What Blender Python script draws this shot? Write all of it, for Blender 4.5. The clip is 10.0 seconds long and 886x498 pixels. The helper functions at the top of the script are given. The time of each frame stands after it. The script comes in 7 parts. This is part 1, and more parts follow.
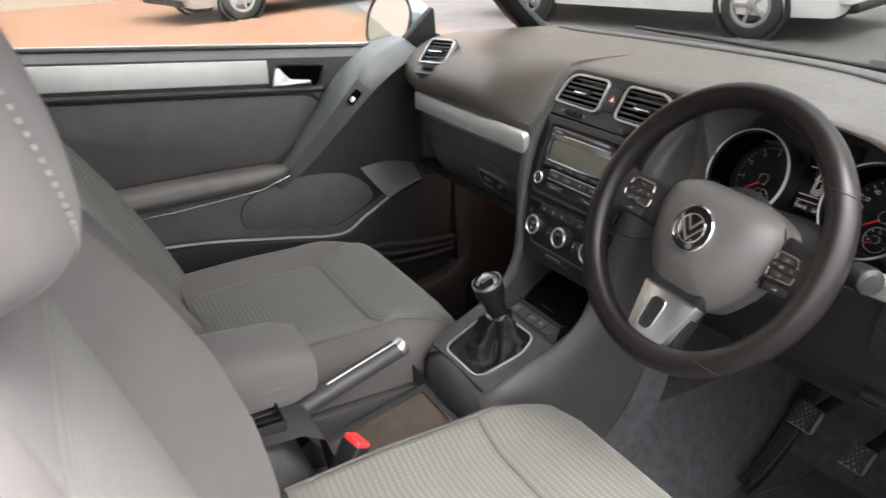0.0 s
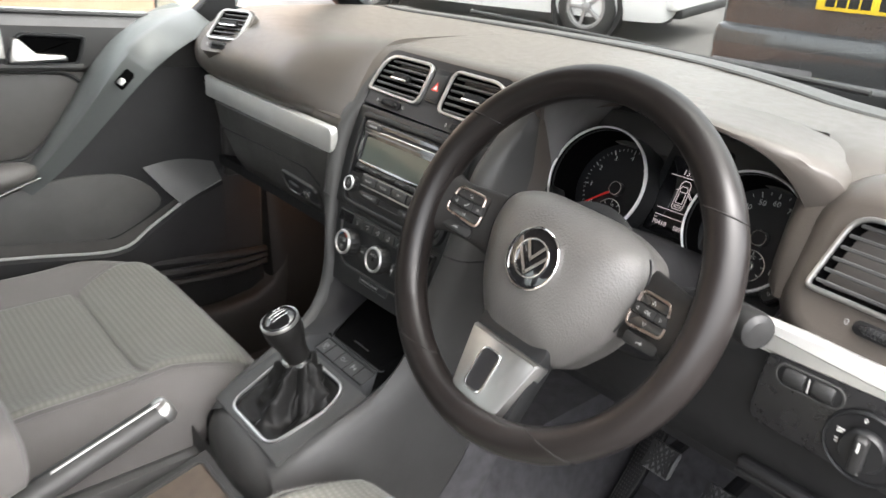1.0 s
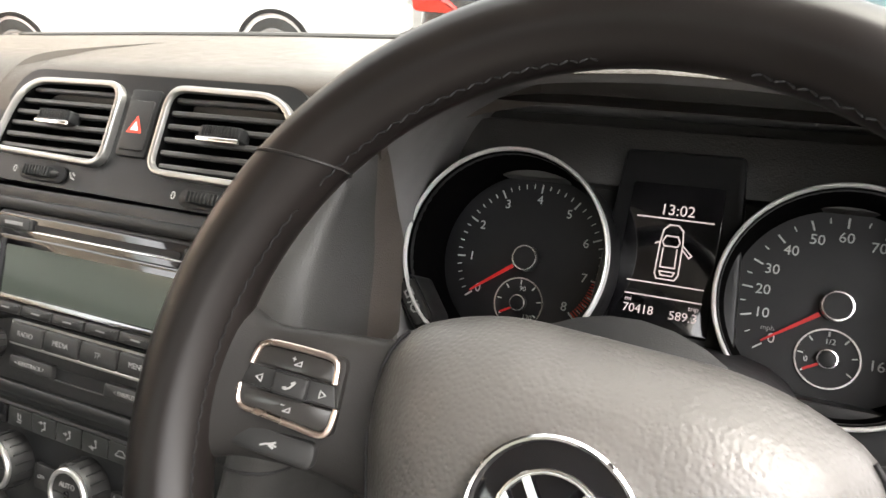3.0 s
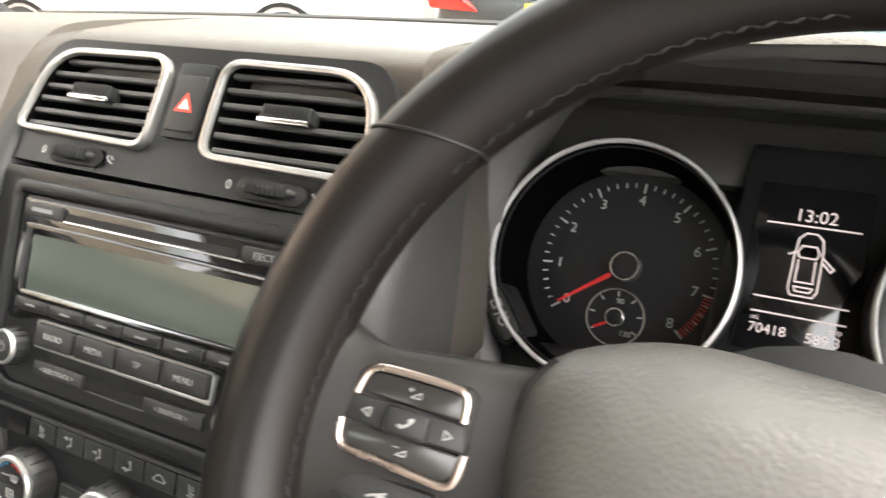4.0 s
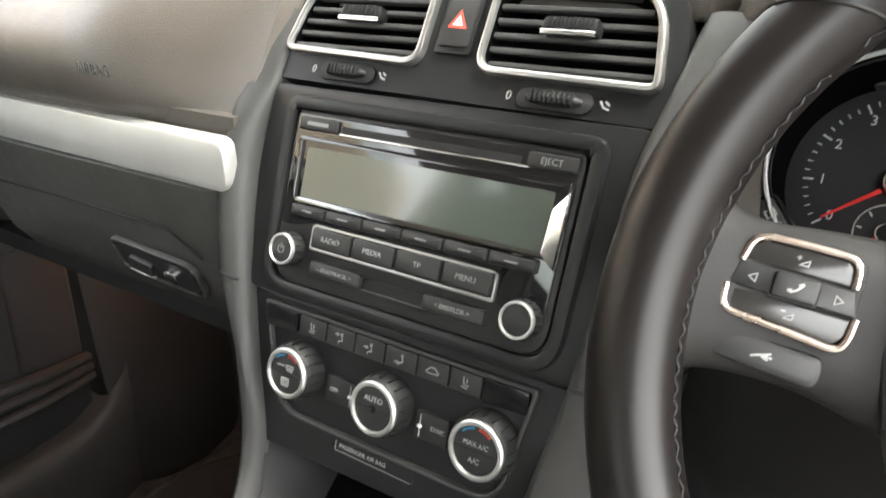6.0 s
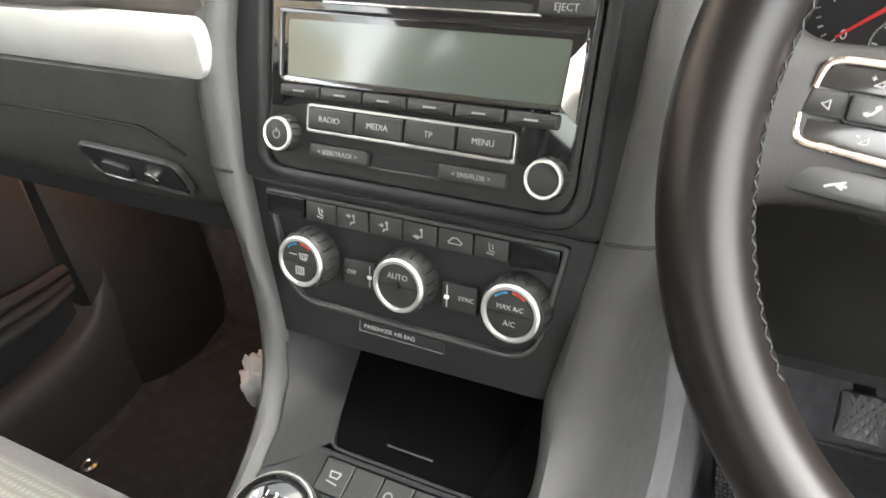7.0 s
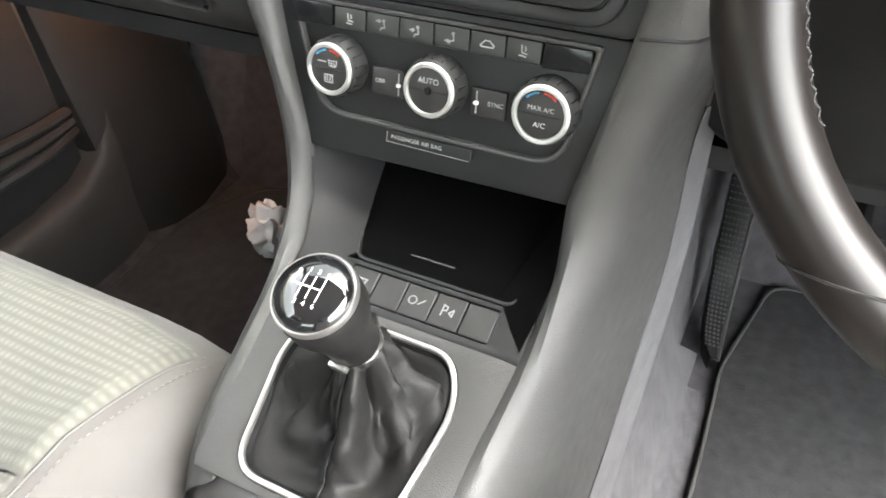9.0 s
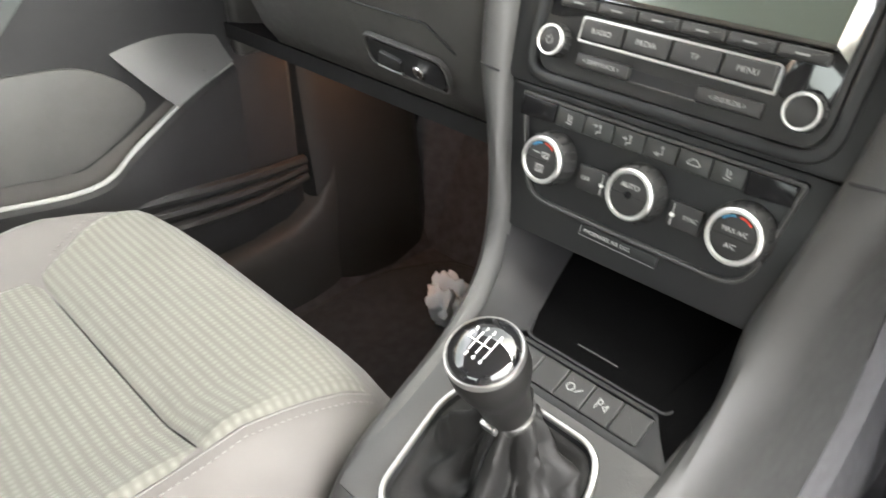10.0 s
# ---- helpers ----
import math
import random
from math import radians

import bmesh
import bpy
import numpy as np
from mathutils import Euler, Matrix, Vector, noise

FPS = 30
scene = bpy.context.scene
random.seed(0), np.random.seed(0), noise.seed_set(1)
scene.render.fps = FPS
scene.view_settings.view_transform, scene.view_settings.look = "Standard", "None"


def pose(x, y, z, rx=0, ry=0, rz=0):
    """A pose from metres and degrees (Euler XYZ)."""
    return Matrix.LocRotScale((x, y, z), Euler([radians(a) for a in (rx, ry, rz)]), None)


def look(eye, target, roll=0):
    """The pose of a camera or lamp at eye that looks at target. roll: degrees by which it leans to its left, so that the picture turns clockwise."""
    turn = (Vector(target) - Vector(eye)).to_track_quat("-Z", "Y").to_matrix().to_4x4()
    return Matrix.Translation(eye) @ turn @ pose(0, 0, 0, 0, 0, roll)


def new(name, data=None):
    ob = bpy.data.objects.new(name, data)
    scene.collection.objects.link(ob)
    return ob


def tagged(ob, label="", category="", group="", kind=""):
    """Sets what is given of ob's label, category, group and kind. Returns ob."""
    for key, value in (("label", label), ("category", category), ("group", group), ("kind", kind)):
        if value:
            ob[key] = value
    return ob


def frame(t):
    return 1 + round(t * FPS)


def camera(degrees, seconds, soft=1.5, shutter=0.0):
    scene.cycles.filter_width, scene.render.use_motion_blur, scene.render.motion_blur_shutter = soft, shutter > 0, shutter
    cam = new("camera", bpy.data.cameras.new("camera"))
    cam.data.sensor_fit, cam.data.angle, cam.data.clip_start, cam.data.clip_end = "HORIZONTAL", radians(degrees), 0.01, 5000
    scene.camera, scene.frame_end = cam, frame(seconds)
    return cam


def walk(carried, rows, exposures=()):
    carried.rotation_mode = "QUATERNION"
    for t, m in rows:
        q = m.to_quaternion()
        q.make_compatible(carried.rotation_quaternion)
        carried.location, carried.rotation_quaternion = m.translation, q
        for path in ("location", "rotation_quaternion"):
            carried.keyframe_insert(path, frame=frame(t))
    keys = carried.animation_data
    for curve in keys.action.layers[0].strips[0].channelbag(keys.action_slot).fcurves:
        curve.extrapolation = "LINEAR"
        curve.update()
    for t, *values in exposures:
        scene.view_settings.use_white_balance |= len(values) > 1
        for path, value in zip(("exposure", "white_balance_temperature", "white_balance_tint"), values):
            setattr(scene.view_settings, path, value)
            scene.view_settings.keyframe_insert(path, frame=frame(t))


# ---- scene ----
cam = camera(62.4, 10.0, soft=1.5, shutter=0.3)
PATH = [
    (0, (0.902, -0.712, 1.277), (-0.706, 0.168, 0.478), -0.9),
    (0.5, (0.864, -0.605, 1.271), (-0.675, 0.376, 0.451), -2.7),
    (1, (0.731, -0.517, 1.212), (-0.644, 0.693, 0.409), 3.2),
    (1.5, (0.598, -0.385, 1.16), (-0.747, 0.888, 0.406), 4.3),
    (2, (0.514, -0.356, 1.125), (-0.728, 1.052, 0.435), 3.8),
    (2.5, (0.441, -0.314, 1.128), (-0.478, 1.336, 0.47), 0.6),
    (2.7, (0.41, -0.283, 1.12), (-0.405, 1.42, 0.461), -0.4),
    (3.8, (0.354, -0.198, 1.084), (-0.514, 1.462, 0.384), 0.1),
    (4, (0.319, -0.215, 1.086), (-0.507, 1.48, 0.418), 1.2),
    (4.5, (0.296, -0.228, 1.083), (-0.61, 1.436, 0.442), 1.5),
    (5, (0.281, -0.241, 1.077), (-0.679, 1.394, 0.443), 1.6),
    (5.5, (0.263, -0.263, 1.073), (-0.744, 1.335, 0.414), 1.1),
    (6, (0.247, -0.289, 1.062), (-0.781, 1.248, 0.301), -0.2),
    (6.2, (0.243, -0.288, 1.063), (-0.788, 1.205, 0.221), -1.7),
    (7.3, (0.202, -0.302, 1.052), (-0.586, 1.143, -0.085), -5.9),
    (7.5, (0.202, -0.305, 1.047), (-0.57, 1.125, -0.119), -6.2),
    (8, (0.198, -0.315, 1.039), (-0.509, 1.053, -0.238), -6.2),
    (8.5, (0.197, -0.329, 1.031), (-0.484, 0.992, -0.307), -5.2),
    (9, (0.202, -0.346, 1.028), (-0.539, 0.947, -0.306), -3.9),
    (9.5, (0.211, -0.37, 1.03), (-0.725, 0.885, -0.214), -2.6),
    (10, (0.219, -0.378, 1.04), (-0.984, 0.772, -0.069), -1.1),
]
EXPOSURES = [(0, 2.95, 6500, 13), (0.5, 3.36, 6500, 11), (1.0, 3.56, 6500, 11), (2.0, 3.80, 6900, 12), (2.7, 3.92, 6900, 12), (4.2, 4.27, 6900, 10), (6.0, 4.24, 6700, 8), (7.5, 4.93, 6700, 8), (9.0, 5.02, 6600, 8), (10, 4.80, 6700, 9)]
walk(cam, [(t, look(eye, target, roll)) for t, eye, target, roll in PATH], EXPOSURES)

# ---- daylight: bright overcast sky, soft sun ----
world = bpy.data.worlds.new("overcast_sky")
scene.world = world
world.use_nodes = True
_wn = world.node_tree.nodes
_sky = _wn.new("ShaderNodeTexSky")
_sky.sky_type = "NISHITA"
_sky.sun_disc = False
_sky.sun_elevation = radians(63)
_sky.sun_rotation = radians(77)
_sky.air_density = 1.0
_sky.dust_density = 4.0
_hsv = _wn.new("ShaderNodeHueSaturation")
_hsv.inputs["Saturation"].default_value = 0.15
world.node_tree.links.new(_sky.outputs["Color"], _hsv.inputs["Color"])
world.node_tree.links.new(_hsv.outputs["Color"], _wn["Background"].inputs["Color"])
_wn["Background"].inputs["Strength"].default_value = 0.15
sun = new("sun", bpy.data.lights.new("sun", "SUN"))
sun.data.energy = 0.75
sun.data.angle = radians(80)
sun.data.color = (1.0, 0.93, 0.85)
sun.matrix_world = look((3.1, 0.7, 7.6), (0, 0, 0.8))

# ---- building tools ----
def frame_at(o, tilt, spin=0.0):
    """u right, v up a face that leans back by tilt degrees, n out of it."""
    a = radians(tilt)
    m = Matrix(((1, 0, 0, o[0]), (0, math.sin(a), -math.cos(a), o[1]), (0, math.cos(a), math.sin(a), o[2]), (0, 0, 0, 1)))
    return m @ Matrix.Rotation(radians(spin), 4, "Z")


def rrect(w, h, r, cx=0.0, cy=0.0, n=5):
    out = []
    r = min(r, w / 2 - 1e-5, h / 2 - 1e-5)
    for k, (sx, sy) in enumerate(((1, 1), (-1, 1), (-1, -1), (1, -1))):
        for i in range(n + 1):
            a = math.pi / 2 * (k + i / n)
            out.append((cx + sx * (w / 2 - r) + r * math.cos(a), cy + sy * (h / 2 - r) + r * math.sin(a)))
    return out


def rpoly(pts, radii, n=5):
    """A closed outline with its corners rounded."""
    out, m = [], len(pts)
    for i in range(m):
        p, a, b = Vector(pts[i]), Vector(pts[i - 1]), Vector(pts[(i + 1) % m])
        r = radii[i] if isinstance(radii, (list, tuple)) else radii
        da, db = (a - p), (b - p)
        r = min(r, da.length * 0.48, db.length * 0.48)
        s, e = p + da.normalized() * r, p + db.normalized() * r
        for k in range(n + 1):
            t = k / n
            out.append(tuple(s * (1 - t) ** 2 + p * 2 * t * (1 - t) + e * t * t))
    return out


def offset(poly, d):
    """The outline moved inwards by d (anticlockwise outlines)."""
    out, m = [], len(poly)
    for i in range(m):
        p, a, b = Vector(poly[i]), Vector(poly[i - 1]), Vector(poly[(i + 1) % m])
        e1, e2 = (p - a), (b - p)
        if e1.length < 1e-9 or e2.length < 1e-9:
            e1 = e2 = (b - a)
        n1, n2 = Vector((-e1.y, e1.x)).normalized(), Vector((-e2.y, e2.x)).normalized()
        nn = n1 + n2
        nn = nn / max(nn.length_squared / 2, 0.35)
        out.append(tuple(p + nn * d))
    return out


def circle(r, cx=0.0, cy=0.0, n=32):
    return [(cx + r * math.cos(2 * math.pi * i / n), cy + r * math.sin(2 * math.pi * i / n)) for i in range(n)]


def loft(rows, wrap=False, close=False, cap=False, bm=None):
    """Skin over rows of points. wrap: each row is a closed ring; close: last row meets the first; cap: fill the ends."""
    bm = bm or bmesh.new()
    vs = [[bm.verts.new(p) for p in row] for row in rows]
    n, m = len(vs), len(vs[0])
    for i in range(n if close else n - 1):
        for j in range(m if wrap else m - 1):
            a, b = vs[i], vs[(i + 1) % n]
            try:
                bm.faces.new((a[j], a[(j + 1) % m], b[(j + 1) % m], b[j]))
            except ValueError:
                pass
    if cap:
        bm.faces.new(vs[0][::-1])
        bm.faces.new(vs[-1])
    return bm


def at_z(poly, z):
    return [(x, y, z) for x, y in poly]


def prism(poly, z0, z1, b=0.0, bm=None):
    rows = [at_z(poly, z0)]
    if b > 0:
        rows += [at_z(poly, z1 - b), at_z(offset(poly, b * 0.3), z1 - b * 0.3), at_z(offset(poly, b), z1)]
    else:
        rows += [at_z(poly, z1)]
    return loft(rows, wrap=True, cap=True, bm=bm)


def band(outer, inner, z0, z1, b=0.0, bm=None):
    """A frame between two outlines of as many points."""
    rows = [at_z(outer, z0), at_z(outer, z1 - b)]
    if b > 0:
        rows += [at_z(offset(outer, b * 0.3), z1 - b * 0.3), at_z(offset(outer, b), z1), at_z(offset(inner, -b), z1), at_z(offset(inner, -b * 0.3), z1 - b * 0.3)]
    rows += [at_z(inner, z1 - b), at_z(inner, z0)]
    return loft(rows, wrap=True, close=True, bm=bm)


def lathe(profile, n=32, bm=None):
    """profile of (radius, z), turned round z."""
    rows = [[(max(r, 1e-5) * math.cos(2 * math.pi * i / n), max(r, 1e-5) * math.sin(2 * math.pi * i / n), z) for i in range(n)] for r, z in profile]
    if profile[-1][0] > 1e-4:                       # a ring: its section closes on itself
        return loft(rows, wrap=True, close=True, bm=bm)
    return loft(rows, wrap=True, cap=True, bm=bm)


def plate(outer, holes, z0, z1, bm=None):
    """A flat plate with openings right through it."""
    bm = bm or bmesh.new()
    edges = []
    for loop in [outer] + holes:
        vs = [bm.verts.new((x, y, z1)) for x, y in loop]
        edges += [bm.edges.new((vs[i - 1], vs[i])) for i in range(len(vs))]
    bmesh.ops.triangle_fill(bm, edges=edges, use_beauty=True)
    for loop in [outer] + holes:
        loft([at_z(loop, z1), at_z(loop, z0)], wrap=True, bm=bm)
    bmesh.ops.remove_doubles(bm, verts=bm.verts, dist=1e-6)
    return bm


def tube(path, r, closed=False, n=10, bm=None, flat=1.0, up=None):
    """A round bar along a path; r is one radius or one for each point; flat squeezes it along up."""
    pts = [Vector(p) for p in path]
    m, rows = len(pts), []
    ref = Vector(up) if up else Vector((0.03, 0.02, 1))
    for i, p in enumerate(pts):
        if closed:
            d = pts[(i + 1) % m] - pts[i - 1]
        else:
            d = pts[min(i + 1, m - 1)] - pts[max(i - 1, 0)]
        d.normalize()
        s = d.cross(ref)
        if s.length < 1e-4:
            s = d.cross(Vector((1, 0, 0)))
        s.normalize()
        t = s.cross(d)
        ri = r[i] if isinstance(r, (list, tuple)) else r
        rows.append([tuple(p + s * ri * math.cos(2 * math.pi * k / n) + t * ri * flat * math.sin(2 * math.pi * k / n)) for k in range(n)])
    return loft(rows, wrap=True, close=closed, cap=not closed, bm=bm)


def box(x0, x1, y0, y1, z0, z1, b=0.004, bm=None):
    b = min(b, (x1 - x0) * 0.45, (y1 - y0) * 0.45, (z1 - z0) * 0.45)
    o = rrect(x1 - x0, y1 - y0, b, (x0 + x1) / 2, (y0 + y1) / 2, 3)
    rows = [at_z(offset(o, b * 0.9), z0), at_z(offset(o, b * 0.3), z0 + b * 0.3), at_z(o, z0 + b), at_z(o, z1 - b), at_z(offset(o, b * 0.3), z1 - b * 0.3), at_z(offset(o, b * 0.9), z1)]
    return loft(rows, wrap=True, cap=True, bm=bm)


def smooth_path(pts, n=6, closed=False):
    """Catmull-Rom through points of any dimension."""
    p = [Vector(q) for q in pts]
    m, out = len(p), []
    for i in range(m if closed else m - 1):
        if closed:
            a, b, c, d = p[i - 1], p[i], p[(i + 1) % m], p[(i + 2) % m]
        else:
            a, b, c, d = p[max(i - 1, 0)], p[i], p[i + 1], p[min(i + 2, m - 1)]
        for k in range(n):
            t = k / n
            out.append(tuple(0.5 * (2 * b + (c - a) * t + (2 * a - 5 * b + 4 * c - d) * t * t + (3 * b - a - 3 * c + d) * t ** 3)))
    if not closed:
        out.append(tuple(p[-1]))
    return out


def moved(bm, m):
    bmesh.ops.transform(bm, matrix=m, verts=bm.verts)
    return bm


def mesh_of(name, bm, material, angle=38):
    bmesh.ops.recalc_face_normals(bm, faces=bm.faces)
    me = bpy.data.meshes.new(name)
    bm.to_mesh(me)
    bm.free()
    me.polygons.foreach_set("use_smooth", [True] * len(me.polygons))
    me.set_sharp_from_angle(angle=radians(angle))
    if material:
        me.materials.append(material)
    return me


def part(name, bm, material, parent, label="", at=None, angle=38):
    """Links a bmesh as one mesh object under a thing or a part."""
    ob = new(name, mesh_of(name, bm, material, angle))
    ob.parent = parent
    if at is not None:
        ob.matrix_local = at
    return tagged(ob, label)


def thing(name, label, category, at=None, group="", kind=""):
    ob = new(name)
    ob.empty_display_size = 0.05
    if at is not None:
        ob.matrix_world = at
    return tagged(ob, label, category, group, kind)


def solo(name, bm, material, label, category, at=None, group="", kind="", angle=38):
    ob = new(name, mesh_of(name, bm, material, angle))
    if at is not None:
        ob.matrix_world = at
    return tagged(ob, label, category, group, kind)


def share(name, me, parent, at):
    ob = new(name, me)
    ob.parent = parent
    ob.matrix_local = at
    return ob


def lettering(body, size, x, y, z, material, parent, align="CENTER", spin=0.0, name="lettering", depth=0.00015, wide=1.0):
    cu = bpy.data.curves.new("letters", "FONT")
    cu.body, cu.size, cu.align_x, cu.align_y, cu.extrude = body, size, align, "CENTER", depth
    cu.resolution_u = 3
    tmp = bpy.data.objects.new("letters", cu)
    me = bpy.data.meshes.new_from_object(tmp)
    bpy.data.objects.remove(tmp)
    bpy.data.curves.remove(cu)
    me.materials.append(material)
    ob = new(name, me)
    ob.parent = parent
    ob.matrix_local = Matrix.Translation((x, y, z)) @ Matrix.Rotation(radians(spin), 4, "Z") @ Matrix.Diagonal((wide, 1, 1, 1))
    return ob


def strokes(lines, r, bm=None):
    """Thin raised lines in a plane, for symbols; lines of 2D points at height z."""
    bm = bm or bmesh.new()
    for pts, z in lines:
        for (ax, ay), (bx, by) in zip(pts, pts[1:]):
            d = Vector((bx - ax, by - ay))
            if d.length < 1e-7:
                continue
            e = d.normalized() * r * 0.8
            s = Vector((-d.y, d.x)).normalized() * r
            q = [(ax - e.x + s.x, ay - e.y + s.y), (ax - e.x - s.x, ay - e.y - s.y), (bx + e.x - s.x, by + e.y - s.y), (bx + e.x + s.x, by + e.y + s.y)]
            lo, hi = [bm.verts.new((x, y, z)) for x, y in q], [bm.verts.new((x, y, z + 0.0003)) for x, y in q]
            bm.faces.new(hi)
            for k in range(4):
                bm.faces.new((lo[k], lo[(k + 1) % 4], hi[(k + 1) % 4], hi[k]))
    return bm


# ---- materials ----
def material(name, color, rough=0.5, metal=0.0, grain=0.0, grain_scale=900.0, mottle=0.15, mottle_scale=14.0, rough_var=0.1, sheen=0.0, coat=0.0, kind="noise", spec=0.5):
    """Base colour with slow mottling, roughness variation and a fine relief."""
    m = bpy.data.materials.new(name)
    m.use_nodes = True
    nt = m.node_tree
    n, l = nt.nodes, nt.links
    p = n["Principled BSDF"]
    tc = n.new("ShaderNodeTexCoord")
    big = n.new("ShaderNodeTexNoise")
    big.inputs["Scale"].default_value = mottle_scale
    big.inputs["Detail"].default_value = 5
    l.new(tc.outputs["Object"], big.inputs["Vector"])
    ramp = n.new("ShaderNodeValToRGB")
    c = Vector(color)
    lo, hi = c * (1 - mottle), c * (1 + mottle)
    ramp.color_ramp.elements[0].position, ramp.color_ramp.elements[1].position = 0.3, 0.7
    ramp.color_ramp.elements[0].color, ramp.color_ramp.elements[1].color = (*lo, 1), (*hi, 1)
    l.new(big.outputs["Fac"], ramp.inputs["Fac"])
    l.new(ramp.outputs["Color"], p.inputs["Base Color"])
    mr = n.new("ShaderNodeMapRange")
    mr.inputs["To Min"].default_value, mr.inputs["To Max"].default_value = max(rough - rough_var, 0.02), min(rough + rough_var, 1)
    fine = n.new("ShaderNodeTexNoise")
    fine.inputs["Scale"].default_value = mottle_scale * 6
    fine.inputs["Detail"].default_value = 4
    l.new(tc.outputs["Object"], fine.inputs["Vector"])
    l.new(fine.outputs["Fac"], mr.inputs["Value"])
    l.new(mr.outputs["Result"], p.inputs["Roughness"])
    p.inputs["Metallic"].default_value = metal
    p.inputs["Specular IOR Level"].default_value = spec
    if sheen:
        p.inputs["Sheen Weight"].default_value = sheen
        p.inputs["Sheen Roughness"].default_value = 0.4
    if coat:
        p.inputs["Coat Weight"].default_value = coat
        p.inputs["Coat Roughness"].default_value = 0.05
    if grain:
        if kind == "leather":
            g = n.new("ShaderNodeTexVoronoi")
            g.feature = "SMOOTH_F1"
            out = g.outputs["Distance"]
        else:
            g = n.new("ShaderNodeTexNoise")
            g.inputs["Detail"].default_value = 3
            out = g.outputs["Fac"]
        g.inputs["Scale"].default_value = grain_scale
        l.new(tc.outputs["Object"], g.inputs["Vector"])
        b = n.new("ShaderNodeBump")
        b.inputs["Strength"].default_value = grain
        b.inputs["Distance"].default_value = 0.0006
        l.new(out, b.inputs["Height"])
        l.new(b.outputs["Normal"], p.inputs["Normal"])
    return m


def ribbed(name, color, dark, pitch_x, pitch_y, rough=0.85, depth=0.6):
    """Woven cloth: small raised cells in rows, with a soft mottling."""
    m = material(name, color, rough, mottle=0.08, mottle_scale=9, sheen=0.15)
    nt = m.node_tree
    n, l = nt.nodes, nt.links
    p = n["Principled BSDF"]
    tc = n.new("ShaderNodeTexCoord")
    sep = n.new("ShaderNodeSeparateXYZ")
    l.new(tc.outputs["Object"], sep.inputs["Vector"])

    def wave(axis, pitch):
        mul = n.new("ShaderNodeMath")
        mul.operation = "MULTIPLY"
        mul.inputs[1].default_value = 2 * math.pi / pitch
        l.new(sep.outputs[axis], mul.inputs[0])
        s = n.new("ShaderNodeMath")
        s.operation = "SINE"
        l.new(mul.outputs[0], s.inputs[0])
        a = n.new("ShaderNodeMath")
        a.operation = "MULTIPLY_ADD"
        a.inputs[1].default_value, a.inputs[2].default_value = 0.5, 0.5
        l.new(s.outputs[0], a.inputs[0])
        return a.outputs[0]

    wx, wy = wave("X", pitch_x), wave("Y", pitch_y)
    prod = n.new("ShaderNodeMath")
    prod.operation = "MULTIPLY"
    l.new(wy, prod.inputs[0])
    add = n.new("ShaderNodeMath")
    add.operation = "MULTIPLY_ADD"
    add.inputs[1].default_value, add.inputs[2].default_value = 0.6, 0.4
    l.new(wx, add.inputs[0])
    l.new(add.outputs[0], prod.inputs[1])
    noise_n = n.new("ShaderNodeTexNoise")
    noise_n.inputs["Scale"].default_value = 900
    l.new(tc.outputs["Object"], noise_n.inputs["Vector"])
    mix_h = n.new("ShaderNodeMath")
    mix_h.operation = "MULTIPLY_ADD"
    mix_h.inputs[1].default_value = 0.35
    l.new(noise_n.outputs["Fac"], mix_h.inputs[0])
    l.new(prod.outputs[0], mix_h.inputs[2])
    b = n.new("ShaderNodeBump")
    b.inputs["Strength"].default_value = depth
    b.inputs["Distance"].default_value = 0.0012
    l.new(mix_h.outputs[0], b.inputs["Height"])
    l.new(b.outputs["Normal"], p.inputs["Normal"])
    old = p.inputs["Base Color"].links[0].from_socket
    mix = n.new("ShaderNodeMix")
    mix.data_type = "RGBA"
    l.new(prod.outputs[0], mix.inputs["Factor"])
    mix.inputs["A"].default_value = (*dark, 1)
    l.new(old, mix.inputs["B"])
    l.new(mix.outputs["Result"], p.inputs["Base Color"])
    return m


def glow(name, color, strength):
    m = bpy.data.materials.new(name)
    m.use_nodes = True
    p = m.node_tree.nodes["Principled BSDF"]
    p.inputs["Base Color"].default_value = (*color, 1)
    p.inputs["Emission Color"].default_value = (*color, 1)
    p.inputs["Emission Strength"].default_value = strength
    return m


def clear_glass(name, tint=(0.93, 0.96, 0.95), gloss=0.035):
    m = bpy.data.materials.new(name)
    m.use_nodes = True
    n, l = m.node_tree.nodes, m.node_tree.links
    t, g, mx = n.new("ShaderNodeBsdfTransparent"), n.new("ShaderNodeBsdfGlossy"), n.new("ShaderNodeMixShader")
    t.inputs["Color"].default_value = (*tint, 1)
    g.inputs["Roughness"].default_value = 0.02
    mx.inputs["Fac"].default_value = gloss
    l.new(t.outputs["BSDF"], mx.inputs[1])
    l.new(g.outputs["BSDF"], mx.inputs[2])
    l.new(mx.outputs["Shader"], n["Material Output"].inputs["Surface"])
    return m


DASH = material("dash_soft_plastic", (0.061, 0.0528, 0.0455), 0.37, grain=0.35, grain_scale=1100, mottle=0.10, kind="leather")
TRIM = material("black_trim_plastic", (0.0115, 0.0119, 0.0125), 0.36, grain=0.12, grain_scale=2200, mottle=0.12, spec=0.26)
SIDE = material("grey_console_plastic", (0.037, 0.0368, 0.036), 0.48, grain=0.3, grain_scale=1300, mottle=0.12, kind="leather", spec=0.36)
DARK = material("dark_plastic", (0.009, 0.009, 0.0098), 0.55, grain=0.2, grain_scale=1200, mottle=0.2, spec=0.3)
GLOSS = material("piano_black", (0.006, 0.006, 0.007), 0.07, rough_var=0.03, mottle=0.3, coat=0.4)
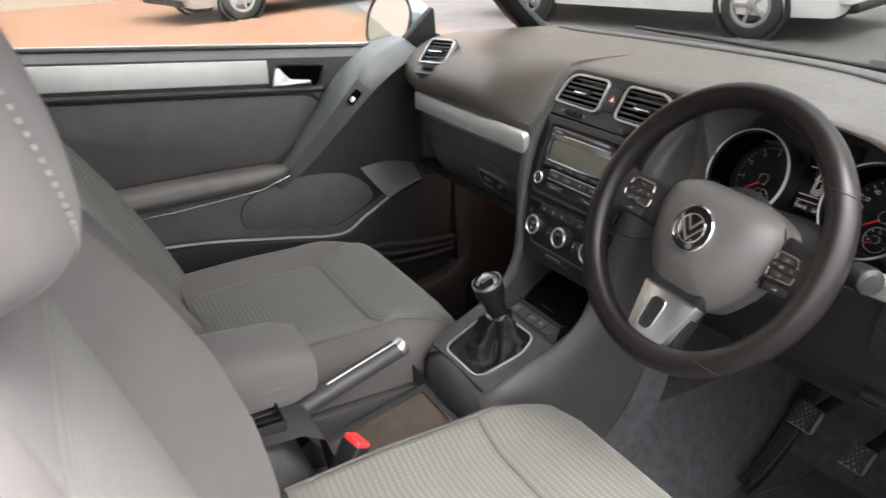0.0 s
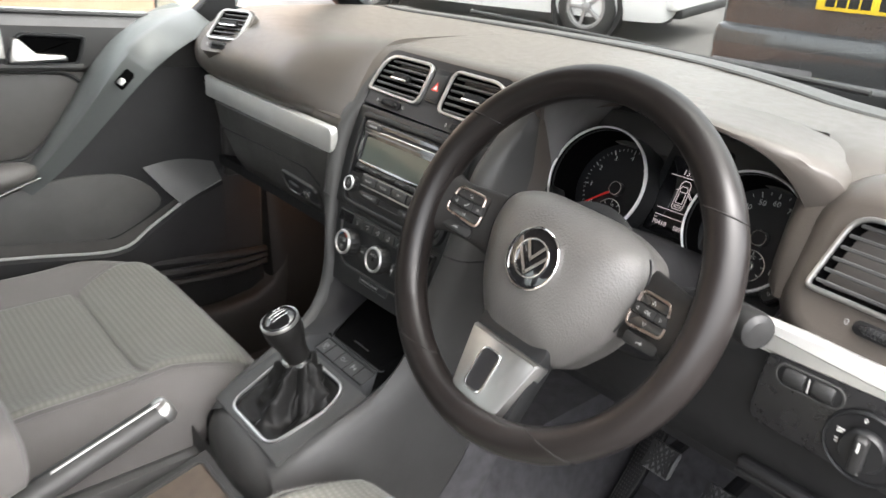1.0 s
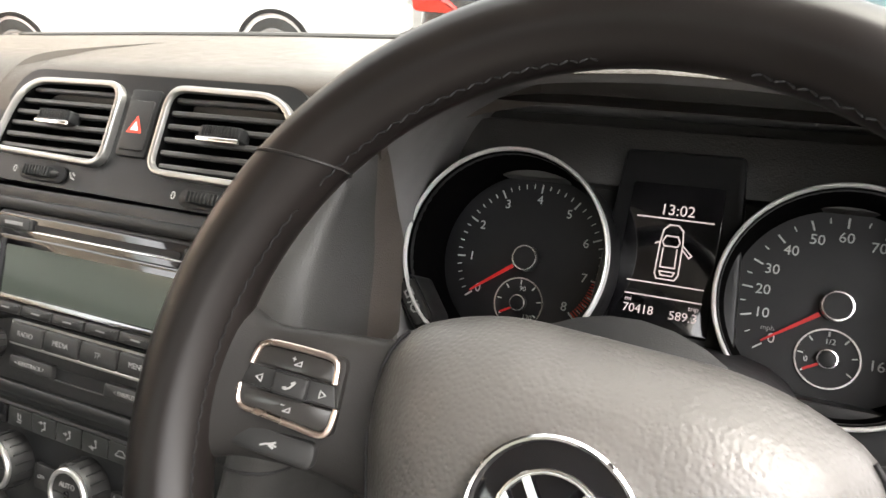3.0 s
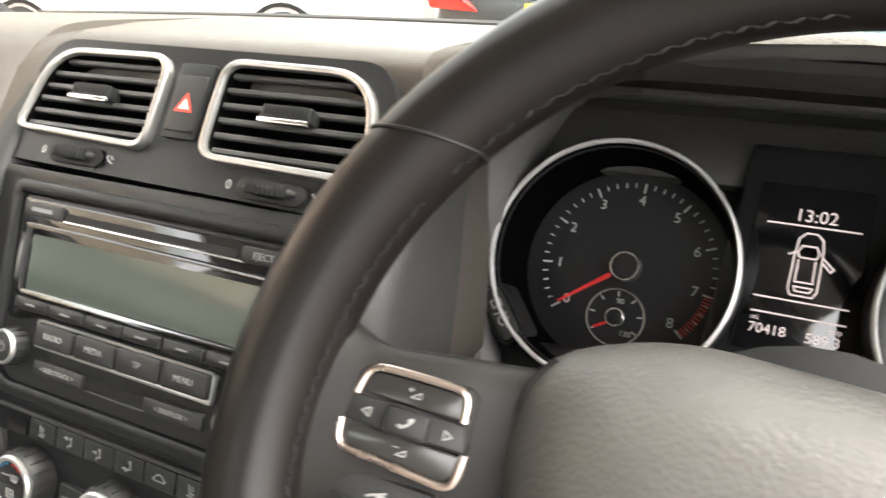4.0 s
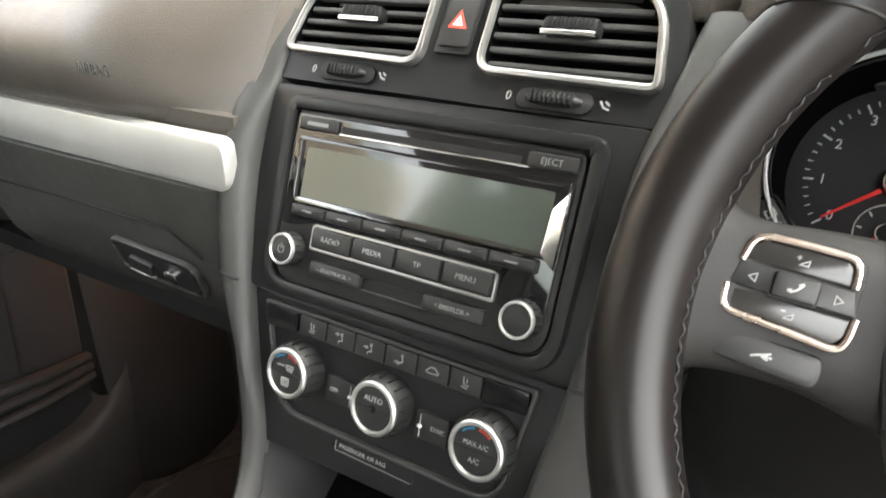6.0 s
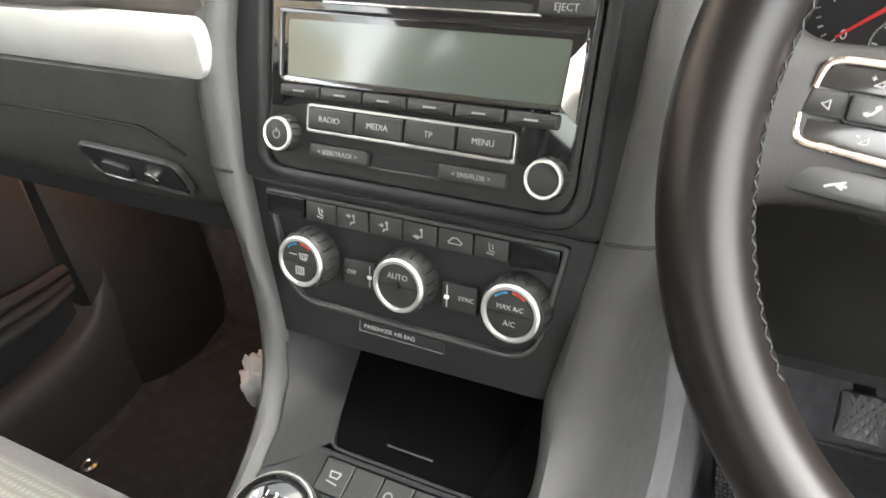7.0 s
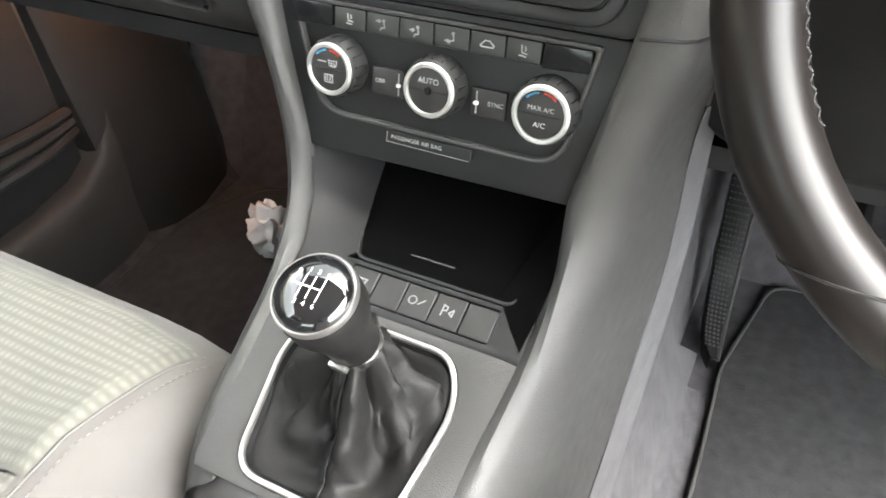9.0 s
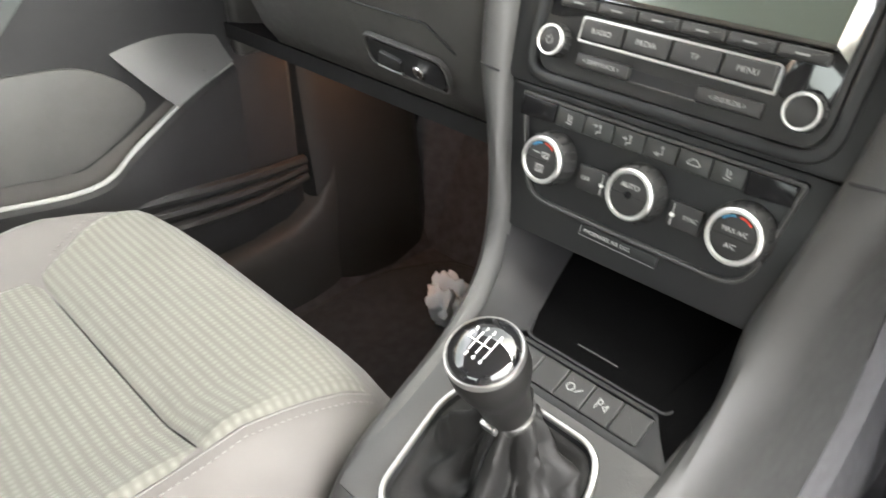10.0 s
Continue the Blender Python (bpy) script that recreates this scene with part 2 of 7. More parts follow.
BUTTON = material("button_plastic", (0.018, 0.018, 0.018), 0.44, mottle=0.15, mottle_scale=60, spec=0.32)
SILVER = material("silver_painted_trim", (0.56, 0.56, 0.54), 0.36, metal=0.65, grain=0.06, grain_scale=2500, mottle=0.06)
VRING = material("satin_vent_ring", (0.44, 0.44, 0.43), 0.30, metal=0.92, mottle=0.02, rough_var=0.02)
KICK = material("kick_panel_plastic", (0.021, 0.0205, 0.020), 0.5, grain=0.3, grain_scale=1100, mottle=0.12, kind="leather", spec=0.3)
LOWER = material("lower_dash_plastic", (0.036, 0.035, 0.033), 0.48, grain=0.3, grain_scale=1100, mottle=0.12, kind="leather")
CHROME = material("satin_chrome", (0.80, 0.80, 0.79), 0.20, metal=1.0, rough_var=0.07, mottle=0.05, mottle_scale=60)
BRIGHT = material("polished_chrome", (0.86, 0.86, 0.86), 0.08, metal=1.0, rough_var=0.04, mottle=0.04)
LEATHER = material("black_leather", (0.0085, 0.0083, 0.0082), 0.55, grain=0.3, grain_scale=1100, mottle=0.2, kind="leather", rough_var=0.08, spec=0.22)
RIMSKIN = material("worn_wheel_leather", (0.0088, 0.0073, 0.0069), 0.34, grain=0.03, grain_scale=1400, mottle=0.30, mottle_scale=9, rough_var=0.08, spec=0.27, kind="leather")
PAD = material("airbag_cover_plastic", (0.078, 0.0745, 0.071), 0.42, grain=0.5, grain_scale=560, mottle=0.08, kind="leather")
CLOTH = material("grey_seat_cloth", (0.088, 0.0825, 0.079), 0.92, grain=0.5, grain_scale=1500, mottle=0.07, mottle_scale=7, sheen=0.12)
RIB = ribbed("ribbed_seat_cloth", (0.122, 0.121, 0.106), (0.082, 0.081, 0.070), 0.0056, 0.0086, depth=0.45)
BINDING = material("mat_binding", (0.040, 0.039, 0.038), 0.9, grain=0.8, grain_scale=700, mottle=0.2)
STATUS = material("smoked_indicator_window", (0.006, 0.006, 0.007), 0.22, mottle=0.1, rough_var=0.03, spec=0.3)
KEYTOP = material("grey_key_plastic", (0.021, 0.022, 0.021), 0.38, mottle=0.08, mottle_scale=60, spec=0.35)
CARPET = material("dark_carpet", (0.023, 0.023, 0.0245), 0.98, grain=1.0, grain_scale=420, mottle=0.35, mottle_scale=60, sheen=0.2)
CARPET2 = material("grey_tunnel_carpet", (0.050, 0.049, 0.053), 0.98, grain=1.0, grain_scale=500, mottle=0.3, mottle_scale=50, sheen=0.2)
DOORSKIN = material("door_insert_vinyl", (0.072, 0.068, 0.064), 0.5, grain=0.3, grain_scale=900, mottle=0.15, kind="leather")
RUBBER = material("black_rubber", (0.02, 0.02, 0.02), 0.6, grain=0.3, grain_scale=600, mottle=0.2)
LCD = material("grey_lcd_glass", (0.055, 0.066, 0.056), 0.10, mottle=0.05, rough_var=0.03, coat=0.25)
WHITE = material("white_print", (0.72, 0.72, 0.70), 0.6, mottle=0.03)
KEYPRINT = material("dim_key_print", (0.19, 0.19, 0.19), 0.6, mottle=0.03)
KNOB = material("knob_leather", (0.0095, 0.0092, 0.009), 0.48, grain=0.2, grain_scale=1200, mottle=0.2, kind="leather", spec=0.2)
GREYPRINT = material("grey_print", (0.27, 0.27, 0.265), 0.6, mottle=0.03)
RED = material("red_plastic", (0.75, 0.03, 0.03), 0.45, mottle=0.06)
REDPRINT = material("red_print", (0.55, 0.05, 0.03), 0.6, mottle=0.03)
BLUEPRINT = material("blue_print", (0.05, 0.25, 0.45), 0.6, mottle=0.03)
DIAL = material("dial_black", (0.0048, 0.0048, 0.0058), 0.45, mottle=0.2)
NEEDLE = glow("lit_red_needle", (0.42, 0.015, 0.014), 0.03)
PIXEL = glow("lit_display_segments", (0.42, 0.36, 0.36), 0.085)
PAPER = material("white_tissue", (0.82, 0.85, 0.88), 0.9, grain=0.4, grain_scale=200, mottle=0.06)
PALETHREAD = material("pale_thread", (0.22, 0.20, 0.195), 0.8, mottle=0.1)
STITCH = material("grey_thread", (0.125, 0.119, 0.114), 0.8, mottle=0.1)
GLASS = clear_glass("window_glass", (0.80, 0.83, 0.81))
SCREEN = clear_glass("windscreen_glass", (0.70, 0.715, 0.70), 0.06)
HEADLINER = material("pale_headliner", (0.55, 0.54, 0.51), 0.95, grain=0.4, grain_scale=800, mottle=0.05)
METALPAD = material("pedal_rubber", (0.10, 0.10, 0.10), 0.5, grain=0.3, grain_scale=500, mottle=0.2)
BODYPAINT = material("teal_grey_car_paint", (0.10, 0.15, 0.16), 0.3, metal=0.4, coat=1.0, mottle=0.03)
MIRROR = material("mirror_silver", (0.55, 0.62, 0.64), 0.03, metal=1.0, rough_var=0.01, mottle=0.01)

# ---- ground ----
def paving_material():
    m = material("paved_yard", (0.062, 0.059, 0.057), 0.9, grain=1.0, grain_scale=60, mottle=0.25, mottle_scale=1.5)
    n, l = m.node_tree.nodes, m.node_tree.links
    p = n["Principled BSDF"]
    tc, sep = n.new("ShaderNodeTexCoord"), n.new("ShaderNodeSeparateXYZ")
    l.new(tc.outputs["Object"], sep.inputs["Vector"])
    br = n.new("ShaderNodeTexBrick")
    br.inputs["Scale"].default_value = 4.5
    br.inputs["Mortar Size"].default_value = 0.015
    br.inputs["Color1"].default_value = (0.205, 0.098, 0.054, 1)
    br.inputs["Color2"].default_value = (0.165, 0.080, 0.046, 1)
    br.inputs["Mortar"].default_value = (0.11, 0.07, 0.05, 1)
    l.new(tc.outputs["Object"], br.inputs["Vector"])
    edge = n.new("ShaderNodeMapRange")
    edge.inputs["From Min"].default_value, edge.inputs["From Max"].default_value = -2.2, -1.9
    edge.inputs["To Min"].default_value, edge.inputs["To Max"].default_value = 1, 0
    l.new(sep.outputs["X"], edge.inputs["Value"])
    far = n.new("ShaderNodeMapRange")
    far.inputs["From Min"].default_value, far.inputs["From Max"].default_value = 3.4, 3.9
    far.inputs["To Min"].default_value, far.inputs["To Max"].default_value = 1, 0
    l.new(sep.outputs["Y"], far.inputs["Value"])
    both = n.new("ShaderNodeMath")
    both.operation = "MULTIPLY"
    l.new(edge.outputs[0], both.inputs[0])
    l.new(far.outputs[0], both.inputs[1])
    mix = n.new("ShaderNodeMix")
    mix.data_type = "RGBA"
    l.new(both.outputs[0], mix.inputs["Factor"])
    l.new(p.inputs["Base Color"].links[0].from_socket, mix.inputs["A"])
    l.new(br.outputs["Color"], mix.inputs["B"])
    l.new(mix.outputs["Result"], p.inputs["Base Color"])
    return m


PAVING = paving_material()
bm = bmesh.new()
bmesh.ops.create_grid(bm, x_segments=8, y_segments=8, size=400)
YARD = Matrix.Rotation(radians(2.6), 4, "X")     # the yard climbs gently ahead of the car
solo("ground", bm, PAVING, "tarmac yard with orange brick paving beside the car", "ground", YARD, kind="structure")


# plain unseen wall beyond the paving, added to block low sky and tint reflections
def brick_material():
    m = material("orange_brick", (0.30, 0.13, 0.07), 0.85, grain=0.6, grain_scale=60, mottle=0.2, mottle_scale=1.2)
    n, l = m.node_tree.nodes, m.node_tree.links
    p, tc, mp = n["Principled BSDF"], n.new("ShaderNodeTexCoord"), n.new("ShaderNodeMapping")
    mp.inputs["Rotation"].default_value = (radians(90), 0, radians(90))
    br = n.new("ShaderNodeTexBrick")
    br.inputs["Scale"].default_value = 4.0
    br.inputs["Mortar Size"].default_value = 0.02
    br.inputs["Color1"].default_value = (0.34, 0.14, 0.07, 1)
    br.inputs["Color2"].default_value = (0.26, 0.105, 0.055, 1)
    br.inputs["Mortar"].default_value = (0.30, 0.24, 0.19, 1)
    l.new(tc.outputs["Object"], mp.inputs["Vector"])
    l.new(mp.outputs["Vector"], br.inputs["Vector"])
    l.new(br.outputs["Color"], p.inputs["Base Color"])
    return m


solo("unseen_wall_west", box(-16.3, -16.0, -22, 24, -1.2, 8.5, 0.02), brick_material(), "unseen orange brick wall added to block and tint light", "wall", kind="structure")


# ---- the car's own shell ----
def slab(points, thick, material_, name, parent, label="", direction=(0, 0, 1)):
    """A sheet of rows of points given a thickness."""
    d = Vector(direction) * thick
    top = points
    low = [[tuple(Vector(p) - d) for p in row] for row in points]
    n, m = len(points), len(points[0])
    bm = loft(top)
    loft([row for row in low], bm=bm)
    loft([top[0], low[0]], bm=bm)
    loft([top[-1], low[-1]], bm=bm)
    loft([[r[0] for r in top], [r[0] for r in low]], bm=bm)
    loft([[r[-1] for r in top], [r[-1] for r in low]], bm=bm)
    bmesh.ops.remove_doubles(bm, verts=bm.verts, dist=1e-6)
    return part(name, bm, material_, parent, label)


shell = thing("car_shell", "teal-grey car body around the cabin, driver's door wide open", "car body", kind="structure")
# floor pan: footwells and tunnel in one carpeted sheet
xs = [-0.74, -0.70, -0.66, -0.45, -0.22, -0.155, -0.13, -0.105, -0.08, 0.0, 0.08, 0.105, 0.13, 0.155, 0.18, 0.1999, 0.215, 0.25, 0.45, 0.66, 0.70, 0.74]
def floor_z(x, y):
    z = 0.25
    if abs(x) < 0.2:
        foot = 0.155 + 0.05 * (x > 0) * min(1, max(0, (0.36 - y) / 0.12)) * min(1, max(0, (y + 0.3) / 0.1))
        z += 0.22 * min(1, max(0, (foot - abs(x)) / (foot - 0.105)))
    if abs(x) > 0.66:
        z += 0.12 * min(1, (abs(x) - 0.66) / 0.06)
    if x < -0.2 and y > 0.43:
        z = min(z + (y - 0.43) * 2.2, max(z, 0.82))
    elif y > 0.53:
        z += (y - 0.53) * 1.25
    return z
rows = [[(x, y, floor_z(x, y)) for x in xs] for y in (-1.9, -1.2, -0.8, -0.4, -0.3, -0.2, -0.1, 0.1, 0.24, 0.3, 0.36, 0.43, 0.53, 0.6, 0.68, 0.8, 0.95)]
slab(rows, 0.05, CARPET2, "carpet", shell, "dark grey carpet over the floor pan")
# footwell end and sides under the dash
bm = box(-0.72, 0.72, 0.80, 0.86, 0.25, 1.0, 0.01)
part("bulkhead", bm, DARK, shell)
for s in (-1, 1):
    if s > 0:
        part("kick_panel", box(0.722, 0.78, 0.118, 0.82, 0.235, 1.0, 0.012), LOWER, shell)
    else:                                          # moulded panel that turns out towards the toe board
        rows = []
        for y, out in ((0.205, 0.030), (0.210, 0.012), (0.222, 0.004), (0.245, 0.0), (0.28, -0.004), (0.34, -0.006), (0.41, 0.0), (0.44, 0.012), (0.455, 0.03), (0.46, 0.06)):
            rows.append(smooth_path([(-0.668 - out, y, 0.250), (-0.676 - out, y, 0.36), (-0.690 - out, y, 0.50), (-0.700 - out, y, 0.64), (-0.706 - out, y, 0.80), (-0.712 - out, y, 0.99)], 3))
        slab([[tuple(p) for p in r] for r in rows], 0.03, KICK, "kick_panel", shell, "dark moulded kick panel", (1, 0, 0))
        rows = []
        for y, up, out in ((-1.0, 0, 0), (-0.5, 0, 0), (-0.1, 0, 0), (0.10, 0.002, 0), (0.16, 0.010, 0.0), (0.205, 0.035, 0.002), (0.235, 0.08, 0.006), (0.255, 0.14, 0.012)):
            rows.append(smooth_path([(-0.740 - out, y, 0.402 + up), (-0.700 - out, y, 0.398 + up), (-0.680 - out, y, 0.380 + up), (-0.672 - out, y, 0.33), (-0.668 - out, y, 0.26)], 3))
        slab([[tuple(p) for p in r] for r in rows], 0.02, SIDE, "sill_trim", shell, "grey plastic sill trim", (1, 0, 0))
        part("cowl_side", box(-0.80, -0.755, 0.38, 0.84, 0.24, 1.0, 0.012), DARK, shell)
    bm = box(min(s * 0.72, s * 0.80), max(s * 0.72, s * 0.80), -1.9, 0.12, 0.22, 0.37, 0.02)
    part("sill", bm, SIDE, shell)
# roof, pillars, rear
roof_rows = []
for y, half, z in ((0.02, 0.58, 1.43), (-0.3, 0.61, 1.475), (-0.8, 0.62, 1.49), (-1.3, 0.60, 1.46), (-1.75, 0.56, 1.40)):
    roof_rows.append([(half * k, y, z - 0.05 * abs(k) ** 3) for k in (-1, -0.8, -0.5, 0, 0.5, 0.8, 1)])
slab(roof_rows, 0.035, HEADLINER, "roof", shell, "pale roof lining")
for s in (-1, 1):
    part("windscreen_pillar", tube(smooth_path([(s * 0.785, 0.56, 0.99), (s * 0.745, 0.40, 1.10), (s * 0.665, 0.19, 1.28), (s * 0.58, 0.0, 1.41)], 5), 0.036, n=10, flat=0.8), DARK, shell)
    part("centre_pillar", tube([(s * 0.76, -1.0, 0.35), (s * 0.74, -1.0, 1.0), (s * 0.62, -1.02, 1.42)], 0.05, n=10), HEADLINER, shell)
    bm = box(min(s * 0.74, s * 0.80), max(s * 0.74, s * 0.80), -2.3, -1.0, 0.3, 1.02, 0.02)
    part("rear_side_panel", bm, SIDE, shell)
    part("rear_pillar", tube([(s * 0.70, -2.2, 1.0), (s * 0.57, -1.75, 1.40)], 0.09, n=10), HEADLINER, shell)
bm = box(-0.74, 0.74, -2.36, -2.30, 0.3, 1.0, 0.02)
part("tailgate", bm, DARK, shell)
rows = [[(x * w, y, z) for x in (-1, -0.5, 0, 0.5, 1)] for y, z, w in ((-2.33, 1.0, 0.66), (-2.10, 1.25, 0.58), (-1.95, 1.40, 0.52))]
slab(rows, 0.004, GLASS, "rear_window", shell, "sloping rear window", (0, -0.5, 0.85))
for s in (-1, 1):
    rows = [[(s * x, y, z) for y in (-2.05, -1.7, -1.06)] for x, z in ((0.76, 1.02), (0.70, 1.2), (0.61, 1.40))]
    slab(rows, 0.004, GLASS, "rear_side_window", shell, direction=(s, 0, 0))
part("rear_roof", box(-0.60, 0.60, -1.96, -1.70, 1.40, 1.44, 0.01), HEADLINER, shell)
bm = box(-0.55, 0.55, -1.62, -1.48, 0.35, 1.02, 0.05)
part("rear_bench_back", bm, CLOTH, shell)
bm = box(-0.60, 0.60, -1.60, -1.05, 0.36, 0.58, 0.06)
part("rear_bench_cushion", bm, CLOTH, shell)
# bonnet and scuttle ahead of the windscreen
rows = [[(x, y, z - 0.10 * (abs(x) / 0.8) ** 3) for x in (-0.76, -0.6, -0.35, 0, 0.35, 0.6, 0.76)] for y, z in ((0.98, 0.97), (1.25, 0.94), (1.6, 0.87), (1.85, 0.76), (1.92, 0.6), (1.92, 0.3))]
slab(rows, 0.02, BODYPAINT, "bonnet", shell)
rows = [[(x, y, z) for x in (-0.72, -0.4, 0, 0.4, 0.72)] for y, z in ((0.38, 0.985), (0.53, 0.988), (0.70, 0.980), (0.84, 0.965), (0.98, 0.955))]
slab(rows, 0.02, DARK, "scuttle", shell)
part("wiper", tube(smooth_path([(-0.60, 0.70, 1.036), (-0.2, 0.72, 1.026), (0.3, 0.72, 1.012)], 5), 0.005, n=8), RUBBER, shell)
# windscreen
foot = (0.53, 0.58, 0.60, 0.59, 0.50, 0.43)
rows = [[(x * 0.74, y, 1.005) for x, y in zip((-1, -0.6, -0.2, 0.2, 0.6, 1), foot)]]
rows += [[(x * w, y - 0.08 * abs(x) ** 2, z) for x in (-1, -0.6, -0.2, 0.2, 0.6, 1)] for y, z, w in ((0.42, 1.145, 0.70), (0.24, 1.275, 0.645), (0.06, 1.40, 0.59))]
slab(rows, 0.004, SCREEN, "windscreen", shell, "clear laminated windscreen", (0, 0.5, 0.85))

# ---- dashboard ----
dash = thing("dashboard", "charcoal grained plastic dashboard with silver trim strips", "dashboard")


def dash_edge(x):
    """Where the padded top ends under the windscreen's foot."""
    return 0.535 - 0.75 * min(0.4, max(0.0, x)) ** 2 - 0.2 * max(0.0, x - 0.4)


def dash_tail(x):
    """From the crown almost level to that edge, then down behind it."""
    k = (dash_edge(x) - 0.2) / 0.335
    return [(0.2 + (y - 0.2) * k, z) for y, z in ((0.28, 1.0600), (0.38, 1.0580), (0.47, 1.0545), (0.525, 1.0505), (0.540, 1.043), (0.548, 0.985))]


def dash_top_row(x):
    """Section of the padded top from its rolled front edge to the windscreen, at x."""
    ax = abs(x)
    bend = 0.05 * max(0.0, (ax - 0.5) / 0.2) ** 2          # ends sweep away to the doors
    drop = 0.012 * (ax / 0.7) ** 2
    mid = [(0.124, 1.046), (0.128, 1.0515), (0.136, 1.0555), (0.15, 1.0575)]
    left = [(0.018, 0.990), (0.026, 1.010), (0.056, 1.033), (0.095, 1.051)]
    inn = [(0.060, 0.962), (0.080, 1.000), (0.102, 1.034), (0.125, 1.052)]
    under = [(0.240, 1.052), (0.245, 1.054), (0.25, 1.056), (0.255, 1.058)]      # tucked in below the hood
    right = [(0.088, 0.955), (0.097, 0.985), (0.112, 1.026), (0.145, 1.052)]
    def mix(a, b, t):
        t = min(1, max(0, t))
        t = t * t * (3 - 2 * t)
        return [(p[0] * (1 - t) + q[0] * t, p[1] * (1 - t) + q[1] * t) for p, q in zip(a, b)]
    if x < -0.148:
        lip = mix(left, inn, (x + 0.27) / 0.12)[:]
    elif x < 0.148:
        lip = mid
    else:
        lip = mix(under, right, (x - 0.430) / 0.055)
    tail = [(0.20, 1.0590)] + dash_tail(x)
    return [(x, y + bend, z - drop) for y, z in lip + tail]


def lerp_rows(a, b, t):
    return [tuple(Vector(p) * (1 - t) + Vector(q) * t) for p, q in zip(a, b)]


# passenger side: one padded skin from under its overhang over the front edge to the windscreen
def pad_row(x):
    ax = abs(x)
    bend = 0.05 * max(0.0, (ax - 0.5) / 0.2) ** 2
    out = [(0.0435, 0.912), (0.0425, 0.939), (0.033, 0.9475), (0.0225, 0.955), (0.0175, 0.968), (0.0178, 0.988), (0.027, 1.010), (0.056, 1.034), (0.095, 1.052)]
    inn = [(0.0440, 0.912), (0.0470, 0.932), (0.0525, 0.948), (0.0570, 0.957), (0.0625, 0.968), (0.0735, 0.988), (0.0850, 1.008), (0.1030, 1.034), (0.1260, 1.0525)]
    t = min(1.0, max(0.0, (x + 0.300) / 0.145))
    t = t * t * (3 - 2 * t)
    sec = [(p[0] * (1 - t) + q[0] * t, p[1] * (1 - t) + q[1] * t) for p, q in zip(out, inn)]
    sec += [(0.15, 1.0600), (0.20, 1.0610)] + dash_tail(x)
    return [(x, y + bend, z - 0.012 * (ax / 0.7) ** 2 * min(1, max(0, (z - 0.95) / 0.06))) for y, z in smooth_path(sec, 3)]


xs = [-0.70, -0.67, -0.64, -0.61, -0.58, -0.54, -0.49, -0.43, -0.37, -0.32] + [-0.30 + 0.0145 * k for k in range(1, 11)] + [-0.1475]
slab([pad_row(x) for x in xs], 0.012, DASH, "passenger_pad", dash, "padded charcoal dash top", direction=(0, -0.7, 0.7))

rows = [[(-0.1475, *p[1:]) for p in dash_top_row(-0.149)]]
c0, c1 = dash_top_row(-0.149), dash_top_row(0.0)
rows += [[(x, *p[1:]) for p in lerp_rows(c0, c1, t)] for x, t in ((-0.140, 0.3), (-0.130, 0.75), (-0.118, 0.97))]
rows += [dash_top_row(x) for x in (-0.10, -0.05, 0.0, 0.05, 0.10, 0.14, 0.149)]
rows += [[(x, *p[1:]) for p in lerp_rows(dash_top_row(0.14), dash_top_row(0.26), t)] for x, t in ((0.155, 0.0), (0.165, 0.005), (0.175, 0.03), (0.185, 0.12), (0.195, 0.34), (0.205, 0.62), (0.217, 0.84), (0.23, 0.96))]
rows += [dash_top_row(x) for x in (0.26, 0.31, 0.36, 0.42, 0.435, 0.446, 0.456, 0.466, 0.476, 0.488)]
rows += [dash_top_row(x) for x in (0.505, 0.52, 0.56, 0.62, 0.66, 0.70)]
slab(rows, 0.02, DASH, "top_pad", dash, "padded charcoal dash top")
rows = []
for k in range(29):
    x = -0.66 + 1.22 * k / 28
    e = dash_edge(x) + 0.05 * max(0.0, (abs(x) - 0.5) / 0.2) ** 2
    d = 0.012 * (abs(x) / 0.7) ** 2
    rows.append([(x, e - 0.075, 1.0570 - d), (x, e - 0.072, 1.0592 - d), (x, e - 0.045, 1.0582 - d), (x, e - 0.012, 1.0550 - d), (x, e - 0.006, 1.0500 - d)])
slab(rows, 0.006, LOWER, "defroster_panel", dash, "darker panel along the foot of the windscreen")
# recess behind the silver strip
rows = [[(x, 0.044 + 0.05 * max(0.0, (abs(x) - 0.5) / 0.2) ** 2, z) for z in (0.955, 0.935, 0.912, 0.900)] for x in (-0.69, -0.62, -0.56, -0.4, -0.25, -0.148)]
slab(rows, 0.012, DASH, "strip_backing", dash, direction=(0, -1, 0))

def strip_profile(x0, x1, y, z0, z1, rnd, name, slope=0.0):
    o = rpoly([(x0, z0), (x1, z0 + slope), (x1, z1 + slope), (x0, z1)], rnd, 6)
    bm = prism(o, 0, 0.012, 0.004)
    m = Matrix(((1, 0, 0, 0), (0, 0, -1, y + 0.012), (0, 1, 0, 0), (0, 0, 0, 1)))
    return part(name, moved(bm, m), SILVER, dash, "brushed silver trim strip")


strip_profile(-0.572, -0.1425, 0.0265, 0.9070, 0.9455, [0.004, 0.011, 0.011, 0.004], "trim_strip", -0.002)
strip_profile(0.445, 0.68, 0.052, 0.893, 0.921, [0.003, 0.004, 0.004, 0.003], "trim_strip", 0.004)

lettering("AIRBAG", 0.012, -0.258, 0.986, 0.0, SIDE, dash, name="embossed_lettering").matrix_local = Matrix.Translation((-0.258, 0.0155, 0.982)) @ frame_at((0, 0, 0), -4)
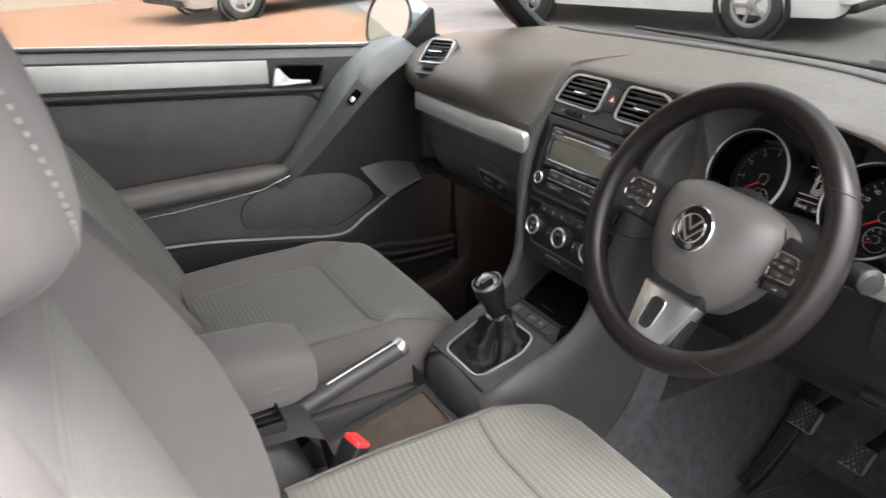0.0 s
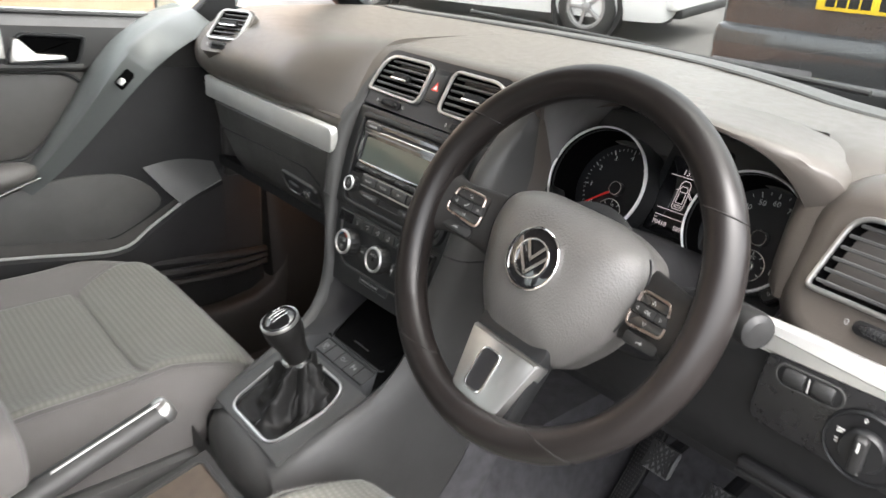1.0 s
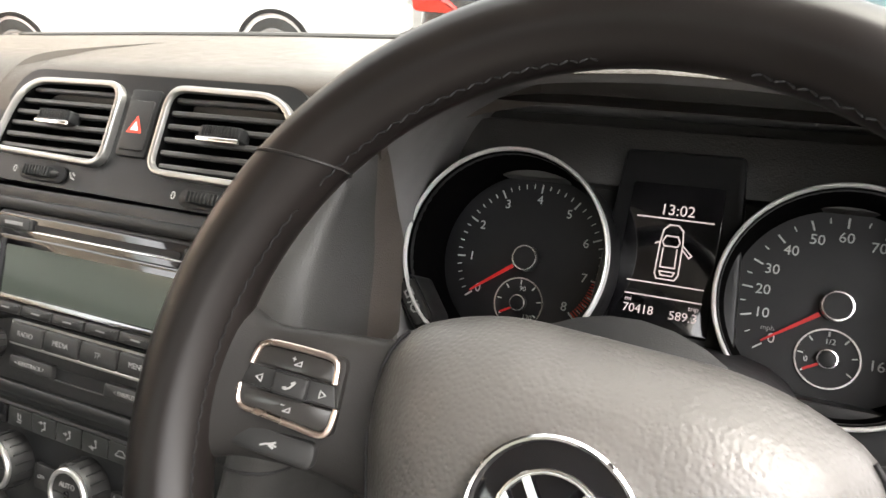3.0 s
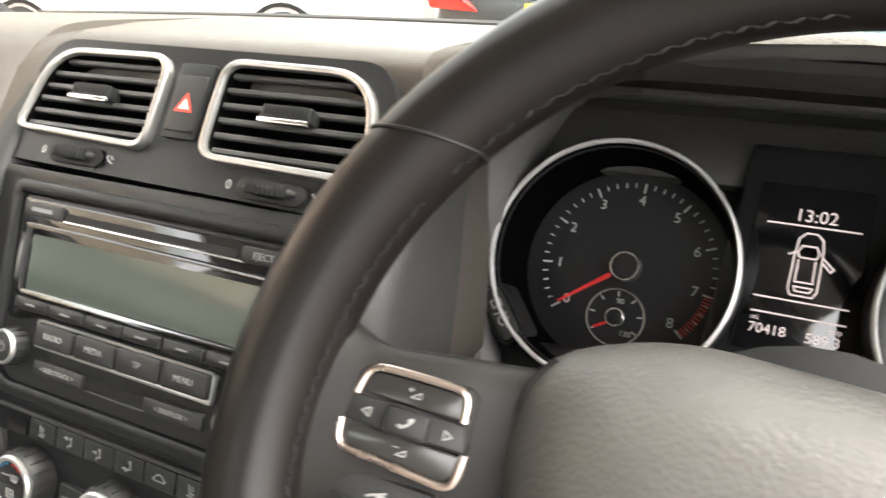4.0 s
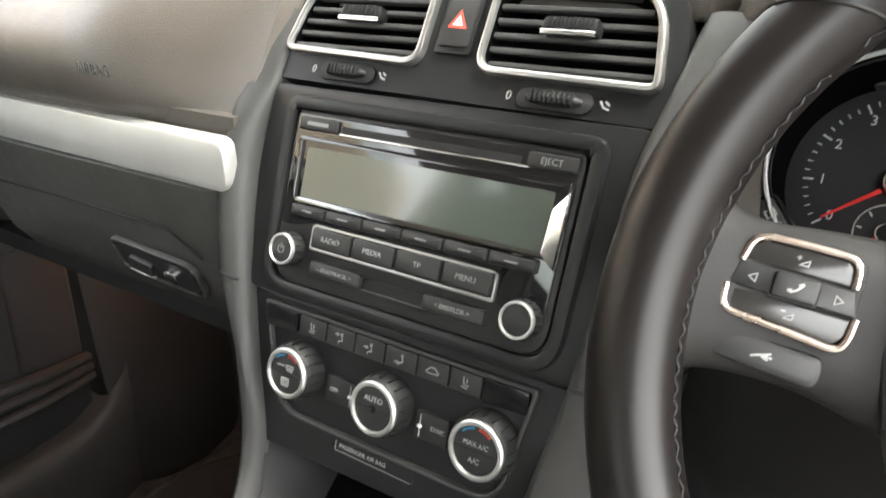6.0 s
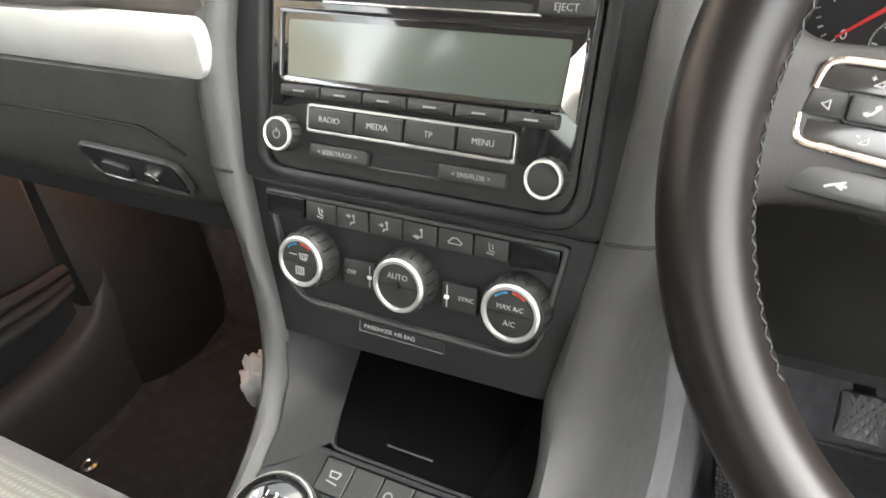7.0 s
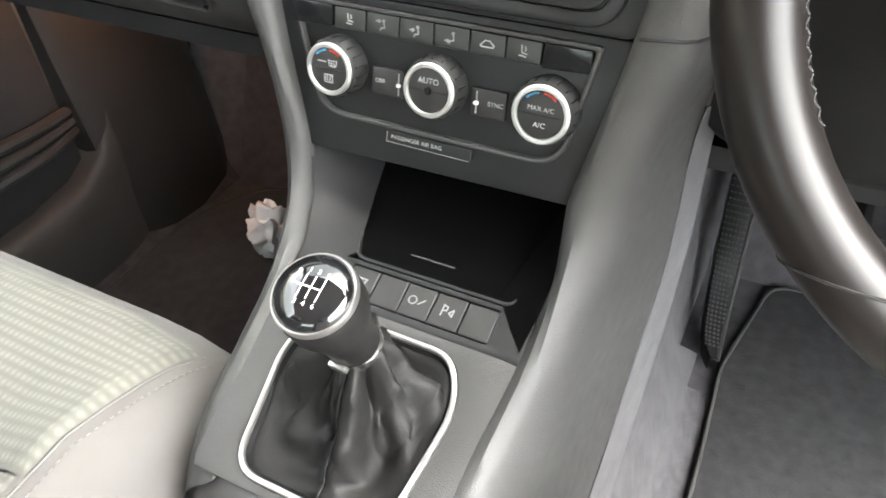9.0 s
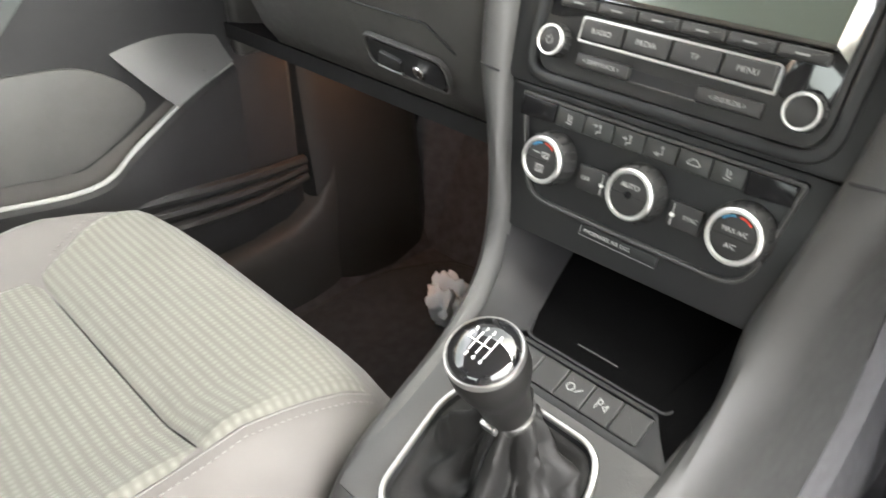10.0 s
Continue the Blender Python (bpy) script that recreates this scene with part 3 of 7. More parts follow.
# glovebox
glove = thing("glovebox", "dark grained glovebox lid with a recessed latch", "glovebox")
rows = []
for x in (-0.56, -0.54, -0.45, -0.35, -0.25, -0.175, -0.158):
    e = 0.012 if x in (-0.56, -0.158) else 0.0
    rows.append([(x, y + e, z) for y, z in ((0.036, 0.909), (0.030, 0.902), (0.036, 0.870), (0.050, 0.830), (0.066, 0.790), (0.084, 0.764), (0.115, 0.748), (0.16, 0.742))])
slab(rows, 0.02, LOWER, "lid", glove, direction=(0, -1, 0))
gl = frame_at((-0.277, 0.0530, 0.8090), -22, -3)
h = part("latch_recess", band(rrect(0.112, 0.040, 0.012, 0, 0), rrect(0.106, 0.034, 0.010, 0, 0), -0.004, 0.0015, 0.0012), LOWER, glove, at=gl)
part("recess_floor", prism(rrect(0.099, 0.030, 0.010), -0.003, 0.0006), DARK, glove, at=gl)
part("latch", prism(rpoly([(-0.040, -0.0105), (-0.006, -0.0115), (-0.002, 0.004), (-0.030, 0.0075)], 0.004), 0, 0.0050, 0.002), BUTTON, glove, "black latch paddle", at=gl)
part("latch_edge", tube([(-0.038, -0.0112, 0.0036), (-0.020, -0.0122, 0.0040), (-0.004, -0.0112, 0.0036)], 0.0013, n=8), VRING, glove, "bright edge of the latch", at=gl)
part("latch_lip", strokes([([(-0.046, -0.0150), (0.046, -0.0150)], 0.0012)], 0.0012), SIDE, glove, at=gl)
part("lock", lathe([(0.0074, 0), (0.0074, 0.0038), (0.0062, 0.0050), (0.0, 0.0050)], 24), CHROME, glove, "chrome lock barrel", at=gl @ Matrix.Translation((0.020, -0.002, 0)))
part("keyhole", box(-0.0008, 0.0008, -0.0028, 0.0028, 0.0049, 0.0053, 0.0002), DARK, glove, at=gl @ Matrix.Translation((0.020, -0.002, 0)))
part("lid_seam", tube([(-0.55, 0.0415, 0.853), (-0.36, 0.0395, 0.858), (-0.235, 0.0395, 0.857), (-0.205, 0.046, 0.835)], 0.0012, n=6), DARK, glove)
# dark underside back to the bulkhead
rows = [[(x, y, z) for x in (-0.70, -0.4, -0.16)] for y, z in ((0.10, 0.752), (0.25, 0.72), (0.5, 0.70), (0.80, 0.72))]
slab(rows, 0.02, DARK, "underside", dash)
for x in (-0.705, -0.155):
    part("end_cheek", box(x - 0.012, x + 0.012, 0.11, 0.80, 0.70, 0.97, 0.01), LOWER, dash)


# ---- air vents ----
SLAT = material("vent_slat_plastic", (0.040, 0.040, 0.040), 0.4, mottle=0.1)
# Near-black base colour paints the deep shade inside recesses.
RECESS_SHADE = material("painted_recess_shade", (0.0014, 0.0014, 0.0015), 0.85, mottle=0.2, spec=0.03)
def vent(name, at, outline, slats, label, tab_u, thumb=None):
    """A rounded chrome ring round slats that slope inwards, with a middle tab."""
    v = thing(name, label, "air vent", at)
    inner = offset(outline, 0.0045)
    part("ring", band(outline, inner, -0.002, 0.0045, 0.002), VRING, v, "satin chrome ring")
    # Box and backing carry the vent's inner shade in their colour.
    part("box", loft([at_z(inner, 0.001), at_z(offset(inner, 0.003), -0.030)], wrap=True), RECESS_SHADE, v)
    part("backing", prism(offset(inner, 0.003), -0.034, -0.030), RECESS_SHADE, v)
    us = [p[0] for p in inner]
    vs = [p[1] for p in inner]
    u0, u1, v0, v1 = min(us), max(us), min(vs), max(vs)
    for k in range(slats):
        vv = v0 + (v1 - v0) * (k + 0.5) / slats
        lo, hi = [], []
        # span of the opening at this height
        cut = []
        m = len(inner)
        for i in range(m):
            a, b = inner[i], inner[(i + 1) % m]
            if (a[1] - vv) * (b[1] - vv) < 0:
                cut.append(a[0] + (b[0] - a[0]) * (vv - a[1]) / (b[1] - a[1]))
        if len(cut) < 2:
            continue
        x0, x1 = min(cut) + 0.001, max(cut) - 0.001
        sec = [(-0.0017, -0.0035), (-0.0017, -0.0012), (-0.0009, -0.0004), (0.0009, -0.0004), (0.0017, -0.0012), (0.0012, -0.0050), (-0.0012, -0.0055)]
        rows = [[(x, vv + s, n_) for s, n_ in sec] for x in (x0, x1)]
        part("slat", loft(rows, wrap=True, cap=True), SLAT, v)
    if tab_u is not None:
        vv = (v0 + v1) / 2
        tab = part("tab", moved(box(-0.0165, 0.0165, -0.0045, 0.0045, -0.004, 0.0065, 0.0018), Matrix.Translation((tab_u, vv + 0.001, 0))), TRIM, v, "ridged vent tab")
        part("tab_edge", moved(box(-0.0165, 0.0165, -0.0018, 0.0012, 0.0050, 0.0075, 0.0008), Matrix.Translation((tab_u, vv - 0.0035, 0))), CHROME, tab)
        for i in range(11):
            part("ridge", moved(box(-0.0005, 0.0005, -0.001, 0.0052, 0.0055, 0.0072, 0.0002), Matrix.Translation((tab_u - 0.013 + i * 0.0026, vv, 0))), TRIM, tab)
    return v


VENT = frame_at((0, 0.1, 1.02), 31)
oL = rpoly([(-0.1345, -0.0275), (-0.0195, -0.0305), (-0.0195, 0.0305), (-0.122, 0.0300)], [0.010, 0.014, 0.016, 0.030], 7)
oR = rpoly([(0.0195, -0.0305), (0.1325, -0.0325), (0.122, 0.0290), (0.0195, 0.0305)], [0.014, 0.010, 0.030, 0.016], 7)
vent("air_vent", VENT, oL, 6, "centre air vent with black slats and chrome ring", -0.074)
vent("air_vent", VENT, oR, 6, "centre air vent with black slats and chrome ring", 0.074)
LV = Matrix.Translation((-0.512, 0.058, 1.033)) @ Matrix.Rotation(radians(26), 4, "Z") @ frame_at((0, 0, 0), 47) @ Matrix.Translation((0, 0, 0.007))
oLV = rpoly([(-0.033, -0.033), (0.036, -0.033), (0.036, 0.033), (-0.030, 0.033)], [0.010, 0.012, 0.014, 0.014], 6)
vent("air_vent", LV, oLV, 6, "outer air vent with black slats and chrome ring", 0.0)
RV = Matrix.Translation((0.583, 0.080, 0.988)) @ Matrix.Rotation(radians(-6), 4, "Z") @ frame_at((0, 0, 0), 20)
oRV = rpoly([(-0.068, -0.036), (0.060, -0.036), (0.052, 0.036), (-0.052, 0.036)], [0.010, 0.012, 0.020, 0.020], 7)
vent("air_vent", RV, oRV, 6, "outer air vent with black slats and chrome ring", 0.012)
# plinth behind the driver's outer vent
o = rrect(0.150, 0.108, 0.026, 0.008, -0.010, 8)
part("vent_plinth", moved(plate(o, [offset(oRV, 0.003)], -0.03, -0.0015), RV), DASH, dash)
flare = [at_z(offset(o, -d), n_) for d, n_ in ((0.0, -0.0015), (0.004, -0.0020), (0.010, -0.0045), (0.018, -0.0105), (0.026, -0.020), (0.032, -0.034), (0.035, -0.055))]
part("vent_shoulder", moved(loft(flare, wrap=True), RV), DASH, dash, "soft swelling round the outer vent", angle=80)
part("vent_plinth", moved(plate(rrect(0.080, 0.094, 0.016, 0.001, -0.010), [offset(oLV, 0.003)], -0.045, -0.0015), LV), DASH, dash)


def thumbwheel(at, u, v, w):
    t = thing("thumbwheel", "ribbed black thumbwheel below an air vent", "thumbwheel", at)
    part("well", prism(rrect(w + 0.012, 0.012, 0.006, u, v), -0.001, 0.0007, 0.0003), DARK, t)
    rows = []
    for i in range(13):
        a = -1 + 2 * i / 12
        hgt = 0.0042 * math.sqrt(max(0.02, 1 - a * a * 0.9))
        rows.append([(u + a * w / 2, v + hgt * math.cos(b), 0.0003 + 1.3 * hgt * max(0, math.sin(b))) for b in [math.pi * k / 6 for k in range(7)]])
    part("wheel", loft(rows, cap=True), BUTTON, t)
    for i in range(9):
        a = -0.7 + 1.4 * i / 8
        part("rib", moved(box(-0.0006, 0.0006, -0.0035, 0.0035, 0.002, 0.0064, 0.0003), Matrix.Translation((u + a * w / 2, v, 0))), TRIM, t)
    lettering("0", 0.0075, u - w / 2 - 0.011, v, 0.0006, GREYPRINT, t)
    e = u + w / 2 + 0.010
    b = strokes([([(e, v + 0.002), (e + 0.002, v - 0.001), (e + 0.005, v - 0.002)], 0.0004), ([(e + 0.003, v + 0.0022), (e + 0.005, v + 0.0006)], 0.0004)], 0.0005)
    part("symbol", b, GREYPRINT, t)


thumbwheel(VENT, -0.075, -0.0385, 0.034)
thumbwheel(VENT, 0.0745, -0.0415, 0.034)
thumbwheel(LV, 0.0, -0.044, 0.026)
thumbwheel(RV, 0.004, -0.0485, 0.034)

# hazard switch
hz = thing("hazard_switch", "black hazard switch with a red triangle", "switch", VENT)
part("surround", prism(rrect(0.026, 0.046, 0.002, 0.0005, 0.003), -0.001, 0.0012, 0.0006), TRIM, hz)
part("key", prism(rrect(0.0215, 0.034, 0.002, 0.0005, 0.001), 0, 0.0026, 0.0008), BUTTON, hz)
tri = [(-0.0062, -0.0045), (0.0072, -0.0045), (0.0005, 0.0075)]
part("triangle", band(rpoly(tri, 0.0005, 2), rpoly([(x * 0.55 + 0.0002, y * 0.55 - 0.0003) for x, y in tri], 0.0003, 2), 0.0024, 0.0029), REDPRINT, hz, "red warning triangle")
part("triangle_core", prism(rpoly([(x * 0.55 + 0.0002, y * 0.55 - 0.0003) for x, y in tri], 0.0003, 2), 0.0024, 0.0028), WHITE, hz)

# ---- centre stack ----
SATIN = material("satin_knob_ring", (0.66, 0.66, 0.65), 0.34, metal=0.92, mottle=0.04)
RAD = frame_at((0, 0.063, 0.961), 20)
CLI = frame_at((0, 0.0155, 0.796), 14)
stack = thing("centre_stack", "matt black centre stack trim round the radio and heater controls", "centre console trim")
# hooded vent panel
o = rpoly([(-0.139, -0.046), (0.139, -0.050), (0.140, -0.004), (0.126, 0.036), (-0.126, 0.038), (-0.142, 0.004)], [0.006, 0.006, 0.03, 0.035, 0.035, 0.03], 7)
part("vent_panel", moved(plate(o, [offset(oL, 0.003), offset(oR, 0.003)], -0.06, -0.0018), VENT), TRIM, stack)
# radio panel
o = rpoly([(-0.1265, -0.124), (0.118, -0.124), (0.129, -0.045), (0.1345, 0.018), (-0.1325, 0.018), (-0.1375, -0.045)], 0.006, 3)
part("radio_panel", moved(prism(o, -0.05, -0.004, 0.001), RAD), TRIM, stack)
o = rpoly([(-0.112, -0.121), (0.110, -0.121), (0.1145, 0.011), (-0.1145, 0.011)], [0.024, 0.024, 0.012, 0.012], 7)
part("radio_bezel", moved(band(o, offset(o, 0.0085), -0.005, 0.0025, 0.0022), RAD), TRIM, stack, "raised black radio bezel")
# lower panel with the heater controls
o = rpoly([(-0.105, -0.064), (0.096, -0.060), (0.117, 0.046), (-0.131, 0.046)], 0.004, 3)
part("heater_panel", moved(prism(o, -0.05, -0.003, 0.001), CLI), TRIM, stack)
o = rpoly([(-0.092, -0.036), (0.086, -0.036), (0.101, 0.0415), (-0.113, 0.0415)], [0.022, 0.022, 0.004, 0.004], 7)
part("heater_bezel", moved(band(o, offset(o, 0.003), -0.004, 0.0012, 0.0012), CLI), SIDE, stack, "slim raised rim")

# ---- radio ----
SILLTRIM = material("smoked_chrome", (0.20, 0.205, 0.205), 0.16, metal=1.0, mottle=0.05, rough_var=0.04)
radio = thing("car_radio", "black car radio with a blank grey-green display", "car radio", RAD)
face = rpoly([(-0.103, -0.112), (0.101, -0.112), (0.1035, 0.0015), (-0.1035, 0.0015)], [0.018, 0.018, 0.006, 0.006], 6)
part("faceplate", prism(face, -0.004, 0.0005, 0.0008), BUTTON, radio, "matt black faceplate")
o = rpoly([(-0.1015, -0.0745), (-0.09, -0.0745), (-0.07, -0.070), (0.066, -0.070), (0.068, -0.088), (0.098, -0.088), (0.1015, -0.0005), (-0.1015, -0.0005)], 0.003, 3)
part("gloss_panel", prism(o, 0, 0.0016, 0.0006), GLOSS, radio, "glossy black upper panel")
# disc slot
part("disc_slot", prism(rrect(0.130, 0.0042, 0.002, 0.002, -0.0075), 0.001, 0.0021), DARK, radio)
part("slot_lip", prism(rrect(0.136, 0.0014, 0.0006, 0.004, -0.0108), 0.001, 0.0030, 0.0004), CHROME, radio)
for u, w, body in ((-0.082, 0.032, ""), (0.0855, 0.030, "EJECT")):
    k = part("key", prism(rrect(w, 0.0085, 0.0015, u, -0.0065), 0.001, 0.0038, 0.0010), BUTTON, radio)
    if body:
        lettering(body, 0.0052, u, -0.0065, 0.0039, KEYPRINT, k)
    else:
        part("mark", strokes([([(u - 0.008, -0.0065), (u + 0.008, -0.0065)], 0.0038)], 0.0012), KEYPRINT, k)
# display: sunk glass in a bevelled window
win = rpoly([(-0.0955, -0.0585), (0.0960, -0.0585), (0.0985, -0.0150), (-0.0965, -0.0150)], 0.002, 3)
part("display_frame", band(win, offset(win, 0.0028), 0.0012, 0.0030, 0.0008), GLOSS, radio)
glassy = rpoly([(-0.0885, -0.0550), (0.0885, -0.0550), (0.0905, -0.0215), (-0.0885, -0.0215)], 0.0015, 3)
part("display", prism(glassy, 0.0008, 0.0020), LCD, radio, "blank grey-green display")
part("display_sill", prism(rpoly([(-0.0915, -0.0582), (0.0900, -0.0582), (0.0885, -0.0548), (-0.0885, -0.0548)], 0.0006, 2), 0.001, 0.0046, 0.001), SILLTRIM, radio, "glossy bevel under the display")
part("display_cheek", prism(rpoly([(0.0885, -0.0560), (0.0985, -0.0640), (0.0990, -0.0200), (0.0905, -0.0310)], 0.0006, 2), 0.001, 0.0034, 0.001), CHROME, radio, "bright bevel beside the display")
# six preset keys
for i in range(6):
    u = -0.0772 + i * 0.0303
    k = part("key", prism(rpoly([(u - 0.0146, -0.0672), (u + 0.0146, -0.0672), (u + 0.0146, -0.0596), (u - 0.0146, -0.0596)], 0.0014, 3), 0.001, 0.0056, 0.0015), BUTTON, radio)
    part("mark", strokes([([(u - 0.0036, -0.0634), (u + 0.0036, -0.0634)], 0.0056)], 0.0005), KEYPRINT, k)
# four source keys in a chrome tray
part("key_tray", band(rpoly([(-0.0725, -0.0875), (0.0665, -0.0885), (0.0665, -0.0715), (-0.0725, -0.0710)], 0.002, 3), rpoly([(-0.0708, -0.0852), (0.0648, -0.0862), (0.0648, -0.0712), (-0.0708, -0.0708)], 0.0015, 3), 0, 0.0030, 0.0006), VRING, radio, "thin chrome edge")
for i, body in enumerate(("RADIO", "MEDIA", "TP", "MENU")):
    u = -0.0532 + i * 0.0339
    k = part("key", prism(rrect(0.0322, 0.0135, 0.0018, u, -0.0788), 0, 0.0062, 0.0015), BUTTON, radio)
    lettering(body, 0.0050, u, -0.0786, 0.0063, KEYPRINT, k)
# lower ledge and two rocker keys
part("ledge", prism(rpoly([(-0.027, -0.1035), (0.024, -0.1035), (0.024, -0.0955), (-0.027, -0.0955)], 0.001, 2), 0, 0.0008), DARK, radio)
part("ledge_edge", prism(rrect(0.049, 0.0012, 0.0005, -0.0015, -0.1035), 0, 0.0018, 0.0004), SIDE, radio)
for u, body in ((-0.0475, "< SEEK/TRACK >"), (0.0425, "< ENS/FLDR >")):
    k = part("key", prism(rrect(0.0425, 0.0095, 0.0022, u, -0.0985), 0, 0.0045, 0.0016), BUTTON, radio)
    lettering(body, 0.0040, u, -0.0985, 0.0046, KEYPRINT, k)


def radio_knob(u, v, power):
    k = part("radio_knob", lathe([(0.0112, 0), (0.0110, 0.0088), (0.0104, 0.0102), (0.0, 0.0102)], 32), BUTTON, radio, "black radio knob with a chrome ring", at=Matrix.Translation((u, v, 0)))
    for i in range(16):
        a = 2 * math.pi * i / 16
        part("rib", moved(box(-0.0005, 0.0005, -0.0004, 0.0007, 0.001, 0.0088, 0.0003), Matrix.Rotation(a, 4, "Z") @ Matrix.Translation((0, 0.0110, 0))), TRIM, k)
    part("ring", lathe([(0.0106, 0.0094), (0.0106, 0.0113), (0.0101, 0.0121), (0.0092, 0.0121), (0.0087, 0.0113), (0.0087, 0.0094)], 36), SATIN, k, "satin chrome ring")
    part("cap", lathe([(0.0089, 0.0098), (0.0089, 0.0109), (0.0080, 0.0113), (0.0, 0.0115)], 32), BUTTON, k)
    if power:
        pts = [(0.0026 * math.sin(a), 0.0026 * math.cos(a)) for a in [radians(35 + 290 * i / 16) for i in range(17)]]
        part("power_mark", strokes([(pts, 0.0115), ([(0, 0.0010), (0, 0.0037)], 0.0115)], 0.00028), KEYPRINT, k)


radio_knob(-0.0885, -0.0905, True)
radio_knob(0.0865, -0.0925, False)

# ---- heater controls ----
heat = thing("heater_control", "black two-zone heater panel with three chrome-ringed knobs", "heater control", CLI)
for u0, u1 in ((-0.1105, -0.0800), (0.0665, 0.0955)):
    part("status_window", prism(rpoly([(u0, 0.0235), (u1, 0.0250), (u1, 0.0385), (u0, 0.0385)], 0.001, 2), -0.003, 0.0012, 0.0004), STATUS, heat, "glossy black indicator window")
uu = [-0.0790, -0.0545, -0.0300, -0.0055, 0.0190, 0.0427, 0.0655]
for i in range(6):
    a, b = uu[i] + 0.0004, uu[i + 1] - 0.0004
    k = part("key", prism(rrect(b - a, 0.0135, 0.0012, (a + b) / 2, 0.0312), -0.003, 0.0006, 0.0008), KEYTOP, heat)
    c, v = (a + b) / 2, 0.0312
    if i in (0, 5):                            # heated seat
        sym = [[(c - 0.0018, v + 0.0045), (c - 0.0010, v - 0.0012), (c + 0.0030, v - 0.0018)], [(c - 0.0030, v - 0.0034), (c + 0.0022, v - 0.0040)], [(c + 0.0012, v + 0.0036), (c + 0.0020, v + 0.0018), (c + 0.0014, v + 0.0006)]]
    elif i == 4:                               # car outline
        sym = [[(c - 0.006, v - 0.001), (c - 0.004, v + 0.001), (c - 0.002, v + 0.003), (c + 0.002, v + 0.003), (c + 0.004, v + 0.001), (c + 0.006, v - 0.0005), (c + 0.005, v - 0.002), (c - 0.005, v - 0.002), (c - 0.006, v - 0.001)]]
    else:                                      # seated figure mark with an air arrow
        h_ = (0.0030, 0.0008, -0.0026)[i - 1]
        sym = [[(c + 0.0016 + 0.0009 * math.cos(q), v + 0.0036 + 0.0009 * math.sin(q)) for q in [k_ * 1.05 for k_ in range(7)]], [(c + 0.0020, v + 0.0018), (c + 0.0024, v - 0.0020), (c - 0.0008, v - 0.0024), (c - 0.0016, v - 0.0044)], [(c - 0.0056, v + h_), (c - 0.0018, v + h_)], [(c - 0.0032, v + h_ + 0.0012), (c - 0.0018, v + h_), (c - 0.0032, v + h_ - 0.0012)]]
    part("symbol", strokes([([(c + 0.76 * (x_ - c), v + 0.76 * (y_ - v)) for x_, y_ in q_], 0.0007) for q_ in sym], 0.0004), GREYPRINT, k)
for u, w, lu, body in ((-0.0375, 0.0250, -0.0430, "OFF"), (0.0350, 0.0240, 0.0398, "SYNC")):
    k = part("key", prism(rrect(w, 0.0180, 0.0018, u, -0.0050), -0.003, 0.0004, 0.0008), BUTTON, heat)
    lettering(body, 0.0042, lu, -0.0048, 0.0005, GREYPRINT, k)
for u in (-0.0290, 0.0268):
    part("slider_mark", strokes([([(u, 0.002), (u, -0.012)], 0.0004)], 0.0004), GREYPRINT, heat)
    part("slider_dot", prism(rrect(0.0030, 0.0022, 0.0006, u, -0.0055), -0.001, 0.0012), WHITE, heat)
part("airbag_plate", prism(rrect(0.064, 0.0085, 0.001, -0.007, -0.0425), -0.003, -0.0020, 0.0004), TRIM, heat)
lettering("PASSENGER AIR BAG", 0.0042, -0.0155, -0.0425, -0.0019, GREYPRINT, heat)
part("plate_line", strokes([([(-0.038, -0.0395), (-0.0385, -0.0465), (0.024, -0.0468)], -0.0020)], 0.0002), KEYPRINT, heat)


def heater_knob(u, r, top, low, bands):
    k = part("heater_knob", lathe([(r + 0.0022, -0.003), (r + 0.0016, 0.0090), (r + 0.0002, 0.0122), (0.0, 0.0122)], 40), BUTTON, heat, "black heater knob with satin chrome ring", at=Matrix.Translation((u, 0, 0)))
    for i in range(18):
        a = 2 * math.pi * i / 18
        part("rib", moved(box(-0.0005, 0.0005, -0.0004, 0.0012, -0.001, 0.0102, 0.0003), Matrix.Rotation(a, 4, "Z") @ Matrix.Translation((0, r + 0.0012, 0))), TRIM, k)
    part("ring", lathe([(r - 0.0002, 0.011), (r - 0.0002, 0.0138), (r - 0.0012, 0.0150), (r - 0.0030, 0.0150), (r - 0.0036, 0.0138), (r - 0.0036, 0.011)], 44), SATIN, k, "satin chrome ring")
    part("cap", lathe([(r - 0.0034, 0.011), (r - 0.0034, 0.0134), (r - 0.0045, 0.0139), (0.0, 0.0139)], 40), BUTTON, k)
    part("cap_seam", strokes([([(-(r - 0.005), 0.0), (r - 0.005, 0.0)], 0.0139)], 0.0004), DARK, k)
    for body, v, s in top + low:
        lettering(body, s, 0, v, 0.0140, GREYPRINT, k)
    if bands:
        for col, a0 in ((BLUEPRINT, 118), (REDPRINT, 68)):
            pts = [((r - 0.0050) * math.cos(radians(a0 - 12 + 4 * i)), (r - 0.0050) * math.sin(radians(a0 - 12 + 4 * i))) for i in range(-1, 8)]
            part("colour_band", strokes([(pts, 0.0139)], 0.0007), col, k)
    else:
        part("centre_button", lathe([(0.0026, 0.0138), (0.0024, 0.0147), (0, 0.0150)], 16), GLOSS, k)
    return k


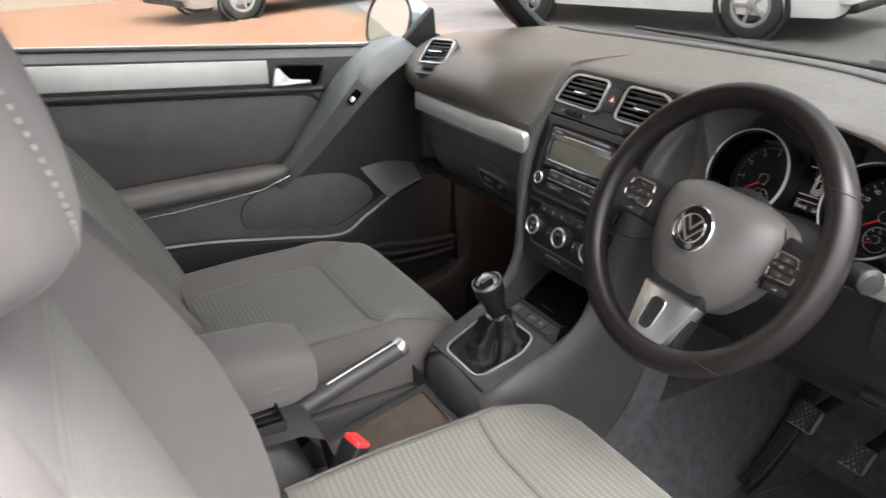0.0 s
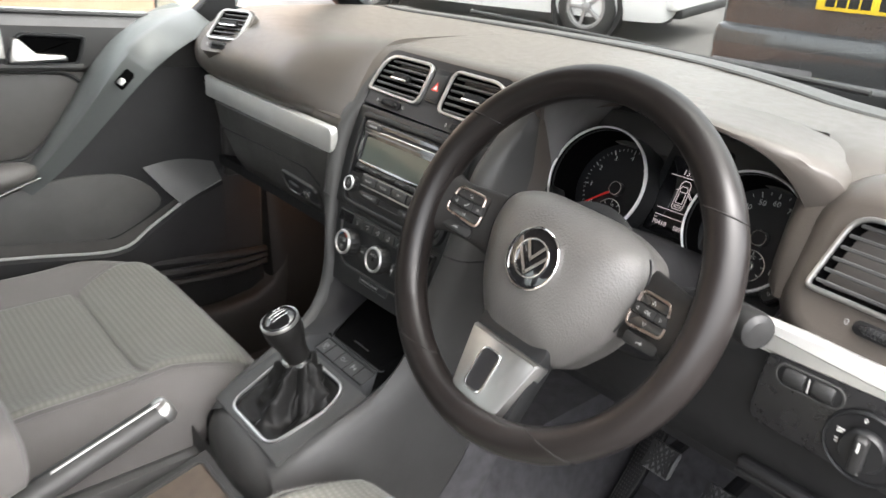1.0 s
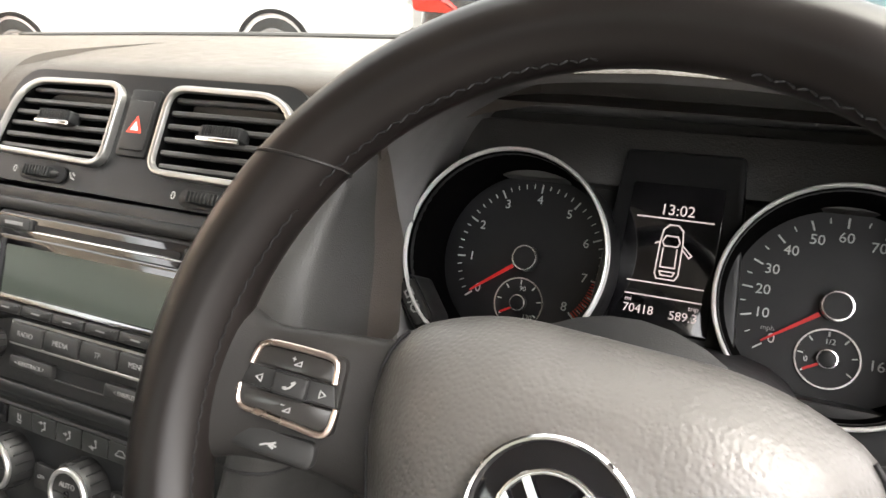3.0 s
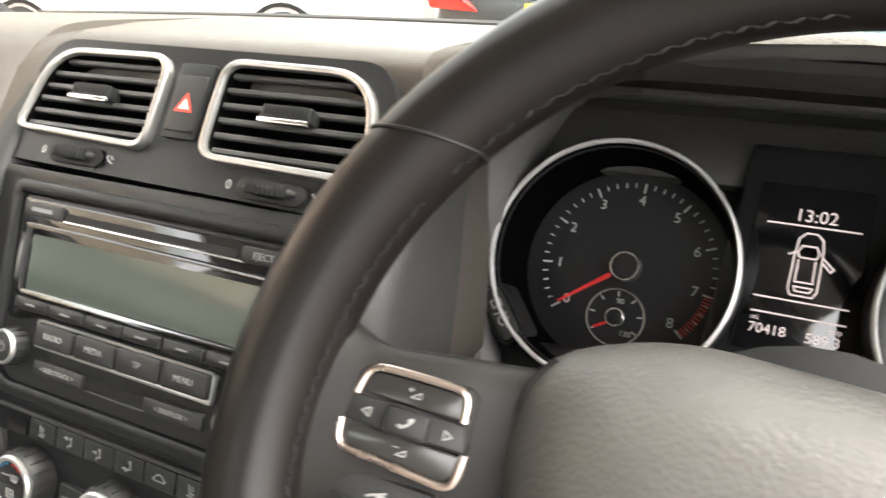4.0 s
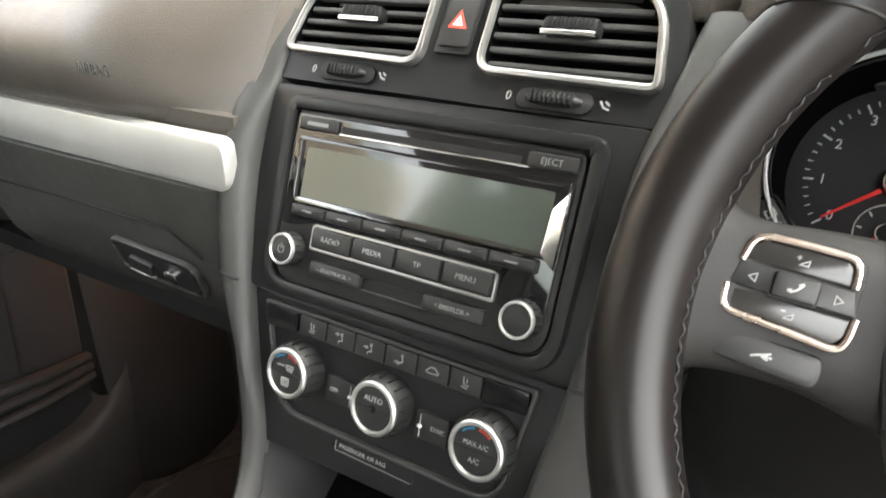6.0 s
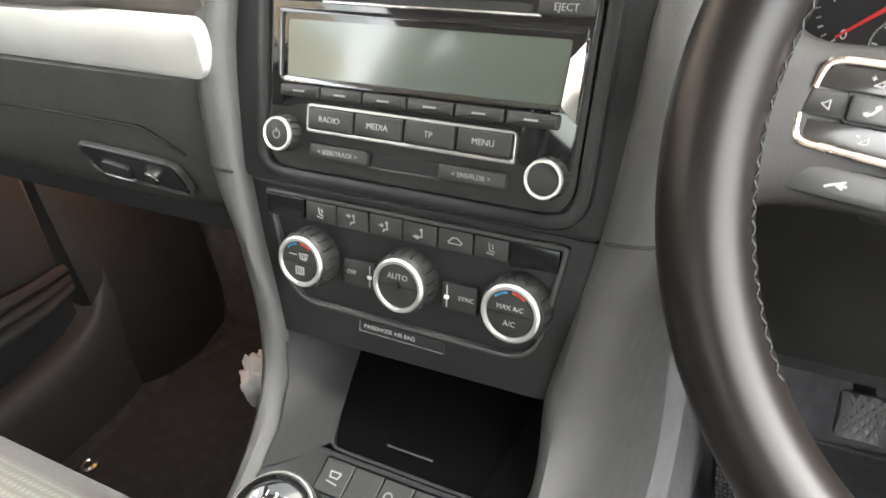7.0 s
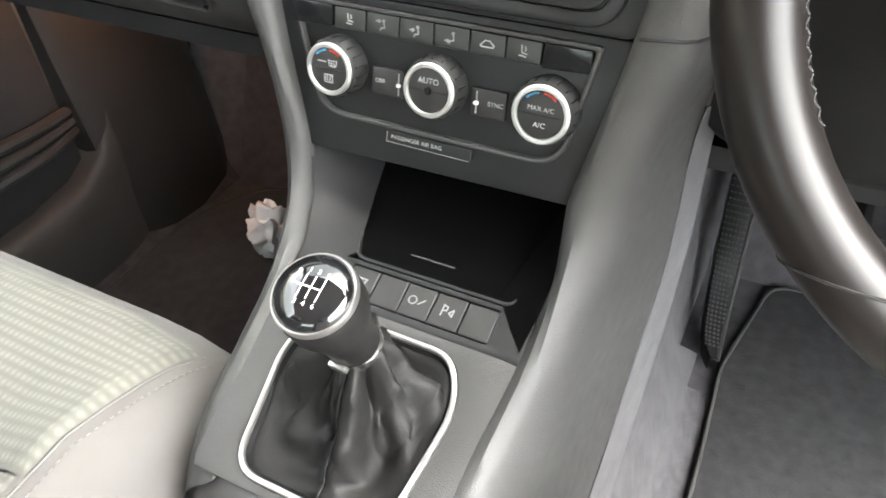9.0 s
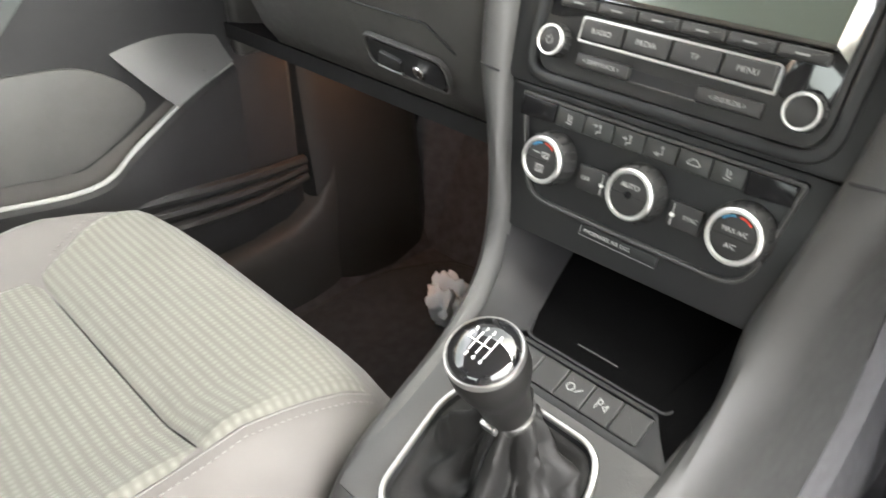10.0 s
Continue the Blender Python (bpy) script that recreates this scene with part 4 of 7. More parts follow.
cap = heater_knob(-0.0745, 0.0177, [], [], True)
part("symbol", strokes([([(-0.008, 0.0048), (-0.002, 0.0048)], 0.0139), ([(0.0, 0.006), (0.0065, 0.006), (0.0055, 0.0025), (0.001, 0.0025), (0.0, 0.006)], 0.0139), ([(0.002, 0.005), (0.003, 0.002)], 0.0139), ([(0.004, 0.005), (0.005, 0.002)], 0.0139)], 0.00034), GREYPRINT, cap)
part("symbol", strokes([([(-0.003, -0.0035), (0.003, -0.0035), (0.003, -0.0085), (-0.003, -0.0085), (-0.003, -0.0035)], 0.0139), ([(-0.001, -0.0045), (-0.001, -0.0075)], 0.0139), ([(0.001, -0.0045), (0.001, -0.0075)], 0.0139)], 0.00034), GREYPRINT, cap)
heater_knob(-0.0005, 0.0178, [("AUTO", 0.0060, 0.0052)], [], False)
heater_knob(0.0735, 0.0182, [("MAX A/C", 0.0036, 0.0041)], [("A/C", -0.0062, 0.0046)], True)

# ---- instrument binnacle ----
DIALPRINT = material("dial_print", (0.55, 0.55, 0.54), 0.6, mottle=0.03)
# Lifted above the plastic's own dark tone to stand for light inside the hood.
LINING = material("brightened_hood_lining", (0.140, 0.138, 0.138), 0.5, grain=0.2, grain_scale=1300, mottle=0.12)
DIALRIM = material("dial_rim_silver", (0.72, 0.72, 0.71), 0.32, metal=0.35, mottle=0.04)


def mouth_y(z):
    """The mouth follows the dial rims low down and reaches out as a brow above."""
    return 0.136 + 0.42 * (z - 0.955) if z < 0.955 else 0.136 - 0.064 * ((z - 0.955) / 0.103) ** 1.25


HOOD = smooth_path([(0.128, 0.835), (0.148, 0.885), (0.1580, 0.940), (0.1570, 0.978), (0.1470, 1.020), (0.120, 1.052), (0.064, 1.067), (0.0, 1.071)], 5)


def hood_loop(back, grow, rise):
    """One arch of the hood, from one foot round the dials to the other; grow and rise swell it."""
    half = [(-x * (1 + grow / 0.158), z + rise * max(0.0, (z - 0.90) / 0.16)) for x, z in HOOD]
    return [(0.3335 + x, mouth_y(min(z, 1.07)) + back, z) for x, z in half + [(-x, z) for x, z in half[-2::-1]]]


outer = [hood_loop(*q) for q in ((0.003, 0.0, 0.0), (0.000, 0.002, 0.001), (0.002, 0.008, 0.003), (0.006, 0.018, 0.004), (0.012, 0.030, 0.004), (0.022, 0.040, 0.003), (0.05, 0.044, 0.000), (0.10, 0.046, -0.006), (0.17, 0.050, -0.016), (0.27, 0.060, -0.040))]
inner = [hood_loop(*q) for q in ((0.003, 0.0, 0.0), (0.007, -0.0025, -0.003), (0.012, -0.0042, -0.004), (0.03, -0.0042, -0.006), (0.09, -0.0042, -0.010), (0.16, -0.0042, -0.014))]
hood = part("instrument_hood", loft(outer), DASH, dash, "curved charcoal hood over the instruments")
bm = loft(inner)
bm.verts.ensure_lookup_table()
bm.faces.new([bm.verts[len(bm.verts) - len(inner[-1]) + k] for k in range(len(inner[-1]))])
part("lining", bm, LINING, hood, "inside of the hood, greyed to stand for light")

GAU = frame_at((0.332, 0.187, 0.937), 25)
clus = thing("instrument_cluster", "black instrument cluster with two chrome-rimmed dials", "instrument cluster", GAU)
part("backplate", prism(rrect(0.37, 0.22, 0.03, 0, -0.01), -0.02, -0.002, 0.002), LOWER, clus)
mid = rpoly([(-0.044, -0.058), (0.044, -0.058), (0.034, 0.075), (-0.034, 0.075)], 0.004, 3)
part("middle_panel", prism(mid, -0.002, 0.020, 0.002), TRIM, clus)
part("top_panel", prism(rpoly([(-0.16, 0.052), (0.16, 0.052), (0.14, 0.09), (-0.14, 0.09)], 0.01, 3), -0.01, 0.012, 0.002), LOWER, clus)
low = rpoly([(-0.168, -0.095), (0.168, -0.095), (0.168, -0.052), (-0.168, -0.052)], 0.01, 3)
part("lower_panel", prism(low, -0.01, 0.030, 0.003), TRIM, clus)
# multifunction display
disp = part("display", prism(rpoly([(-0.0295, -0.032), (0.0275, -0.032), (0.0255, 0.055), (-0.0265, 0.055)], 0.002, 3), 0.018, 0.0208, 0.0004), GLOSS, clus, "lit driver display")
Z0 = 0.0209
lettering("13:02", 0.0090, 0.0010, 0.0395, Z0, PIXEL, disp)
lettering("70418", 0.0072, -0.0125, -0.0205, Z0, PIXEL, disp)
lettering("589.3", 0.0072, 0.0130, -0.0212, Z0, PIXEL, disp)
lettering("mi", 0.0040, -0.0190, -0.0150, Z0, PIXEL, disp)
lettering("trip", 0.0040, 0.0180, -0.0155, Z0, PIXEL, disp)
car_ic = [[(-0.006, 0.020), (-0.005, 0.028), (-0.002, 0.031), (0.003, 0.031), (0.006, 0.028), (0.0068, 0.020), (0.0068, 0.002), (0.005, -0.001), (-0.005, -0.001), (-0.0065, 0.002), (-0.006, 0.020)],
          [(-0.0048, 0.021), (-0.003, 0.0245), (0.0035, 0.0245), (0.0052, 0.021), (0.004, 0.0185), (-0.0035, 0.0185), (-0.0048, 0.021)],
          [(-0.0038, 0.017), (-0.004, 0.006), (0.0042, 0.006), (0.004, 0.017)], [(-0.004, 0.0035), (-0.003, 0.0012), (0.0035, 0.0012), (0.0045, 0.0035), (-0.004, 0.0035)],
          [(0.0070, 0.0195), (0.0125, 0.0145), (0.0112, 0.0130), (0.0072, 0.0170)], [(-0.0062, 0.0205), (-0.0085, 0.0195)]]
part("door_open_symbol", strokes([(s, Z0) for s in car_ic], 0.00040), PIXEL, disp)
for v_ in (0.0345, -0.0040, -0.0118):
    part("divider", strokes([([(-0.0212, v_), (0.0217, v_)], Z0)], 0.0004), PIXEL, disp)


def dial(u, numbers, minor, needle_deg, sub, redzone, wide=1.0):
    """A deep dial: black face, chrome-lipped tube, ticks, numerals, needle and a small gauge."""
    d = part("dial", lathe([(0.062, -0.002), (0.062, 0.0), (0.0, 0.0)], 48), DIAL, clus, at=Matrix.Translation((u, 0, 0)))
    tubep = Matrix.Translation((-0.001, -0.002, 0)) @ Matrix.Diagonal((wide, wide, 1, 1))
    # Tube wall coloured near-black to stand for shade down the dial.
    part("tube", loft([[(r * math.cos(2 * math.pi * i / 56), r * math.sin(2 * math.pi * i / 56), z) for i in range(56)] for r, z in ((0.0555, 0.0), (0.0570, 0.030), (0.0586, 0.051))], wrap=True), RECESS_SHADE, d, at=tubep)
    part("rim", lathe([(0.0590, 0.0505), (0.0591, 0.0528), (0.0597, 0.0537), (0.0606, 0.0534), (0.0613, 0.0515), (0.0614, 0.0490)], 64), DIALRIM, d, "satin silver rim", at=tubep)
    part("sleeve", lathe([(0.0580, 0.0480), (0.0615, 0.0488), (0.0617, 0.044), (0.0617, 0.004), (0.0590, 0.004)], 64), TRIM, d, at=tubep)
    tick = bmesh.new()
    for a, long_ in minor:
        r0, r1 = (0.0445, 0.0495) if long_ else (0.0470, 0.0495)
        c, s = math.cos(radians(a)), math.sin(radians(a))
        strokes([([(r0 * c, r0 * s), (r1 * c, r1 * s)], 0.0002)], 0.0005 if long_ else 0.0003, bm=tick)
    part("scale", tick, DIALPRINT, d)
    for body, a, rr in numbers:
        lettering(body, 0.0082, rr * math.cos(radians(a)), rr * math.sin(radians(a)), 0.0003, DIALPRINT, d)
    if redzone:
        red = bmesh.new()
        for i in range(14):
            a = radians(-10 - i * 2.4)
            strokes([([(0.0455 * math.cos(a), 0.0455 * math.sin(a)), (0.0495 * math.cos(a), 0.0495 * math.sin(a))], 0.0002)], 0.0004, bm=red)
        part("red_zone", red, REDPRINT, d)
    a = radians(needle_deg)
    c, s = math.cos(a), math.sin(a)
    part("needle", prism([(0.010 * c - 0.0012 * -s, 0.010 * s - 0.0012 * c), (0.010 * c + 0.0012 * -s, 0.010 * s + 0.0012 * c), (0.044 * c + 0.0005 * -s, 0.044 * s + 0.0005 * c), (0.044 * c - 0.0005 * -s, 0.044 * s - 0.0005 * c)][::-1], 0.0035, 0.0048), NEEDLE, d, "lit red needle")
    part("hub", lathe([(0.0085, 0.0), (0.0085, 0.007), (0.007, 0.0085), (0, 0.0085)], 28), DIAL, d)
    part("hub_ring", lathe([(0.0086, 0.0072), (0.0082, 0.0087), (0.0074, 0.0088), (0.0074, 0.0072)], 32), CHROME, d)
    su, sv = -0.001, -0.0295
    g = Matrix.Translation((su, sv, 0))
    part("sub_ring", lathe([(0.0168, 0.0), (0.0168, 0.0018), (0.0158, 0.0018), (0.0158, 0.0)], 40), CHROME, d, at=g)
    part("sub_hub", lathe([(0.0055, 0.0), (0.0052, 0.004), (0.004, 0.0045), (0, 0.0045)], 20), DIAL, d, at=g)
    part("sub_hub_ring", lathe([(0.0056, 0.002), (0.0054, 0.0042), (0.0046, 0.0044), (0.0046, 0.002)], 24), CHROME, d, at=g)
    part("sub_needle", strokes([([(su - 0.004, sv - 0.0035), (su - 0.011, sv - 0.0075)], 0.0012)], 0.0007), NEEDLE, d)
    st = bmesh.new()
    for i in range(7):
        b = radians(215 - i * 41)
        strokes([([(su + 0.0125 * math.cos(b), sv + 0.0125 * math.sin(b)), (su + 0.0148 * math.cos(b), sv + 0.0148 * math.sin(b))], 0.0003)], 0.0004, bm=st)
    part("sub_scale", st, DIALPRINT, d)
    for body, x, y in sub:
        lettering(body, 0.0045, su + x, sv + y, 0.0003, DIALPRINT, d)
    return d


def minor_ticks(degs, per):
    out = []
    for a, b in zip(degs, degs[1:]):
        for i in range(per):
            out.append((a + (b - a) * i / per, i == 0))
    return out + [(degs[-1], True)]


ta = [218 - 32.6 * i for i in range(9)]
dial(-0.0905, [(str(i), a, 0.0395) for i, a in enumerate(ta)], minor_ticks(ta, 5), 217, [("90", 0.001, 0.0095), ("130", 0.007, -0.0085)], True, 1.05)
sa = [218, 195, 175, 156, 134, 112, 90, 65, 44, 23, 0, -23, -49]
names = ["0", "10", "20", "30", "40", "50", "60", "70", "80", "100", "120", "140", "160"]
sd = dial(0.0905, [(b, a, 0.0385) for b, a in zip(names, sa)], minor_ticks(sa, 2), 216, [("1/2", 0.0005, 0.0095), ("0", -0.0105, -0.002)], False)
lettering("mph", 0.0042, -0.033, -0.018, 0.0003, GREYPRINT, sd)
# two small oval keys at the dials' outer feet
for u, v, spin, body in ((-0.1425, -0.0405, -52, ""), (0.1445, -0.044, 42, "0.0/SET")):
    k = part("reset_key", prism(rrect(0.030, 0.012, 0.004), 0, 0.006, 0.002), KEYTOP, clus, at=Matrix.Translation((u, v, 0.046)) @ Matrix.Rotation(radians(spin), 4, "Z"))
    part("key_rim", band(rrect(0.034, 0.016, 0.005), rrect(0.031, 0.013, 0.004), -0.02, 0.004, 0.0008), TRIM, k)
    if body:
        lettering(body, 0.0058, 0, 0, 0.0061, GREYPRINT, k)
    else:
        part("symbol", strokes([([(-0.008, -0.002), (-0.004, -0.002), (-0.004, 0.003), (-0.008, 0.003), (-0.008, -0.002)], 0.0061), ([(-0.001, -0.003), (0.001, 0.003)], 0.0061), ([(0.004 + 0.0028 * math.cos(b * 0.785), 0.0028 * math.sin(b * 0.785)) for b in range(9)], 0.0061)], 0.0005), GREYPRINT, k)

# ---- steering wheel ----
# Satin chrome with the orange reflection painted in as a warm tint.
BRACKET = material("reflection_tinted_bracket", (0.62, 0.52, 0.46), 0.28, metal=1.0, mottle=0.06)
PLATEMETAL = material("brushed_spoke_metal", (0.50, 0.50, 0.49), 0.34, metal=1.0, grain=0.1, grain_scale=1800, mottle=0.08)
SPOKE = material("spoke_plastic", (0.0165, 0.0156, 0.0150), 0.46, grain=0.15, grain_scale=1500, mottle=0.12, spec=0.17)
GLOSSKEY = material("glossy_key_plastic", (0.022, 0.021, 0.020), 0.20, mottle=0.1, rough_var=0.04)
WHEEL = frame_at((0.3405, -0.0534, 0.9474), 26.6, -3.5)
sw = thing("steering_wheel", "black leather three-spoke steering wheel with a grained airbag cover", "steering wheel", WHEEL)
RC, RT = 0.1640, 0.0158


def rim_point(a, b, grow=1.0):
    """On the rim's skin: a round the wheel, b round the tube."""
    r = RT * grow
    return ((RC + r * math.cos(b)) * math.cos(a), (RC + r * math.cos(b)) * math.sin(a), r * 1.12 * math.sin(b))


rows = []
for i in range(120):
    a = 2 * math.pi * i / 120
    g = 1.0 + 0.05 * (0.5 + 0.5 * math.cos(2 * a)) ** 2
    rows.append([rim_point(a, 2 * math.pi * k / 18, g) for k in range(18)])
part("rim", loft(rows, wrap=True, close=True), RIMSKIN, sw, "smooth worn black leather rim")
# level seams where the leather panels meet
for s in (-1, 1):
    for v0 in (0.094, -0.134):
        pts = []
        for k in range(24):
            b = 2 * math.pi * k / 24
            q = v0 / (RC + RT * math.cos(b))
            a = math.asin(max(-1, min(1, q)))
            a = a if s > 0 else math.pi - a
            pts.append(rim_point(a, b, 1.004 + 0.05 * (0.5 + 0.5 * math.cos(2 * a)) ** 2))
        part("rim_seam", tube(pts, 0.0007, closed=True, n=6), SPOKE, sw)
# stitching along the inside of the rim
me = mesh_of("stitch", box(-0.0016, 0.0016, -0.0003, 0.0003, -0.0004, 0.0003, 0.0001), DARK)
for a0, a1, cnt in ((150, 214, 52), (-34, 30, 52), (100, 144, 34), (36, 80, 34)):
    for i in range(cnt):
        a = radians(a0 + (a1 - a0) * i / (cnt - 1))
        p = Vector(rim_point(a, radians(163), 1.02 + 0.05 * (0.5 + 0.5 * math.cos(2 * a)) ** 2))
        share("stitch", me, sw, Matrix.Translation(p) @ Matrix.Rotation(a + radians(90 + (24 if i % 2 else -24)), 4, "Z") @ Matrix.Rotation(radians(66), 4, "X"))


def spoke(sections, s):
    """sections: centre (u, v, n), half height, half depth."""
    rows = []
    for (u, v, n_), hh, hd in sections:
        rows.append([(s * u, v + hh * math.copysign(abs(math.sin(b)) ** 0.6, math.sin(b)), n_ + hd * math.copysign(abs(math.cos(b)) ** 0.6, math.cos(b))) for b in [2 * math.pi * k / 20 for k in range(20)]])
    cols = [smooth_path([r[j] for r in rows], 3) for j in range(20)]
    return loft([list(r) for r in zip(*cols)], wrap=True, cap=True)


for s in (-1, 1):
    part("spoke", spoke([((0.166, 0.000, -0.003), 0.052, 0.006), ((0.158, 0.000, -0.006), 0.040, 0.011), ((0.148, 0.000, -0.011), 0.032, 0.012), ((0.136, 0.000, -0.017), 0.028, 0.012), ((0.112, 0.002, -0.0265), 0.029, 0.0125), ((0.088, 0.001, -0.0385), 0.033, 0.014), ((0.058, 0.0, -0.042), 0.040, 0.015)], s), SPOKE, sw, "grey-black side spoke")
# airbag cover: a domed shield
shield = rpoly([(-0.043, -0.092), (0.043, -0.092), (0.080, -0.045), (0.094, 0.008), (0.088, 0.040), (0.050, 0.056), (-0.050, 0.056), (-0.088, 0.040), (-0.094, 0.008), (-0.080, -0.045)], [0.02, 0.02, 0.03, 0.03, 0.025, 0.04, 0.04, 0.025, 0.03, 0.03], 5)
rows = [at_z(offset(shield, 0.002), -0.060)]
for k, z in ((1.0, -0.0330), (0.995, -0.0285), (0.98, -0.0250), (0.94, -0.0200), (0.88, -0.0142), (0.80, -0.0080), (0.70, -0.0022), (0.58, 0.0022), (0.44, 0.0052), (0.28, 0.0070), (0.1, 0.0078)):
    rows.append([(x * k - 0.002 * (1 - k), y * k - 0.006 * (1 - k), z) for x, y in shield])
part("airbag_cover", loft(rows, wrap=True, cap=True), PAD, sw, "grained grey-black airbag cover", angle=80)
for s in (-1, 1):
    edge = [(x * 0.985, y * 0.985, -0.0250) for x, y in shield if s * x > 0.080]
    edge.sort(key=lambda p: p[1])
    part("cover_seam", tube(edge, 0.0010, n=8), DARK, sw)
# badge: plain roundel
bd = Matrix.Translation((-0.003, -0.0055, 0.0075))
part("badge_rim", lathe([(0.0292, -0.008), (0.0292, 0.0030), (0.0284, 0.0038), (0.0275, 0.0034), (0.0275, -0.002)], 48), BRIGHT, sw, "polished chrome rim", at=bd)
part("badge_disc", lathe([(0.0276, -0.002), (0.0276, 0.0014), (0.024, 0.0024), (0.0, 0.0028)], 48), GLOSS, sw, "glossy black badge disc", at=bd)
emb = band(circle(0.0188, n=40), circle(0.0170, n=40), 0.001, 0.0046, 0.0005)
for pts in ([(-0.0105, 0.0142), (0.0, -0.0010), (0.0105, 0.0142)], [(-0.0160, 0.0060), (0.0, -0.0140), (0.0160, 0.0060)]):
    strokes([(pts, 0.0042)], 0.0015, bm=emb)
part("emblem", emb, CHROME, sw, "polished chrome round emblem", at=bd)
# switch pads on both spokes
def flip_pts(pts, s):
    return [(-s * x, y) for x, y in pts][::-s]


for s in (-1, 1):
    SPM = Matrix.Translation((-0.1200, 0.0065, -0.0118) if s < 0 else (0.1110, 0.000, -0.0150)) @ Matrix.Rotation(radians(-s * 14), 4, "Y") @ Matrix.Scale(1.1, 4)
    o = rpoly(flip_pts([(-0.0185, -0.0128), (0.0190, -0.0150), (0.0180, 0.0150), (-0.0150, 0.0140)], s), 0.0045, 5)
    pad = part("switch_pad", prism(o, -0.012, 0.0012, 0.0008), SPOKE, sw, at=SPM)
    up = flip_pts([(-0.0168, 0.0046), (-0.0155, 0.0102), (-0.0128, 0.0130), (-0.0060, 0.0138), (0.0070, 0.0140), (0.0128, 0.0136), (0.0152, 0.0112), (0.0158, 0.0050)], s)
    dn = flip_pts([(-0.0192, -0.0036), (-0.0186, -0.0092), (-0.0160, -0.0117), (-0.0080, -0.0124), (0.0070, -0.0136), (0.0146, -0.0140), (0.0176, -0.0112), (0.0184, -0.0036)], s)
    for run in (up, dn):
        part("bracket", tube([(x, y, 0.0024) for x, y in smooth_path(run, 4)], 0.00120, n=8, up=(0, 0, 1)), BRACKET, pad, "thin satin chrome bracket tinted by a painted orange reflection")
    keys = ((flip_pts([(-0.0158, 0.0050), (-0.0146, 0.0098), (-0.0122, 0.0120), (0.0122, 0.0126), (0.0142, 0.0108), (0.0148, 0.0050)][::-1], s), 0.0024, GLOSSKEY),
            (flip_pts([(-0.0182, -0.0042), (-0.0176, -0.0088), (-0.0154, -0.0107), (0.0140, -0.0130), (0.0166, -0.0106), (0.0174, -0.0042)], s), 0.0026, GLOSSKEY),
            (flip_pts([(-0.0192, -0.0036), (0.0184, -0.0036), (0.0160, 0.0044), (-0.0172, 0.0042)], s), 0.0031, BUTTON))
    for poly, top_z, m_ in keys:
        part("switch_key", prism(rpoly(poly, 0.0009, 3), 0.0, top_z, 0.0007), m_, pad)
    part("key_gap", prism(rrect(0.0142, 0.0090, 0.0012, 0, 0.0003), 0.001, 0.0032), DARK, pad)
    part("switch_key", prism(rrect(0.0130, 0.0078, 0.0012, 0, 0.0003), 0.001, 0.0046, 0.0008), BUTTON, pad)
    for d in (-1, 1):
        part("symbol", strokes([([(d * 0.0114, 0.0016), (d * 0.0137, 0.0002), (d * 0.0114, -0.0012), (d * 0.0114, 0.0016)], 0.0031)], 0.00016), GREYPRINT, pad)
    if s < 0:                                  # handset mark and loudness wedges
        part("symbol", strokes([([(-0.0019, -0.0010), (-0.0012, -0.0012), (0.0003, -0.0003), (0.0014, 0.0010), (0.0019, 0.0018)], 0.0046), ([(-0.0021, -0.0008), (-0.0013, -0.0005)], 0.0046), ([(0.0008, 0.0014), (0.0017, 0.0020)], 0.0046)], 0.00036), GREYPRINT, pad)
        for dv, tz in ((0.0086, 0.0024), (-0.0084, 0.0026)):
            part("symbol", strokes([([(-0.0008, dv - 0.0009), (0.0018, dv - 0.0009), (0.0018, dv + 0.0009), (-0.0008, dv - 0.0009)], tz), ([(-0.0019, dv + 0.0012), (-0.0007, dv + 0.0012)], tz)] + ([([(-0.0013, dv + 0.0006), (-0.0013, dv + 0.0018)], tz)] if dv > 0 else []), 0.00016), GREYPRINT, pad)
    else:
        lettering("OK", 0.0042, 0, 0.0003, 0.0047, GREYPRINT, pad)
        for dv, d, tz in ((0.0086, 1, 0.0024), (-0.0084, -1, 0.0026)):
            part("symbol", strokes([([(-0.0018, dv - d * 0.0010), (0.0018, dv - d * 0.0010), (0.0, dv + d * 0.0016), (-0.0018, dv - d * 0.0010)], tz)], 0.00020), GREYPRINT, pad)
    low = rpoly(flip_pts([(-0.0175, -0.0040), (0.0165, -0.0058), (0.0180, -0.0010), (0.0170, 0.0046), (-0.0175, 0.0056)], s), 0.0028, 4)
    k = part("lower_key", prism(low, -0.012, -0.0006, 0.0018), BUTTON, sw, at=SPM @ Matrix.Translation((s * 0.0030, -0.0222, 0.0022)))
    part("symbol", strokes([([(-0.0030, -0.0011), (-0.0013, -0.0003), (0.0005, 0.0002), (0.0023, 0.0010)], -0.0006), ([(0.0002, -0.0004), (0.0018, -0.0011)], -0.0006), ([(0.0011, 0.0000), (0.0028, -0.0003)], -0.0006)], 0.00034), GREYPRINT, k)
# lower silver spoke with its slot
fork = rpoly([(-0.044, -0.070), (-0.036, -0.160), (0.036, -0.160), (0.044, -0.070)], 0.008, 4)
part("lower_spoke", moved(prism(fork, -0.030, -0.010, 0.004), Matrix.Translation((0, 0, 0))), TRIM, sw, "dark lower spoke")
LSP = Matrix.Translation((0, -0.120, -0.0055)) @ Matrix.Rotation(radians(-8), 4, "X")
fr = rpoly([(-0.0300, -0.032), (0.0300, -0.032), (0.0445, 0.034), (-0.0445, 0.034)], [0.010, 0.010, 0.005, 0.005], 5)
